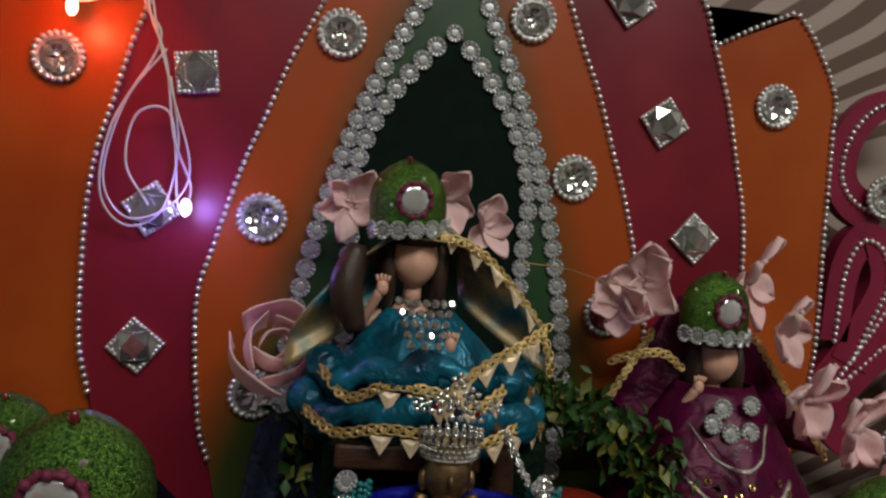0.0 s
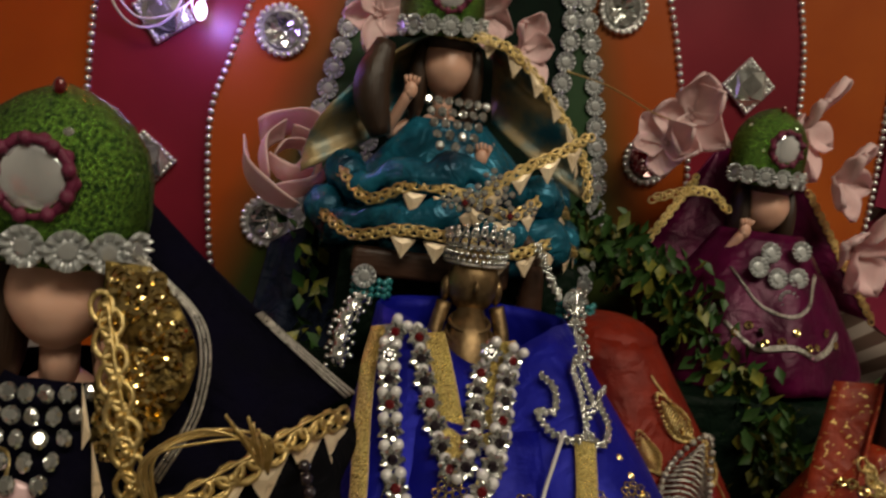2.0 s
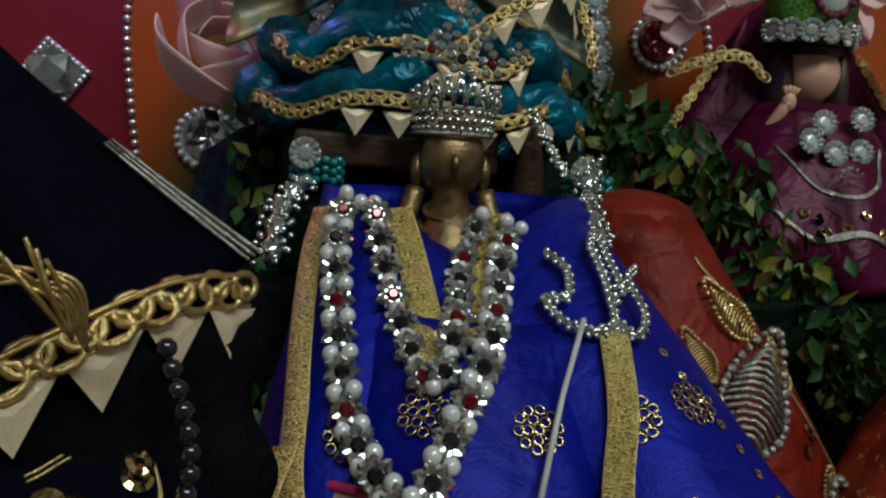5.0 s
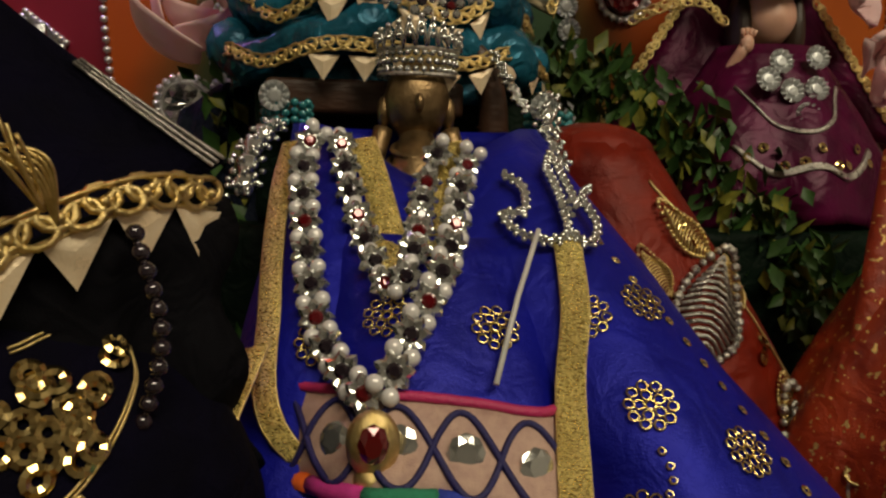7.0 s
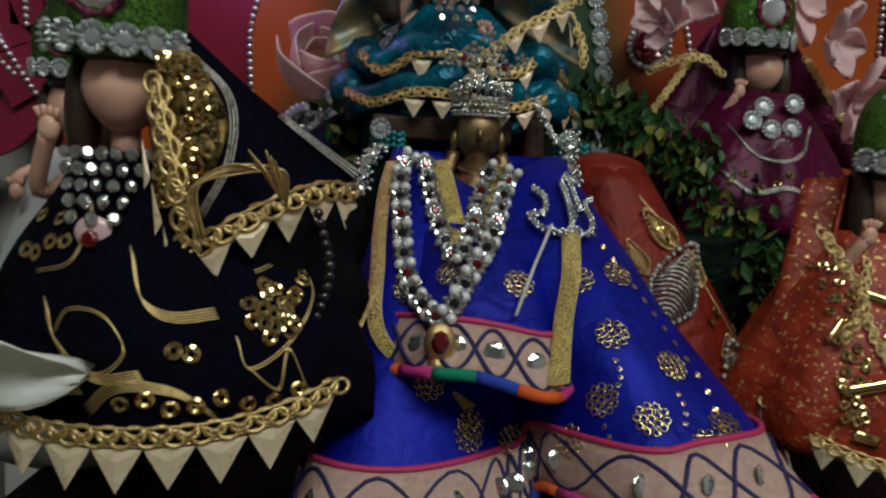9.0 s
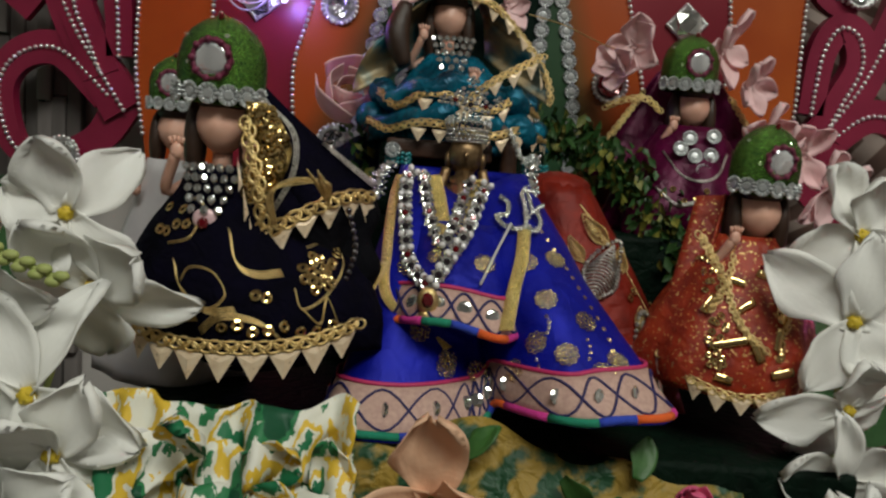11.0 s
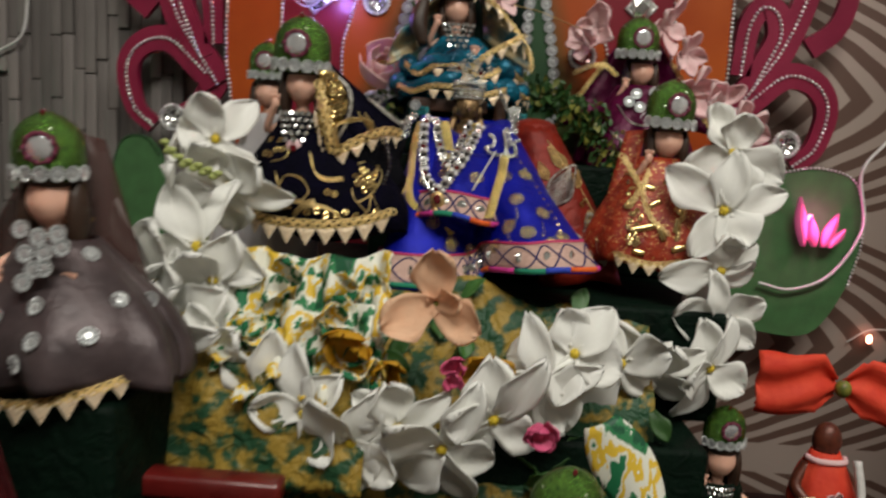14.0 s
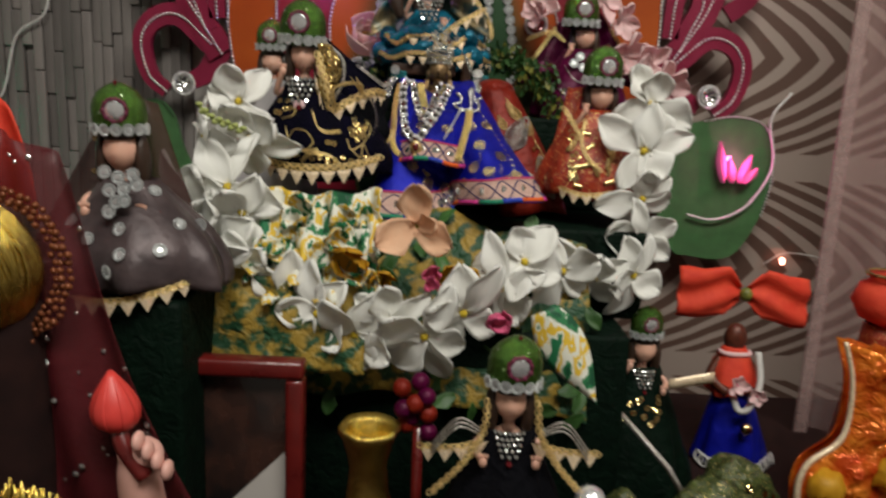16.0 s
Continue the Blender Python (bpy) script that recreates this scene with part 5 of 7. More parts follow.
def ribbon(pts, w, label, at):
    t = thing("ribbon", at, label, "ribbon", "gold ribbons")
    line = spline(pts, 8)
    n = len(line) - 1
    bm = bmesh.new()
    def f(u, v):
        k = min(n - 1, int(v * n))
        p = line[k].lerp(line[k + 1], v * n - k)
        return p + Vector(((u - 0.5) * w, -0.0006 * math.sin(math.pi * u), 0.001 * (u - 0.5)))
    sheet(bm, f, 4, 30, 0.0006)
    part("band", bm, RIBBON, t, smooth=False)
    bm = bmesh.new()
    for s in (0.0, 1.0):
        tube(bm, [f(s, k / 30) for k in range(31)], 0.0004, 4)
    part("selvedge", bm, GOLD, t)
    return t


def hang(pts, off=0.0035):
    return [tuple(front(x, z, off)) for x, z in pts]


ribbon(hang([(0.0215, 0.388), (0.0190, 0.375), (0.0190, 0.352), (0.0225, 0.330), (0.0285, 0.310)]), 0.0044, "gold woven ribbon hanging down the blue robe", (0.018, 0.24, 0.35))
ribbon(hang([(0.0390, 0.389), (0.0420, 0.380), (0.0450, 0.368), (0.0465, 0.360)]), 0.0062, "gold woven ribbon at the collar", (0.04, 0.24, 0.37))
ribbon(hang([(0.0630, 0.389), (0.0590, 0.380), (0.0555, 0.370), (0.0535, 0.364)]), 0.0055, "gold woven ribbon at the collar", (0.06, 0.24, 0.37))
ribbon(hang([(0.0855, 0.368), (0.0835, 0.354), (0.0800, 0.340), (0.0760, 0.325)], 0.005), 0.0058, "gold woven ribbon with a cut end on the robe", (0.088, 0.21, 0.35))

ribbon([(0.0185, 0.214, 0.347), (0.0140, 0.204, 0.336), (0.0085, 0.194, 0.322)], 0.0042, "gold woven ribbon end beside the velvet sleeve", (0.014, 0.204, 0.336))

# necklaces
def necklace(name, pts, label, step, double, pendant=None):
    n = thing(name, pts[0], label, "necklace", "necklaces of the idol")
    o = n.location
    for k, (p, d) in enumerate(even(pts, step)):
        side = Vector((-d.z, 0, d.x)).normalized()
        if k % 2 == 0:
            for s in ((1, -1) if double else (0,)):
                again("pearl", M_PEARL, Matrix.Translation(p + side * s * 0.0020 - o), n)
        else:
            m = Matrix.Translation(p - o) @ out(0, 0, 0, random.uniform(-15, 15), -20 + random.uniform(-10, 10))
            again("stone", M_RED if k % 6 == 1 else M_DARK, m @ Matrix.Translation((0, 0, 0.0008)) @ Matrix.Scale(0.0017, 4), n)
            again("setting", M_SET, m @ Matrix.Scale(1.2, 4), n)
    return n


def b_set(bm):
    """A scalloped flower setting."""
    n, rows = 28, []
    for rr, z in ((0.0020, -0.0006), (0.0029, -0.0002), (0.0030, 0.0004), (0.0023, 0.0010), (0.0014, 0.0007)):
        rows.append([bm.verts.new((rr * (1 + 0.16 * math.cos(7 * a)) * math.cos(a), rr * (1 + 0.16 * math.cos(7 * a)) * math.sin(a), z)) for a in (2 * math.pi * k / n for k in range(n))])
    for a, b in zip(rows, rows[1:]):
        for k in range(n):
            bm.faces.new((a[k], a[(k + 1) % n], b[(k + 1) % n], b[k]))
    bm.faces.new(rows[-1])
M_SET = mesh_once("setting", b_set, CRYSTAL)
def b_pearl(bm):
    ball(bm, (0, 0, 0), 0.00185, 10, 7)
M_PEARL = mesh_once("pearl", b_pearl, PEARL)
M_PEARL.shade_smooth()
def on_robe(pts, off=0.004):
    return [tuple(front(x, z, off)) for x, z in pts]
necklace("pearl_necklace", on_robe([(0.0285, 0.391), (0.0250, 0.384), (0.0265, 0.366), (0.0295, 0.350), (0.0350, 0.343), (0.0415, 0.341), (0.0490, 0.352), (0.0570, 0.364), (0.0640, 0.380), (0.0680, 0.389)], 0.006),
         "long necklace of paired pearls and ruby flower settings", 0.0042, True)
necklace("pearl_necklace", on_robe([(0.0335, 0.390), (0.0355, 0.380), (0.0395, 0.367), (0.0450, 0.357), (0.0500, 0.365), (0.0545, 0.377), (0.0590, 0.389)], 0.005),
         "short necklace of pearls and dark stones", 0.0038, False)
pen = thing("pendant", front(0.0405, 0.334, 0.006), "gold pendant with a ruby drop under the pearls", "pendant")
bm = bmesh.new()
ball(bm, (0, 0, 0), (0.0050, 0.0030, 0.0062), 14, 10)
ball(bm, (0, 0, -0.0070), (0.0036, 0.0028, 0.0032), 12, 8)
part("setting", bm, GOLD, pen, local=True)
again("stone", M_RED, out(0, -0.0026, 0.0008) @ Matrix.Diagonal((0.0028, 0.0038, 0.003, 1)), pen)

# brooch, wand and bracelets
bro = thing("brooch", (0.082, 0.232, 0.372), "silver scroll-shaped brooch set with small clear stones", "brooch")
bm = bmesh.new()
for pts in ([(0.0735, 0.381), (0.0775, 0.378), (0.0765, 0.3725), (0.0715, 0.3720), (0.0745, 0.3680), (0.0800, 0.3665)], [(0.0800, 0.3665), (0.0855, 0.3680), (0.0860, 0.3760), (0.0845, 0.3830)],
            [(0.0855, 0.3690), (0.0900, 0.3660), (0.0935, 0.3700), (0.0920, 0.3760), (0.0965, 0.3780)], [(0.0845, 0.3830), (0.0870, 0.3860), (0.0885, 0.3800), (0.0900, 0.3740)]):
    for k, (p, d) in enumerate(even([tuple(front(x, z, 0.0066)) for x, z in pts], 0.0011)):
        bead(bm, p + Vector((-d.z, -0.0004, d.x)) * 0.0009 * (-1) ** k, 0.0009)
    tube(bm, spline([tuple(front(x, z, 0.0060)) for x, z in pts], 6), 0.0010, 6)
tagged(part("scrollwork", bm, CRYSTAL, bro), kind="stuff")
spray("spray", 0.0868, R2.at(0.0868, 0.3735, 0.009).y, 0.3735, 0.0018, bro)
wand = thing("wand", (0.079, 0.225, 0.368), "thin white wand tucked under the brooch", "wand")
bm = bmesh.new()
tube(bm, [front(0.0785, 0.3690, 0.009), front(0.0715, 0.3560, 0.006), front(0.0640, 0.3420, 0.005)], 0.0006, 8)
part("rod", bm, WIRE, wand)
def bracelet(at, label):
    b = thing("bracelet", at, label, "bracelet", "bracelets of the idol")
    bm = bmesh.new()
    for k in range(3):
        for j in range(9):
            a = math.pi + math.pi * j / 8
            bead(bm, (0.0065 * math.cos(a), 0.005 * math.sin(a), -0.0024 * k + 0.0005 * math.sin(3 * j)), 0.0014)
    tagged(part("beadwork", bm, TURQ, b, "rows of turquoise beads", local=True), kind="stuff")
    again("rosette", M_ROS, out(-0.003, -0.006, 0.002) @ Matrix.Scale(0.0085, 4), b)
    return b
bracelet((0.0180, 0.288, 0.399), "turquoise bead bracelet with a rhinestone flower")
bracelet((0.0955, 0.288, 0.398), "turquoise bead bracelet with a rhinestone flower")
arm = thing("arm_ornament", (0.09, 0.27, 0.39), "tarnished silver arm ornament at the idol's shoulder", "ornament")
bm = bmesh.new()
for pts, r in (([(0.094, 0.285, 0.404), (0.092, 0.275, 0.392), (0.092, 0.262, 0.382)], 0.0035), ([(0.016, 0.286, 0.394), (0.010, 0.275, 0.386), (0.009, 0.262, 0.374)], 0.0042), ([(0.080, 0.300, 0.418), (0.086, 0.293, 0.405), (0.090, 0.288, 0.398)], 0.0014)):
    tube(bm, spline(pts, 8), r * 0.75, 8, lambda t: 0.8 + 0.25 * math.sin(30 * t))
    for k, (p, _) in enumerate(even(pts, 0.0007)):
        a = 2.4 * k
        bead(bm, p + Vector((r * math.cos(a), -abs(r * math.sin(a)), 0.0006 * math.sin(3 * a))), 0.0010)
tagged(part("scrollwork", bm, CRYSTAL, arm), kind="stuff")

# red brocade robe of the next figure
R3 = Robe((0.108, 0.288, 0), (0.018, 0.020, 0), 0.390, (0.144, 0.268, 0), (0.038, 0.038, 0), 0.276, 5, 0.10, 0.22, 5)
rb3 = dress((0.14, 0.28, 0.275), R3, REDC, "rust red brocade robe with gold leaf motifs, standing beside the idol", "brocade_robe")
bm = bmesh.new()
ball(bm, (0.109, 0.287, 0.388), (0.0185, 0.0205, 0.0085), 20, 12)
part("shoulder", bm, REDC, rb3)
def leaf_motif(rb, parent, x, z, s, turn, material):
    bm = bmesh.new()
    m = rb.facing(x, z, 0.001) @ pose(0, 0, 0, 0, 0, turn) @ Matrix.Scale(s, 4)
    for k in range(17):
        w = 0.0056 * math.sin(math.pi * (k + 0.6) / 17.6)
        y = -0.0105 + 0.00135 * k
        tube(bm, [m @ Vector((-w, y - 0.0022, 0.0003)), m @ Vector((-0.4 * w, y - 0.0004, 0.0013)), m @ Vector((0, y, 0.0016)), m @ Vector((0.4 * w, y - 0.0004, 0.0013)), m @ Vector((w, y - 0.0022, 0.0003))], 0.00045 * s, 4)
    rim_ = spline([(0, -0.012, 0.0006), (-0.0062, -0.004, 0.0006), (-0.0052, 0.005, 0.0006), (0.0012, 0.0140, 0.0006), (0.0046, 0.005, 0.0006), (0.0062, -0.004, 0.0006), (0, -0.012, 0.0006)], 6)
    for k, q in enumerate(rim_[:-1]):
        bead(bm, m @ q, (0.0008 + 0.0002 * (k % 2)) * s)
    part("leaf_motif", bm, material, parent, "raised gold thread leaf")
leaf_motif(R3, rb3, 0.127, 0.366, 0.85, 40, GOLD)
leaf_motif(R3, rb3, 0.130, 0.346, 1.45, -25, ANTIQ)
leaf_motif(R3, rb3, 0.158, 0.308, 1.5, 20, ANTIQ)
leaf_motif(R3, rb3, 0.152, 0.322, 0.6, 0, GOLD)
leaf_motif(R3, rb3, 0.116, 0.356, 0.6, 30, GOLD)
leaf_motif(R3, rb3, 0.142, 0.352, 0.7, -30, GOLD)
leaf_motif(R3, rb3, 0.172, 0.318, 0.7, 10, GOLD)
cord_on(R3, [(0.118, 0.380), (0.134, 0.362), (0.150, 0.338), (0.166, 0.312)], rb3, 0.0004, 3)
cord_on(R3, [(0.136, 0.318), (0.148, 0.310), (0.160, 0.312), (0.172, 0.306)], rb3, 0.0005, 4, material=ANTIQ)
sequins_on(R3, [(0.126, 0.368), (0.129, 0.364), (0.146, 0.334), (0.1485, 0.337), (0.155, 0.318), (0.135, 0.352)], rb3)

# ---- doll in navy velvet ----
doll((-0.0535, 0.1955, 0.4040), 1.0, "plain vinyl doll with dark hair, arms raised, seated in navy velvet", low=0.07, both=True)
crown((-0.0550, 0.1945, 0.4155), 1.08, "green glitter crown with a round mirror on the navy doll", -4, 3, 2)
bib((-0.0535, 0.194, 0.3855), 1.12, "clear rhinestone bib necklace on navy velvet")
dsc = thing("pendant", (-0.0535, 0.176, 0.3645), "pale pink oval disc pendant under the rhinestone bib", "pendant")
bm = bmesh.new()
ball(bm, (0, 0, 0), (0.0052, 0.0018, 0.0046), 18, 10)
part("disc", bm, mat("pink_shell", (0.78, 0.55, 0.56), (0.66, 0.44, 0.46), 90, 0.3, 0.1, bump=0.1), dsc, local=True)
R4 = Robe((-0.050, 0.202, 0), (0.018, 0.014, 0), 0.386, (-0.032, 0.205, 0), (0.050, 0.038, 0), 0.308, 5, 0.05, 0.42, 3)
nv = dress((-0.04, 0.205, 0.305), R4, VELVET, "navy velvet dress with gold paisley embroidery and lace hem, seated doll's", nv=20)
cord_on(R4, [(-0.064, 0.348), (-0.060, 0.338), (-0.048, 0.331), (-0.036, 0.332)], nv)
cord_on(R4, [(-0.043, 0.362), (-0.038, 0.350), (-0.030, 0.346), (-0.020, 0.347)], nv)
cord_on(R4, [(-0.064, 0.372), (-0.056, 0.372), (-0.058, 0.358), (-0.068, 0.354)], nv, lines=2)
cord_on(R4, [(-0.012, 0.356), (-0.004, 0.358), (0.003, 0.349), (-0.001, 0.338), (-0.010, 0.332), (-0.014, 0.340)], nv, lines=2)
cord_on(R4, [(-0.050, 0.322), (-0.042, 0.329), (-0.028, 0.328), (-0.018, 0.321)], nv)
cord_on(R4, [(-0.010, 0.332), (-0.003, 0.326), (-0.001, 0.336), (0.006, 0.320)], nv, lines=2)
cord_on(R4, [(-0.060, 0.340), (-0.056, 0.346), (-0.046, 0.345), (-0.040, 0.337), (-0.046, 0.331), (-0.055, 0.334)], nv, lines=2)
cord_on(R4, [(-0.070, 0.330), (-0.060, 0.3265), (-0.052, 0.3275)], nv)
SQ4 = [(-0.067 + 0.006 * math.cos(k), 0.362 + 0.006 * math.sin(k * 1.9)) for k in range(6)] + [(-0.006 + 0.006 * math.cos(2.4 * k), 0.3465 + 0.0015 * (k - 3)) for k in range(9)] + [(-0.040 + 0.006 * k, 0.3235 + 0.0015 * math.sin(2 * k)) for k in range(8)] + [(-0.028, 0.337), (-0.024, 0.336)] + [(-0.0045 + 0.0045 * math.cos(1.9 * k) * (1 - 0.03 * k), 0.3525 - 0.0012 * k) for k in range(12)]
sequins_on(R4, SQ4, nv)
lowline = [(-0.084, 0.172, 0.322), (-0.066, 0.160, 0.318), (-0.044, 0.155, 0.317), (-0.020, 0.157, 0.318), (0.000, 0.164, 0.322), (0.014, 0.176, 0.327)]
lace("lace_trim", lowline, nv, 0.0037)
points_row([(x, y, z - 0.003) for x, y, z in lowline], nv, 0.0100, 0.0125)
sleeve = [(-0.031, 0.178, 0.3585), (-0.020, 0.176, 0.366), (-0.008, 0.180, 0.373), (0.004, 0.192, 0.378), (0.013, 0.206, 0.377)]
lace("lace_trim", sleeve, nv, 0.0041)
points_row([(x, y, z - 0.003) for x, y, z in sleeve], nv, 0.009, 0.0115)
lace("lace_trim", [(-0.030, 0.178, 0.358), (-0.031, 0.176, 0.374), (-0.036, 0.178, 0.392), (-0.040, 0.182, 0.406)], nv, 0.0044)
points_row([(-0.034, 0.176, 0.362), (-0.038, 0.175, 0.378), (-0.042, 0.177, 0.392)], nv, 0.009, 0.012)
SLV = spline([(x, y + 0.006, z - 0.001) for x, y, z in sleeve], 8)
def f_slv(u, v):
    top = SLV[min(len(SLV) - 1, int(u * (len(SLV) - 1)))]
    low = Vector((-0.034 + 0.052 * u, 0.182 + 0.026 * u, 0.318 + 0.006 * u))
    return top.lerp(low, v) + Vector((0.002 * math.sin(14 * v), -0.006 * math.sin(math.pi * v) + 0.0035 * math.sin(17 * u + 3 * v) * v, 0))
bm = bmesh.new()
sheet(bm, f_slv, 30, 20, 0.0012)
part("sleeve", bm, BLACK, nv, "black velvet sleeve falling from the lace")
bm = bmesh.new()
for k, (p, d) in enumerate(even([(0.004, 0.186, 0.372), (0.008, 0.184, 0.356), (0.004, 0.184, 0.340)], 0.0030)):
    ball(bm, p, 0.0015, 8, 6)
tube(bm, spline([(0.004, 0.186, 0.372), (0.008, 0.184, 0.356), (0.004, 0.184, 0.340)], 8), 0.0006, 5)
part("bead_string", bm, GEMBLK, nv, "dark glass bead string")
bm = bmesh.new()
for k in range(6):
    tube(bm, spline([(-0.025 + 0.0004 * k, 0.172 - 0.0006 * (k % 3), 0.365), (-0.0275 + 0.0006 * k, 0.171 - 0.0008 * (k % 2), 0.3765 + 0.0004 * k), (-0.017 + 0.0006 * k, 0.171 + 0.0006 * (k % 3), 0.3845 - 0.0008 * (k % 4)), (-0.006 + 0.0006 * k, 0.172, 0.3815 + 0.0004 * k), (-0.003, 0.176, 0.374)], 8), 0.0003, 5)
for k in range(7):
    tube(bm, spline([(-0.004, 0.174, 0.376), (-0.008 + 0.0006 * k, 0.172 - 0.0008 * (k % 3), 0.382), (-0.012 + 0.0011 * k, 0.170, 0.3885 - 0.0012 * (k % 4))], 5), 0.0003, 4)
part("tassel", bm, GOLD, nv, "looped gold thread tassel")
ve = thing("velvet_veil", (-0.03, 0.22, 0.36), "navy velvet veil over the doll, lined with gold sequins", "veil")
def f_veil2(u, v):
    return Vector((-0.060, 0.212, 0.434)).lerp(Vector((-0.036, 0.190, 0.350)), v).lerp(Vector((-0.050, 0.222, 0.430)).lerp(Vector((0.014, 0.204, 0.383)), v), u) + Vector((0.004 * math.sin(math.pi * v) * (1 - u), 0.004 * math.sin(9 * u) * v, -0.002 * math.sin(math.pi * v) * u))
bm = bmesh.new()
sheet(bm, f_veil2, 16, 20, 0.0012)
part("cloth", bm, VELVET, ve)
bm = bmesh.new()
for k in range(3):
    tube(bm, [f_veil2(1 - 0.02 * k, t / 20) + Vector((0, -0.001, 0.0005)) for t in range(12, 21)], 0.00038, 5)
    tube(bm, spline([(-0.036 + 0.0009 * k, 0.184, 0.416), (-0.0215 + 0.0009 * k, 0.182, 0.403), (-0.0200 + 0.0009 * k, 0.179, 0.386), (-0.027 + 0.0009 * k, 0.177, 0.370)], 8), 0.00035, 5)
part("edge_cord", bm, ANTIQ, ve, "silver edge cord")
bm = bmesh.new()
sheet(bm, lambda u, v: Vector((-0.041 + 0.020 * u * math.sin(math.pi * (0.15 + 0.8 * v)), 0.1835 + 0.001 * math.sin(20 * v), 0.414 - 0.046 * v)), 6, 14, 0.001)
part("sequin_lining", bm, mat("gold_sequin_net", (0.40, 0.28, 0.09), (0.05, 0.034, 0.012), 420, 0.32, 0.8, bump=0.8, fine=1600, sharp=0.12), ve, "gold sequined lining")
for k in range(90):
    v = random.uniform(0.05, 0.95)
    u = random.uniform(0.1, 0.95)
    again("sequin", M_SEQ, Matrix.Translation(Vector((-0.041 + 0.020 * u * math.sin(math.pi * (0.15 + 0.8 * v)), 0.1822, 0.414 - 0.046 * v)) - ve.location) @ out(0, 0, 0, random.uniform(-30, 30), random.uniform(-30, 30)) @ Matrix.Scale(0.9, 4), ve)
# second doll behind it
doll((-0.093, 0.252, 0.401), 0.85, "plain vinyl doll half hidden behind the navy doll", low=0.05, raised=False)
crown((-0.093, 0.250, 0.4130), 0.80, "small rhinestone crown on the hidden doll", 0, 3)
R9 = Robe((-0.094, 0.256, 0), (0.014, 0.012, 0), 0.386, (-0.095, 0.262, 0), (0.040, 0.025, 0), 0.272, 6, 0.06, 0.2, 3)
dress((-0.09, 0.26, 0.272), R9, mat("white_satin", (0.62, 0.60, 0.60), (0.5, 0.48, 0.5), 60, 0.4, bump=0.3), "white satin dress of the doll behind")

# ---- doll in orange brocade ----
doll((0.2000, 0.2340, 0.3835), 0.98, "plain vinyl doll with dark hair, seated in orange brocade", low=0.06)
crown((0.1995, 0.2320, 0.3955), 1.0, "green glitter crown with a round mirror on the orange doll", 10, 3, 2)
bib((0.2000, 0.2360, 0.3660), 0.9, "small rhinestone necklace on orange brocade", 2, 0.008)
R5 = Robe((0.198, 0.240, 0), (0.016, 0.013, 0), 0.372, (0.192, 0.236, 0), (0.042, 0.034, 0), 0.296, 6, 0.07, 0.3, 2)
d5 = dress((0.195, 0.24, 0.272), R5, ORC, "orange red brocade dress with gold foil strips")
for x0, z0, x1, z1 in ((0.176, 0.308, 0.184, 0.306), (0.202, 0.310, 0.212, 0.313), (0.186, 0.338, 0.194, 0.343), (0.204, 0.322, 0.206, 0.332), (0.178, 0.360, 0.184, 0.366), (0.172, 0.321, 0.192, 0.326), (0.192, 0.326, 0.197, 0.316), (0.182, 0.352, 0.190, 0.350), (0.168, 0.368, 0.178, 0.372), (0.196, 0.356, 0.208, 0.352), (0.170, 0.336, 0.176, 0.344), (0.206, 0.334, 0.212, 0.345)):
    bm = bmesh.new()
    n = Vector((x1 - x0, 0, z1 - z0)).normalized()
    up = Vector((-n.z, 0, n.x)) * 0.0020
    sheet(bm, lambda u, v: R5.at(x0 + (x1 - x0) * u, z0 + (z1 - z0) * u, 0.0016) + up * (2 * v - 1), 6, 2, 0.0006)
    part("foil_strip", bm, SEQ, d5, "bright gold foil strip")
sequins_on(R5, [(0.186 + 0.02 * math.cos(k * 2.1), 0.336 + 0.024 * math.sin(k * 3.3)) for k in range(46)], d5, 0.75)
hl = [(0.156, 0.222, 0.312), (0.168, 0.205, 0.304), (0.186, 0.197, 0.300), (0.206, 0.200, 0.302), (0.224, 0.212, 0.308)]
lace("lace_trim", hl, d5, 0.0030)
points_row(hl, d5, 0.009, 0.011)
lace("lace_trim", [tuple(R5.at(x, z, 0.002)) for x, z in ((0.186, 0.362), (0.182, 0.346), (0.188, 0.330), (0.200, 0.320))], d5, 0.0026)
lace("lace_trim", [tuple(R5.at(x, z, 0.002)) for x, z in ((0.208, 0.362), (0.212, 0.346), (0.208, 0.330))], d5, 0.0026)
lace("lace_trim", [(0.166, 0.216, 0.372), (0.172, 0.212, 0.362), (0.178, 0.209, 0.350), (0.172, 0.208, 0.338)], d5, 0.0030)
v5 = thing("orange_veil", (0.17, 0.24, 0.30), "orange brocade veil falling beside the doll", "veil")
bm = bmesh.new()
sheet(bm, lambda u, v: Vector((0.184 - 0.020 * v + 0.004 * math.sin(8 * u) - 0.012 * u, 0.236 + 0.012 * u - 0.016 * v, 0.392 - 0.085 * v - 0.004 * u)), 8, 14, 0.001)
part("cloth", bm, ORC, v5)

# ---- doll in magenta ----
doll((0.2030, 0.3540, 0.4440), 0.98, "plain vinyl doll with dark hair in magenta satin at the back", low=0.07)
crown((0.1975, 0.3500, 0.4570), 1.05, "green glitter crown with a round mirror on the magenta doll", 6, 3)
nk4 = thing("necklace", (0.204, 0.335, 0.42), "necklace of round rhinestone flowers on magenta satin", "necklace", "necklaces of the dolls")
for x, z in ((0.196, 0.424), (0.211, 0.426), (0.199, 0.413), (0.209, 0.414), (0.190, 0.417), (0.204, 0.404)):
    again("rosette", M_ROS, Matrix.Translation(Vector((x, 0.331 - 0.35 * (0.426 - z), z)) - nk4.location) @ out(0, 0, 0, 0, -15) @ Matrix.Scale(0.0095, 4), nk4)
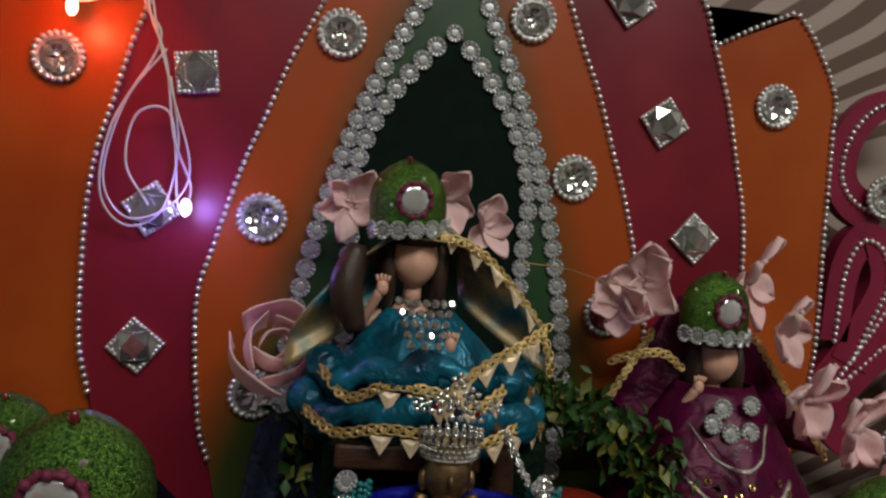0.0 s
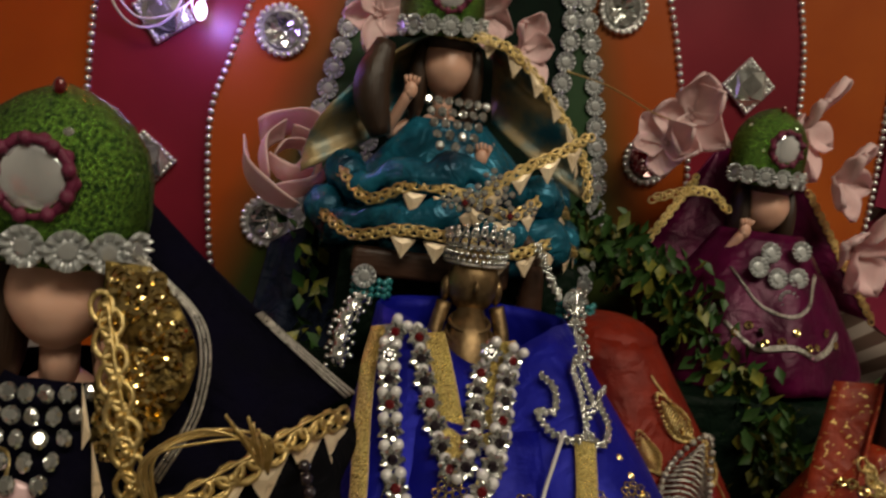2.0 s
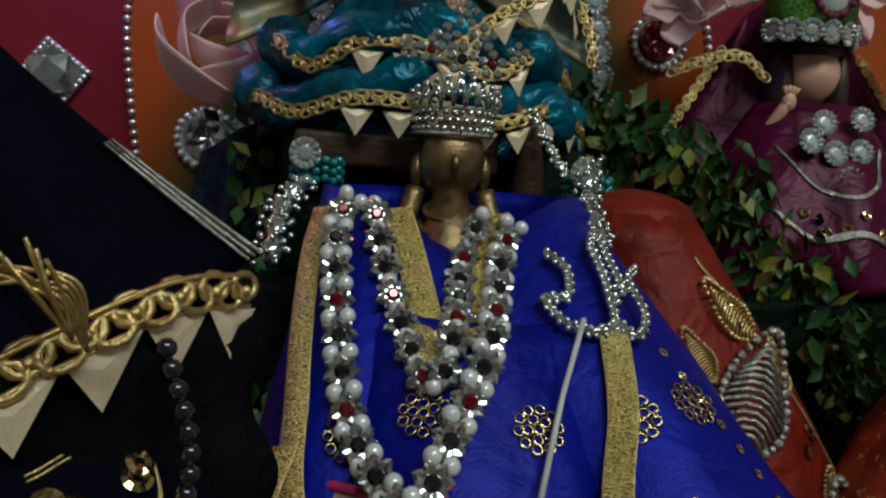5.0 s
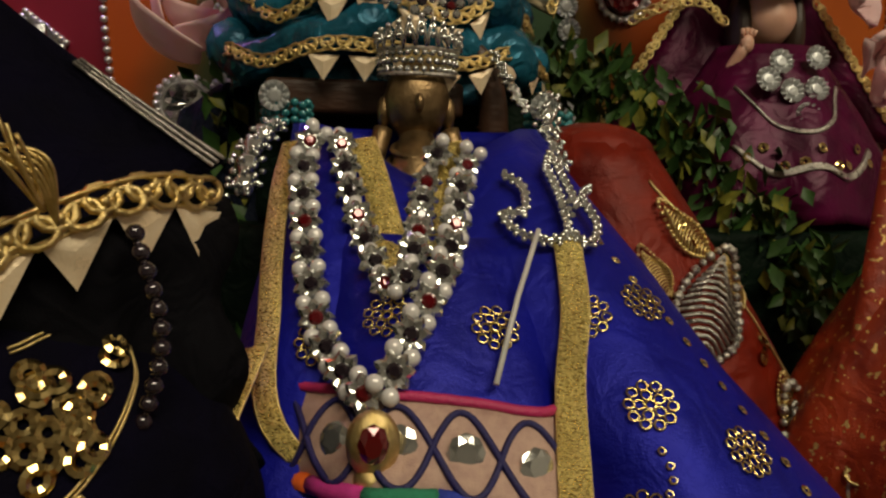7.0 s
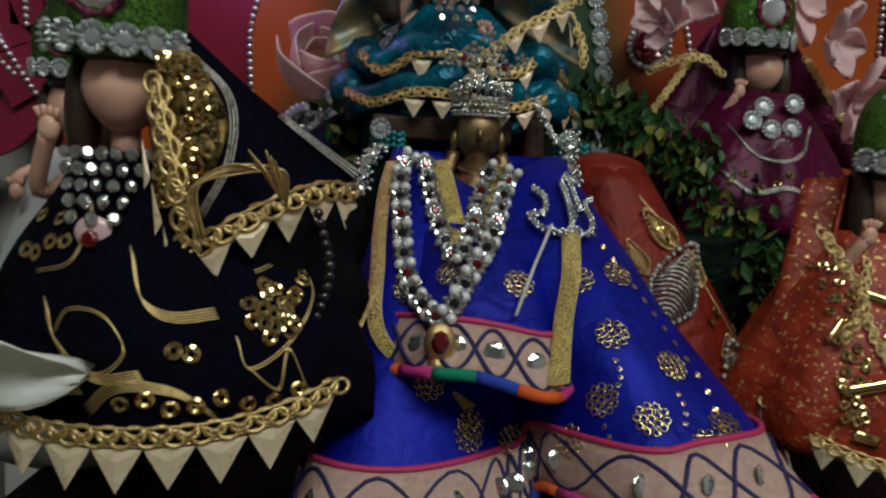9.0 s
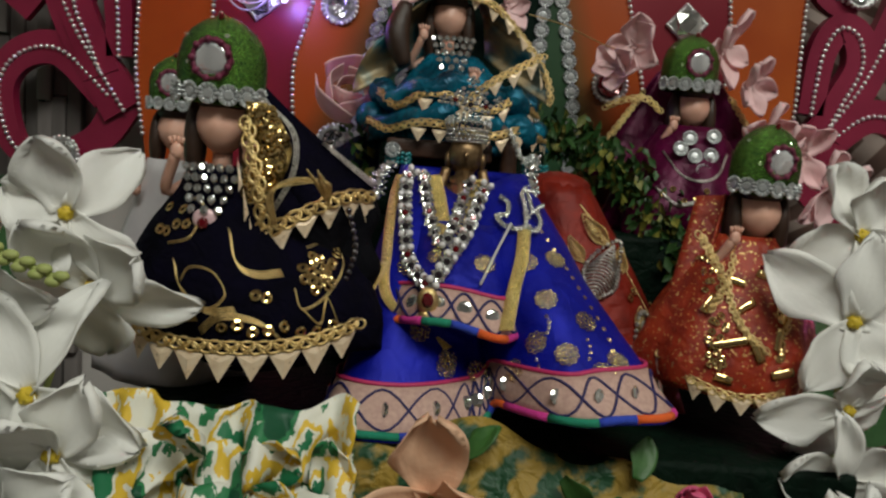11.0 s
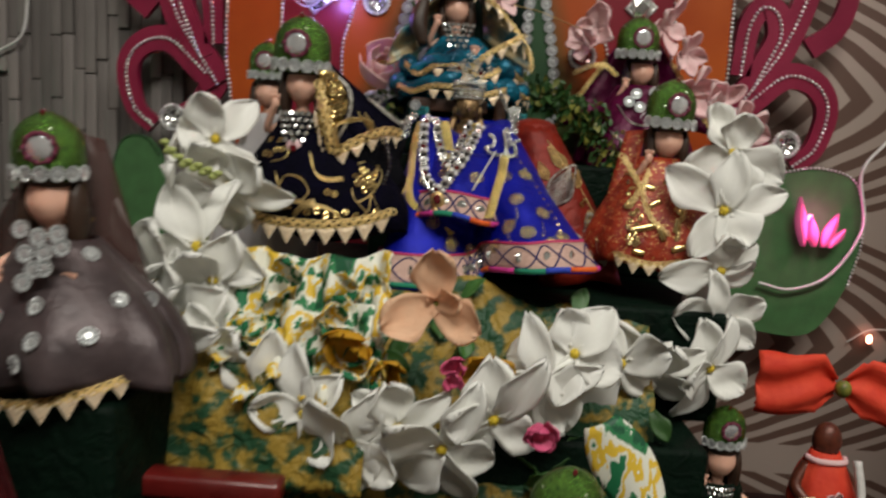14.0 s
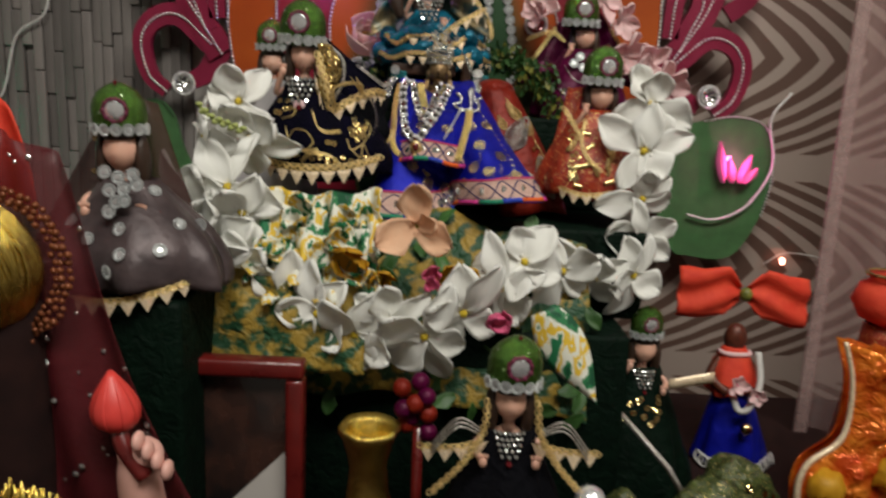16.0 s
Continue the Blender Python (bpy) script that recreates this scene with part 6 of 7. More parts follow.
R6 = Robe((0.204, 0.356, 0), (0.020, 0.015, 0), 0.432, (0.205, 0.350, 0), (0.048, 0.040, 0), 0.362, 7, 0.08, 0.2, 6)
d6 = dress((0.205, 0.355, 0.362), R6, MAGC, "magenta satin dress with silver thread scrolls")
cord_on(R6, [(0.182, 0.415), (0.190, 0.402), (0.202, 0.398), (0.214, 0.404), (0.222, 0.416)], d6, 0.0006, 2, material=ANTIQ)
cord_on(R6, [(0.176, 0.392), (0.188, 0.383), (0.202, 0.386), (0.216, 0.382), (0.230, 0.392)], d6, 0.0008, 3, material=ANTIQ)
sequins_on(R6, [(0.18 + 0.006 * k, 0.388 + 0.004 * math.sin(2 * k)) for k in range(9)], d6, 0.8)
v6 = thing("magenta_veil", (0.2, 0.37, 0.40), "magenta satin veil spread behind the doll with silver edge", "veil")
def f_v6(u, v):
    return Vector((0.204 + (u - 0.5) * (0.040 + 0.105 * v), 0.374 - 0.012 * v + 0.004 * math.sin(12 * u), 0.468 - 0.075 * v + 0.010 * math.sin(math.pi * u)))
bm = bmesh.new()
sheet(bm, f_v6, 24, 10, 0.001)
part("cloth", bm, MAGC, v6)
for s in (0.02, 0.98):
    lace("lace_trim", [f_v6(s, t) + Vector((0, -0.002, 0)) for t in (0.2, 0.5, 0.8, 1.0)], v6, 0.003)
lace("lace_trim", [(0.146, 0.352, 0.441), (0.158, 0.346, 0.446), (0.170, 0.344, 0.447), (0.180, 0.345, 0.440)], v6, 0.003)

# ---- doll in grey satin on the side step ----
doll((-0.1475, 0.0640, 0.3310), 1.08, "plain vinyl doll with long brown hair in grey satin", low=0.07, raised=False)
crown((-0.1480, 0.0630, 0.3445), 0.98, "green glitter crown with a round mirror on the grey doll", 12, 3, -2)
R7 = Robe((-0.146, 0.070, 0), (0.018, 0.014, 0), 0.312, (-0.134, 0.066, 0), (0.054, 0.042, 0), 0.244, 7, 0.10, 0.34, 5)
d7 = dress((-0.14, 0.07, 0.24), R7, GREY, "grey brown satin dress pinned with clear rhinestone flowers")
for x, z in ((-0.174, 0.286), (-0.158, 0.277), (-0.138, 0.284), (-0.134, 0.270), (-0.143, 0.258), (-0.106, 0.286), (-0.125, 0.306), (-0.112, 0.272), (-0.096, 0.283)):
    again("rosette", M_ROS, Matrix.Translation(-d7.location) @ R7.facing(x, z, 0.0014) @ Matrix.Scale(0.0090, 4), d7)
hl = [(-0.182, 0.044, 0.243), (-0.160, 0.026, 0.239), (-0.135, 0.022, 0.240), (-0.110, 0.028, 0.246), (-0.092, 0.044, 0.252)]
lace("lace_trim", hl, d7, 0.0030)
points_row(hl, d7, 0.010, 0.012)
nk = thing("necklace", (-0.146, 0.05, 0.305), "necklace of clustered rhinestone flowers on grey satin", "necklace", "necklaces of the dolls")
for x, z in ((-0.155, 0.317), (-0.146, 0.314), (-0.137, 0.316), (-0.142, 0.307), (-0.151, 0.306), (-0.134, 0.310), (-0.146, 0.299), (-0.150, 0.293), (-0.141, 0.300)):
    again("rosette", M_ROS, Matrix.Translation(Vector((x + 0.006, 0.040 - (0.317 - z) * 0.30, z + 0.002)) - nk.location) @ out(0, 0, 0, 0, -15) @ Matrix.Scale(0.0090, 4), nk)
v7 = thing("brown_veil", (-0.16, 0.09, 0.24), "dark brown net veil with small spangles behind the grey doll", "veil")
def f_v7(u, v):
    return Vector((-0.148 + (u - 0.5) * (0.030 + 0.105 * v) - 0.016 * v, 0.085 + 0.004 * math.sin(14 * u), 0.362 - 0.115 * v + 0.004 * math.sin(math.pi * u)))
bm = bmesh.new()
sheet(bm, f_v7, 20, 10, 0.0008)
part("cloth", bm, NETBRN, v7)
for k in range(14):
    again("spangle", M_SEQ, Matrix.Translation(f_v7(random.random(), random.random()) + Vector((0, -0.0015, 0)) - v7.location) @ out(0, 0, 0) @ Matrix.Scale(0.8, 4), v7)

# ---- dolls in the front row ----
doll((0.1150, 0.0280, 0.1830), 1.0, "plain vinyl doll with dark hair in black velvet, front row", low=0.10, raised=False)
crown((0.1160, 0.0270, 0.1965), 1.02, "green glitter crown with a round mirror on the black doll", 8, 3, 3)
bib((0.1150, 0.0285, 0.1640), 0.9, "clear rhinestone bib necklace on black velvet")
R8 = Robe((0.115, 0.034, 0), (0.018, 0.014, 0), 0.164, (0.115, 0.034, 0), (0.060, 0.045, 0), 0.034, 6, 0.07, 0.1, 5)
d8 = dress((0.115, 0.035, 0.03), R8, BLACK, "black velvet dress with pale gold lace wings")
for s in (1, -1):
    line = [(0.115 + s * 0.020, 0.016, 0.158), (0.115 + s * 0.036, 0.012, 0.156), (0.115 + s * 0.058, 0.016, 0.154)]
    lace("lace_trim", line, d8, 0.0032)
    points_row(line, d8, 0.010, 0.011)
    bm = bmesh.new()
    for k in range(3):
        tube(bm, spline([(0.115 + s * 0.018, 0.014, 0.168 - 0.002 * k), (0.115 + s * 0.034, 0.012, 0.176 - 0.003 * k), (0.115 + s * 0.050, 0.012, 0.158 - 0.003 * k)], 8), 0.0007, 5)
    part("edge_cord", bm, ANTIQ, d8, "silver cord")
    line = [(0.115 + s * 0.016, 0.012, 0.188), (0.115 + s * 0.018, 0.008, 0.170), (0.115 + s * 0.030, 0.004, 0.150), (0.115 + s * 0.050, 0.004, 0.128)]
    lace("lace_trim", line, d8, 0.0032)
doll((0.2470, 0.1880, 0.1690), 0.92, "plain vinyl doll in bottle green velvet beside the lower step", low=0.12)
crown((0.2470, 0.1870, 0.1830), 0.82, "small green glitter crown with a round mirror", 6, 3)
bib((0.2470, 0.1890, 0.1510), 0.85, "small rhinestone bib necklace on green velvet")
R10 = Robe((0.247, 0.194, 0), (0.016, 0.013, 0), 0.154, (0.250, 0.190, 0), (0.050, 0.042, 0), 0.036, 6, 0.08, 0.1, 2)
d10 = dress((0.25, 0.19, 0.03), R10, DKGC, "bottle green velvet dress edged with gold sequins")
sequins_on(R10, [(0.24 + 0.02 * math.cos(k * 2.3), 0.118 + 0.016 * math.sin(k * 3.1)) for k in range(20)], d10, 1.2)
line = [(0.268, 0.165, 0.150), (0.284, 0.158, 0.154), (0.298, 0.160, 0.152)]
bm = bmesh.new()
sheet(bm, lambda u, v: Vector((0.262 + 0.036 * u, 0.160 - 0.004 * u, 0.143 + 0.010 * u + 0.009 * v)), 6, 2, 0.001)
part("sash", bm, FOIL, d10, "pale gold sash")
bm = bmesh.new()
tube(bm, [Vector((0.214, 0.15, 0.132)), Vector((0.256, 0.12, 0.092)), Vector((0.276, 0.11, 0.060))], 0.0026, 8)
part("braid", bm, ANTIQ, d10, "silver braid")

# ---- small idol with a red bow ----
bm = bmesh.new()
ball(bm, (0.360, 0.268, 0.158), (0.011, 0.010, 0.015), 16, 12)
tube(bm, [Vector((0.360, 0.27, 0.147)), Vector((0.360, 0.27, 0.09)), Vector((0.36, 0.27, 0.032))], 0.014, 12, lambda t: 0.6 + 0.9 * t)
for k in (1, -1):
    tube(bm, spline([(0.36 + k * 0.012, 0.268, 0.138), (0.36 + k * 0.022, 0.262, 0.120), (0.36 + k * 0.010, 0.246, 0.108)], 6), 0.005, 8)
tagged(part("idol", bm, mat("dark_terracotta", (0.16, 0.04, 0.02), (0.07, 0.02, 0.012), 200, 0.4, 0.2)), "small dark red idol in a blue skirt under a red bow", "statue")
R11 = Robe((0.362, 0.268, 0), (0.014, 0.012, 0), 0.112, (0.366, 0.262, 0), (0.034, 0.028, 0), 0.032, 6, 0.08, 0.1, 3)
d11 = dress((0.365, 0.265, 0.03), R11, BLUE, "blue skirt with crochet edge on the small idol")
bm = bmesh.new()
for k in range(14):
    a = radians(-170 + 160 * k / 13)
    ring(bm, Matrix.Translation(R11.p(a, 0.96, 0.004)) @ pose(0, 0, 0, 80, 0, math.degrees(a) + 90), 0.0055, 0.0011, 12, 5)
part("crochet_edge", bm, WIRE, d11, "white crochet loops")
R11T = Robe((0.360, 0.268, 0), (0.010, 0.009, 0), 0.150, (0.362, 0.266, 0), (0.024, 0.020, 0), 0.104, 5, 0.08, 0.25, 6)
shirt = dress((0.36, 0.268, 0.10), R11T, REDF, "scarlet chiffon shirt with a pale collar on the small idol", "idol_shirt")
bm = bmesh.new()
tube(bm, [R11T.p(radians(a), 0.12, 0.002) for a in range(-180, 1, 12)], 0.0024, 6)
part("collar", bm, PINKP, shirt, "pale pink collar")
bm = bmesh.new()
ball(bm, (0.366, 0.232, 0.078), (0.006, 0.005, 0.006), 12, 8)
tagged(part("gold_bell", bm, SEQ), "small round gold bell on the blue skirt", "bell")
bow = thing("red_bow", (0.358, 0.258, 0.205), "broad scarlet chiffon bow above the small idol", "bow")
for s in (1, -1):
    for lay in (0, 1):
        bm = bmesh.new()
        sheet(bm, lambda u, v: Vector((0.358 + s * (0.003 + 0.060 * u), 0.258 - 0.008 * math.sin(math.pi * u) * (1 - 2 * lay) + 0.003 * math.sin(11 * v + 3 * u), 0.206 + (v - 0.5) * (0.014 + 0.034 * min(1.0, 4 * u)) * (1 - 0.12 * lay) - s * 0.004 * u - 0.004 * u * u + 0.002 * math.sin(6 * u + 2 * lay))), 16, 12, 0.0006)
        part("loop", bm, REDF, bow)
bm = bmesh.new()
ball(bm, (0.358, 0.252, 0.206), (0.006, 0.006, 0.007), 12, 8)
part("knot", bm, OLIVE, bow, "green knot")
for x, z, s in ((0.352, 0.122, 1.0), (0.372, 0.112, 0.9)):
    loose_flower("pink_flower", (x, 0.232, z), 0, 0, P_PINK, 5, 20, "pale pink silk flower on the small idol", 0.45 * s, int(z * 1000), heart=ROSE, group="pink flowers")
sc = thing("white_scarf", (0.36, 0.24, 0.1), "white looped scarf on the small idol", "scarf")
bm = bmesh.new()
tube(bm, spline([(0.376, 0.250, 0.150), (0.376, 0.238, 0.122), (0.366, 0.232, 0.100), (0.357, 0.234, 0.096), (0.352, 0.238, 0.108)], 8), 0.0032, 8)
part("roll", bm, WIRE, sc)

# orange tray with foil at the corner
tray = thing("offering_bag", (0.42, 0.12, 0.03), "crumpled orange foil offering bag with a tall pointed corner", "bag")
SEAM = spline([(0.374, 0.108, 0.208), (0.382, 0.106, 0.180), (0.383, 0.104, 0.150), (0.376, 0.101, 0.130), (0.352, 0.098, 0.110), (0.350, 0.098, 0.078), (0.366, 0.100, 0.034)], 8)
def f_bag(u, v, back=0.0):
    k = v * (len(SEAM) - 1)
    i = min(len(SEAM) - 2, int(k))
    left = SEAM[i].lerp(SEAM[i + 1], k - i)
    right = Vector((0.510, 0.125, 0.170 - 0.138 * v))
    p = left.lerp(right, u)
    bump_ = noise.noise((p.x * 45, p.z * 45, back)) + 0.6 * noise.noise((p.x * 110, p.z * 110, back + 3))
    return p + Vector((0, back - 0.020 * math.sin(math.pi * u) * (1 if back == 0 else -1) + 0.008 * bump_ * min(1.0, 5 * u), 0.006 * bump_ * u))
for back in (0.0, 0.012):
    bm = bmesh.new()
    sheet(bm, lambda u, v: f_bag(u, v, back), 50, 50, 0.0006)
    part("side", bm, ORFOIL, tray)
bm = bmesh.new()
tube(bm, [p + Vector((0, -0.0012, 0)) for p in SEAM], 0.0024, 8, lambda t: 0.7 + 0.4 * t)
part("seam", bm, FOIL, tray, "pale pressed seam")
for x, z, q in ((0.368, 0.096, 0.014), (0.392, 0.082, 0.012), (0.418, 0.108, 0.015), (0.425, 0.150, 0.012), (0.440, 0.074, 0.014)):
    bm = bmesh.new()
    bmesh.ops.create_icosphere(bm, subdivisions=3, radius=q, matrix=Matrix.Translation((x, 0.094, z)))
    for v in bm.verts:
        v.co += Vector((0.004, 0.003, 0.004)) * noise.noise(v.co * 150)
    part("sweet", bm, YELP if q > 0.013 else ORFOIL, tray, "wrapped amber sweet")
R12 = Robe((0.446, 0.172, 0), (0.018, 0.016, 0), 0.205, (0.452, 0.174, 0), (0.036, 0.034, 0), 0.034, 8, 0.09, 0.15, 3)
rl = dress((0.42, 0.17, 0.03), R12, ORC, "orange red brocade bundle behind the foil bag", "brocade_bundle")
lace("lace_trim", [tuple(R12.p(radians(a), 0.25, 0.003)) for a in (-170, -130, -90, -50, -10)], rl, 0.004)
lace("lace_trim", [tuple(R12.p(radians(a), 0.6, 0.003)) for a in (-170, -130, -90, -50, -10)], rl, 0.004)
pot = thing("red_pot", (0.446, 0.172, 0.204), "round red lacquered pot with a gold rim", "pot")
bm = bmesh.new()
prof = [(0.010, 0.204), (0.024, 0.210), (0.031, 0.224), (0.026, 0.238), (0.018, 0.243), (0.022, 0.248)]
rows = [[bm.verts.new((0.446 + q * math.cos(a), 0.172 + q * math.sin(a), z)) for a in (2 * math.pi * k / 28 for k in range(28))] for q, z in prof]
for a, b in zip(rows, rows[1:]):
    for k in range(28):
        bm.faces.new((a[k], a[(k + 1) % 28], b[(k + 1) % 28], b[k]))
bm.faces.new(rows[0][::-1])
bm.faces.new(rows[-1])
part("body", bm, REDF, pot)
bm = bmesh.new()
ring(bm, pose(0.446, 0.172, 0.248), 0.022, 0.0016, 28, 6)
part("rim", bm, SEQ, pot, "gold rim")

# ---- printed cloth and leaves under the garland ----
run = thing("printed_cloth", (0.05, 0.12, 0.03), "draped silk cloth printed with yellow, green and white dabs", "cloth")
def f_run(u, v):
    x = -0.112 + 0.300 * u
    y = 0.188 - 0.062 * v
    z = 0.282 - 0.095 * v - 0.045 * max(0.0, v - 0.6) / 0.4
    return Vector((x, y + 0.008 * noise.noise((x * 28, v * 4, 1)), z + 0.012 * noise.noise((x * 22, v * 5, 4)) - 0.030 * max(0, u - 0.45) - 0.02 * max(0, 0.25 - u)))
bm = bmesh.new()
sheet(bm, f_run, 70, 26, 0.0012)
part("cloth", bm, RUNNER, run)
bm = bmesh.new()
sheet(bm, lambda u, v: Vector((-0.138 + 0.150 * u, 0.104 - 0.012 * v + 0.005 * noise.noise((u * 9, v * 3, 2)), 0.246 - 0.066 * v - 0.010 * u + 0.006 * noise.noise((u * 7, v * 4, 7)))), 40, 14, 0.0010)
part("hanging_end", bm, RUNNER, run, "darker hanging end of the printed cloth")
fr = thing("printed_frill", (-0.03, 0.12, 0.27), "crumpled silk frill printed with white, yellow and green dabs", "frill")
rnd = random.Random(5)
P_PRT = petal_mesh("torn_end", 0.026, 0.0120, 0.008, -0.006, PRINT, 0.0050)
for k in range(5):
    def f(u, v, k=k):
        x = -0.080 + 0.098 * u
        z = 0.300 - 0.013 * k - 0.026 * v
        ruf = 0.010 * math.sin(16 * u + 1.7 * k) + 0.006 * math.sin(37 * u + k) + 0.010 * noise.noise((x * 70, k * 3.1, v * 2))
        edge = 0.003 * abs(math.sin(60 * u + 2 * k)) * v
        return Vector((x + 0.004 * noise.noise((x * 50, v * 3, k)), 0.142 - 0.0065 * k - 0.012 * v + ruf * (0.35 + 0.65 * v), z + edge + 0.010 * noise.noise((x * 40 + 5 * k, 1, v))))
    bm = bmesh.new()
    sheet(bm, f, 60, 7, 0.0006)
    part("ruffle", bm, PRINT, fr)
for k in range(12):
    x, z = rnd.uniform(-0.076, 0.010), rnd.uniform(0.246, 0.300)
    again("torn_end", P_PRT, Matrix.Translation(Vector((x, 0.112 + (z - 0.25) * 0.45, z)) - fr.location) @ out(0, 0, 0, rnd.uniform(-35, 35), rnd.uniform(-40, 20), rnd.uniform(0, 360)) @ Matrix.Scale(0.8, 4), fr)
lf = thing("printed_leaf", (0.155, 0.075, 0.22), "large pointed leaf of silk printed green, yellow and white", "leaf")
bm = bmesh.new()
def f_lf(u, v):
    c = Vector((0.140, 0.082, 0.230)).lerp(Vector((0.181, 0.072, 0.166)), v)
    w = 0.019 * math.sin(math.pi * (0.12 + 0.88 * v) ** 0.8)
    return c + Vector((0.75 * w * (2 * u - 1), -0.004 * math.sin(math.pi * u), 0.45 * w * (2 * u - 1)))
sheet(bm, f_lf, 10, 18, 0.0008)
part("blade", bm, PRINT, lf)
lv = thing("loose_leaves", (0.03, 0.12, 0.2), "small green silk leaves among the blossoms", "leaves", kind="stuff")
for k in range(60):
    u, v = rnd.random(), rnd.uniform(0.1, 1.0)
    p = f_run(u, v) + Vector((0, -0.008, 0.004))
    again("leaf", P_LEAF, Matrix.Translation(p - lv.location) @ out(0, 0, 0, rnd.uniform(-60, 60), rnd.uniform(-50, 50), rnd.uniform(0, 360)), lv)

# ---- front left: framed picture, statue hand with bud, veil, tinsel ----
pf = thing("picture_frame", (-0.085, 0.072, 0.03), "dark red lacquered picture frame leaning at the foot of the step", "picture frame")
for lo, hi in (((-0.165, 0.062, 0.176), (-0.027, 0.078, 0.189)), ((-0.040, 0.062, 0.03), (-0.027, 0.078, 0.1755)), ((-0.165, 0.062, 0.03), (-0.152, 0.078, 0.1755))):
    bm = bmesh.new()
    box(bm, lo, hi, 0.003)
    part("rail", bm, WOODR, pf)
bm = bmesh.new()
box(bm, (-0.152, 0.072, 0.03), (-0.040, 0.077, 0.176), 0.0005)
part("picture", bm, mat("faded_dark_print", (0.05, 0.022, 0.016), (0.012, 0.010, 0.010), 30, 0.25, bump=0.05, coat=0.6, sharp=0.12), pf, "dark faded print under glass")
bm = bmesh.new()
slab(bm, [(-0.082, 0.076), (-0.041, 0.076), (-0.041, 0.118)], 0.0705, 0.0715)
bmesh.ops.recalc_face_normals(bm, faces=bm.faces)
part("paper_corner", bm, PLASTER, pf, "pale paper corner", smooth=False)

SKINP = mat("painted_plaster_pink", (0.74, 0.42, 0.36), (0.66, 0.36, 0.30), 60, 0.45, bump=0.05)
bm = bmesh.new()
tube(bm, spline([(-0.098, -0.02, 0.060), (-0.100, -0.028, 0.110), (-0.102, -0.034, 0.150), (-0.100, -0.036, 0.168)], 6), 0.0145, 16, lambda t: 1.0 - 0.25 * t)
ball(bm, (-0.100, -0.036, 0.168), (0.013, 0.011, 0.010), 14, 10)
for k in range(4):
    ball(bm, (-0.0965 + 0.0052 * k, -0.0465, 0.1810 - 0.0055 * k), (0.0032, 0.0060, 0.0058), 10, 8)
tagged(part("statue", bm, SKINP), "pink painted plaster statue arm, closed round a bud stalk", "statue")
bud = thing("lotus_bud", (-0.112, -0.036, 0.185), "coral red plastic lotus bud on its stalk", "bud")
for k in range(5):
    bm = bmesh.new()
    a0 = k * 1.2566
    def f(u, v, a0=a0):
        a = a0 + (u - 0.5) * 1.9
        r = 0.0125 * math.sin(math.pi * (0.15 + 0.84 * v ** 0.75)) + 0.0006
        return Vector((-0.112 + r * math.cos(a) - 0.003 * v, -0.036 + r * math.sin(a), 0.183 + 0.034 * v))
    sheet(bm, f, 8, 10, 0.0008)
    part("petal", bm, mat("coral_plastic", (0.75, 0.06, 0.05), None, 80, 0.4, bump=0.05) if k == 0 else bpy.data.materials["coral_plastic"], bud)
bm = bmesh.new()
tube(bm, spline([(-0.112, -0.036, 0.186), (-0.106, -0.042, 0.174), (-0.094, -0.044, 0.158)], 6), 0.0050, 10)
part("stalk", bm, WOODR, bud, "dark red stalk")

nt_ = thing("net_veil", (-0.13, -0.03, 0.10), "dark red net veil sprinkled with silver spangles, hanging in front", "veil")
def f_nv(u, v):
    left, right = Vector((-0.215, -0.030, 0.36)).lerp(Vector((-0.20, -0.04, 0.06)), v), Vector((-0.150, -0.025, 0.335)).lerp(Vector((-0.066, -0.015, 0.10)), v)
    return left.lerp(right, u) + Vector((0.006 * math.sin(5 * v + 2), 0.006 * math.sin(15 * u + 2 * v), 0))
bm = bmesh.new()
sheet(bm, f_nv, 30, 20, 0.0004)
part("net", bm, NETRED, nt_)
for k in range(75):
    again("spangle", M_STONE, Matrix.Translation(f_nv(rnd.random(), rnd.random()) + Vector((0, -0.0012, 0)) - nt_.location) @ out(0, 0, 0) @ Matrix.Scale(rnd.uniform(0.0010, 0.0022), 4), nt_)
cu = thing("tinsel_cushion", (-0.18, -0.03, 0.03), "gold tinsel cushion with an amber beaded rim on a red base", "cushion")
bm = bmesh.new()
ball(bm, (-0.177, -0.045, 0.275), (0.029, 0.025, 0.035), 24, 18)
part("pad", bm, TINSEL, cu)
rnd = random.Random(31)
bm = bmesh.new()
for k in range(150):
    a, sp = rnd.uniform(-3.3, 0.3), rnd.uniform(0.1, 0.5)
    tube(bm, [Vector((-0.177 + 0.030 * math.sin(t) * math.cos(a + sp * (t - 1.5)), -0.045 + 0.026 * math.sin(t) * math.sin(a + sp * (t - 1.5)), 0.275 + 0.0365 * math.cos(t) + rnd.uniform(-0.0008, 0.0008))) for t in (0.15 + 2.8 * q / 10 for q in range(11))], 0.0009, 4)
tagged(part("tinsel", bm, TINSEL, cu, "gold tinsel strands"), kind="stuff")
bm = bmesh.new()
for r, n in ((0.041, 60), (0.0445, 64), (0.0375, 54)):
    for k in range(n):
        a = 2 * math.pi * k / n
        q = r + rnd.uniform(-0.0012, 0.0012)
        bead(bm, (-0.177 + q * math.cos(a), -0.040 + 0.1 * (r - 0.044) + rnd.uniform(-0.001, 0.001), 0.274 + q * math.sin(a)), rnd.uniform(0.0017, 0.0025))
tagged(part("beaded_rim", bm, BEADOR, cu, "amber bead rim"), kind="stuff")
bm = bmesh.new()
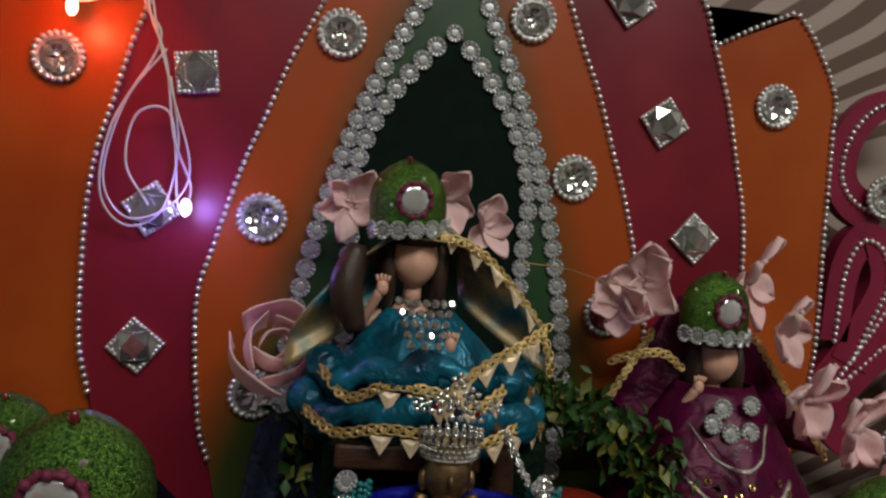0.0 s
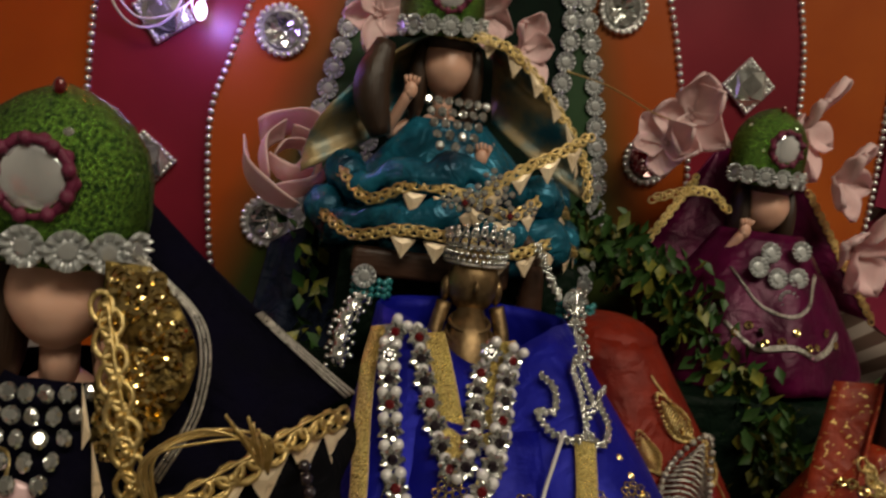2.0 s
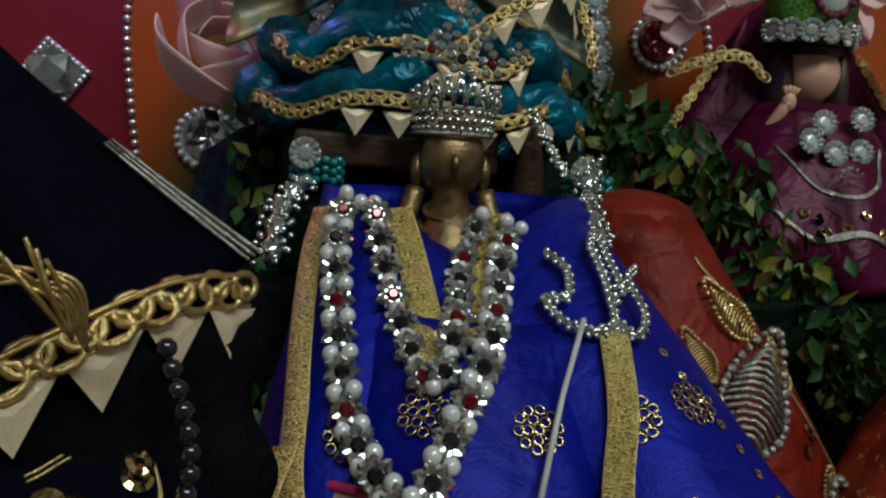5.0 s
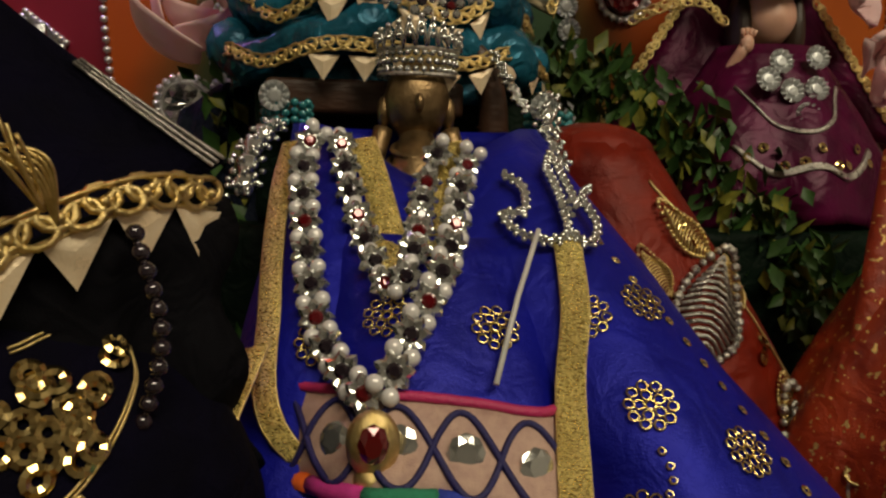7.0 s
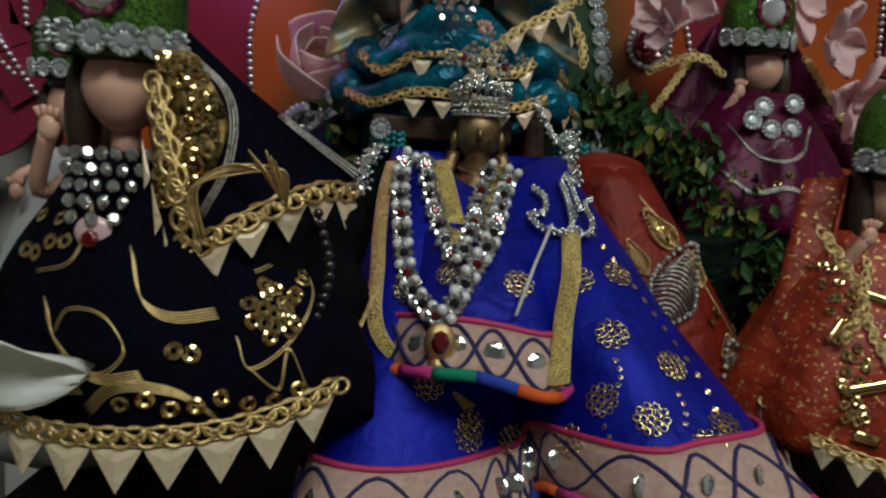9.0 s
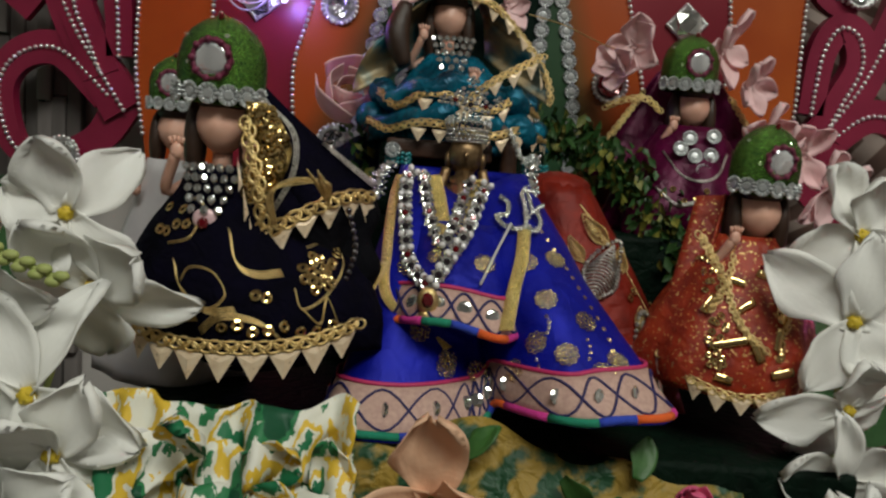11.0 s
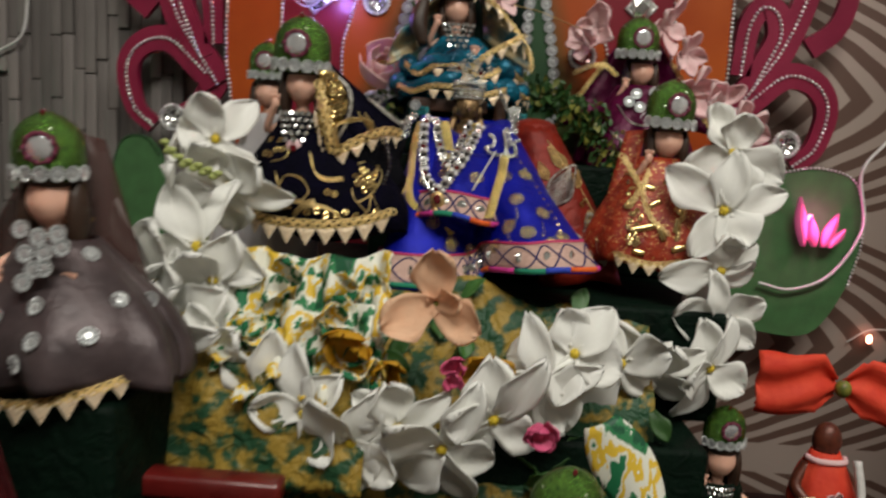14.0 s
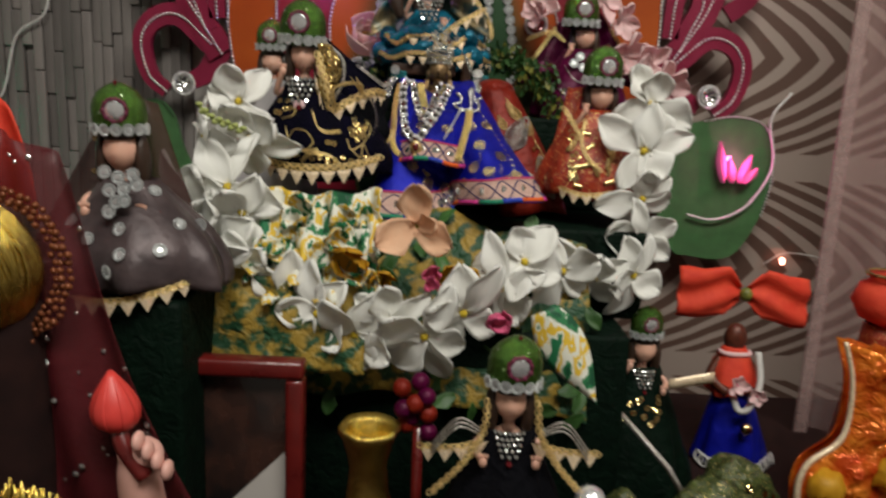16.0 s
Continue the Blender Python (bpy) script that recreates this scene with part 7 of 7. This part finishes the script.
tube(bm, spline([(-0.178, -0.02, 0.03), (-0.180, -0.02, 0.12), (-0.176, -0.035, 0.255)], 8), 0.024, 20)
part("base", bm, DARKW, cu, "dark cloth base")
rs = thing("red_drape", (-0.20, -0.02, 0.32), "red chiffon drape over the tinsel cushion", "drape")
bm = bmesh.new()
sheet(bm, lambda u, v: Vector((-0.240 + 0.075 * u - 0.012 * v * v, -0.012 + 0.008 * math.sin(9 * u), 0.322 + 0.065 * v - 0.030 * u * u)), 16, 12, 0.001)
part("cloth", bm, REDF, rs)
ft = thing("tinsel_fringe", (-0.15, -0.05, 0.03), "gold tinsel fringe at the foot of the statue arm", "fringe", kind="stuff")
bm = bmesh.new()
for k in range(130):
    x = -0.205 + 0.135 * rnd.random()
    top = 0.168 - 0.0 + 0.3 * (-0.13 - x if x < -0.13 else 0) - 0.25 * max(0, x + 0.13) + rnd.uniform(-0.006, 0.003)
    tube(bm, spline([(x, -0.055, top - 0.02), (x + rnd.uniform(-0.006, 0.006), -0.062, top - 0.06), (x + rnd.uniform(-0.01, 0.01), -0.066, 0.04)], 4), 0.0010, 4)
part("tinsel", bm, TINSEL, ft)
urn = thing("brass_vase", (0.022, 0.045, 0.03), "small gold foil vase with a wide rolled mouth", "vase")
bm = bmesh.new()
prof = [(0.012, 0.031), (0.019, 0.045), (0.021, 0.075), (0.015, 0.105), (0.013, 0.125), (0.018, 0.145), (0.021, 0.150), (0.020, 0.154), (0.016, 0.150), (0.011, 0.128)]
rows = [[bm.verts.new((0.022 + q * math.cos(a) * (1 + 0.05 * math.sin(6 * a + 40 * z)), 0.045 + q * math.sin(a), z)) for a in (2 * math.pi * k / 30 for k in range(30))] for q, z in prof]
for a, b in zip(rows, rows[1:]):
    for k in range(30):
        bm.faces.new((a[k], a[(k + 1) % 30], b[(k + 1) % 30], b[k]))
bm.faces.new(rows[0][::-1])
part("body", bm, TINSEL, urn)
ballo = thing("silver_ball", (0.166, 0.0, 0.03), "crackled silver ball on a gold stem", "ornament")
bm = bmesh.new()
bmesh.ops.create_icosphere(bm, subdivisions=3, radius=0.010, matrix=Matrix.Translation((0.166, 0.0, 0.130)))
part("ball", bm, MIRROR, ballo, smooth=False)
bm = bmesh.new()
tube(bm, [Vector((0.166, 0.0, 0.03)), Vector((0.166, 0.0, 0.121))], 0.0022, 8)
part("stem", bm, GOLD, ballo)
for hx, hy, hz, hr in ((0.205, 0.075, 0.035, 0.040), (0.285, 0.10, 0.035, 0.042), (0.33, 0.16, 0.035, 0.036), (0.065, 0.015, 0.035, 0.026)):
    hp = thing("foil_heap", (hx, hy, 0.03), "crumpled gold and green sequined cloth heap", "cloth heap", "cloth heaps")
    bm = bmesh.new()
    bmesh.ops.create_icosphere(bm, subdivisions=4, radius=hr)
    for v in bm.verts:
        v.co *= 1 + 0.30 * noise.noise(v.co * 55 + Vector((hx * 40, 0, 0))) + 0.10 * noise.noise(v.co * 160)
        v.co = Vector((hx + v.co.x, hy + v.co.y * 0.7, max(0.031, hz + v.co.z * 1.35)))
    part("cloth", bm, FOILG, hp)
    for k in range(9):
        a, e = rnd.uniform(-2.6, -0.5), rnd.uniform(0.2, 1.1)
        again("sequin", M_SEQ, Matrix.Translation(Vector((hr * 1.06 * math.cos(e) * math.cos(a), hr * 0.78 * math.cos(e) * math.sin(a), hz - 0.03 + hr * 1.4 * math.sin(e)))) @ out(0, 0, 0, math.degrees(a) + 90, -math.degrees(e) * 0.6) @ Matrix.Scale(1.3, 4), hp)
rb = thing("red_cluster", (0.058, 0.07, 0.10), "cluster of red and pink sequined balls", "ornament")
for k in range(9):
    bm = bmesh.new()
    ball(bm, (0.052 + 0.010 * math.cos(k * 2.2), 0.062 + 0.004 * math.sin(k), 0.142 + 0.0045 * k), 0.0068, 12, 8)
    part("ball", bm, REDC if k % 2 else MAGC, rb)
bm = bmesh.new()
tube(bm, [Vector((0.055, 0.064, 0.03)), Vector((0.055, 0.064, 0.145))], 0.004, 8)
part("stick", bm, WOODR, rb)

# pale net curtain at the right
cur = thing("net_curtain", (0.60, 0.33, 0.0), "pale translucent net curtain hanging beside the shrine", "curtain")
bm = bmesh.new()
sheet(bm, lambda u, v: Vector((0.475 + 0.30 * u, 0.34 + 0.012 * math.sin(26 * u), 0.03 + 0.75 * v)), 60, 4, 0.0006)
part("net", bm, NETPINK, cur)
bm = bmesh.new()
box(bm, (0.468, 0.335, 0.03), (0.482, 0.340, 0.78), 0.001)
part("hem", bm, net("pale_hem", (0.55, 0.38, 0.36), 0.45), cur, "doubled pale hem")

# ---- planks of the wall at the left ----
pk = tagged(new("plank_cladding"), "cladding of weathered grey wooden strips at different depths", "cladding", kind="structure")
pk.location = (-0.45, 0.44, 0.0)
rnd = random.Random(12)
STRIPS = []
for h in (0.06, 0.09, 0.13):
    bm = bmesh.new()
    box(bm, (-0.0052, -0.004, 0), (0.0052, 0.004, h), 0.0008)
    STRIPS.append((h, part("plank", bm, PLANK, pk, local=True)))
first = {h: True for h, _ in STRIPS}
for c in range(34):
    x, z = -0.235 - 0.0112 * c, 0.03 + rnd.uniform(-0.05, 0.0)
    while z < 0.66:
        h, src = STRIPS[rnd.randrange(3)]
        m = pose(x + 0.45, -rnd.uniform(-0.001, 0.006), z)
        if first[h]:
            first[h] = False
            src.matrix_basis = m
        else:
            again("plank", src, m, pk)
        z += h + 0.0012

th = thing("gold_thread", (0.11, 0.32, 0.48), "loose gold thread running off the veil", "thread")
bm = bmesh.new()
tube(bm, spline([(0.088, 0.322, 0.488), (0.112, 0.335, 0.486), (0.140, 0.352, 0.480), (0.160, 0.362, 0.478)], 8), 0.0004, 5)
part("strand", bm, GOLD, th)
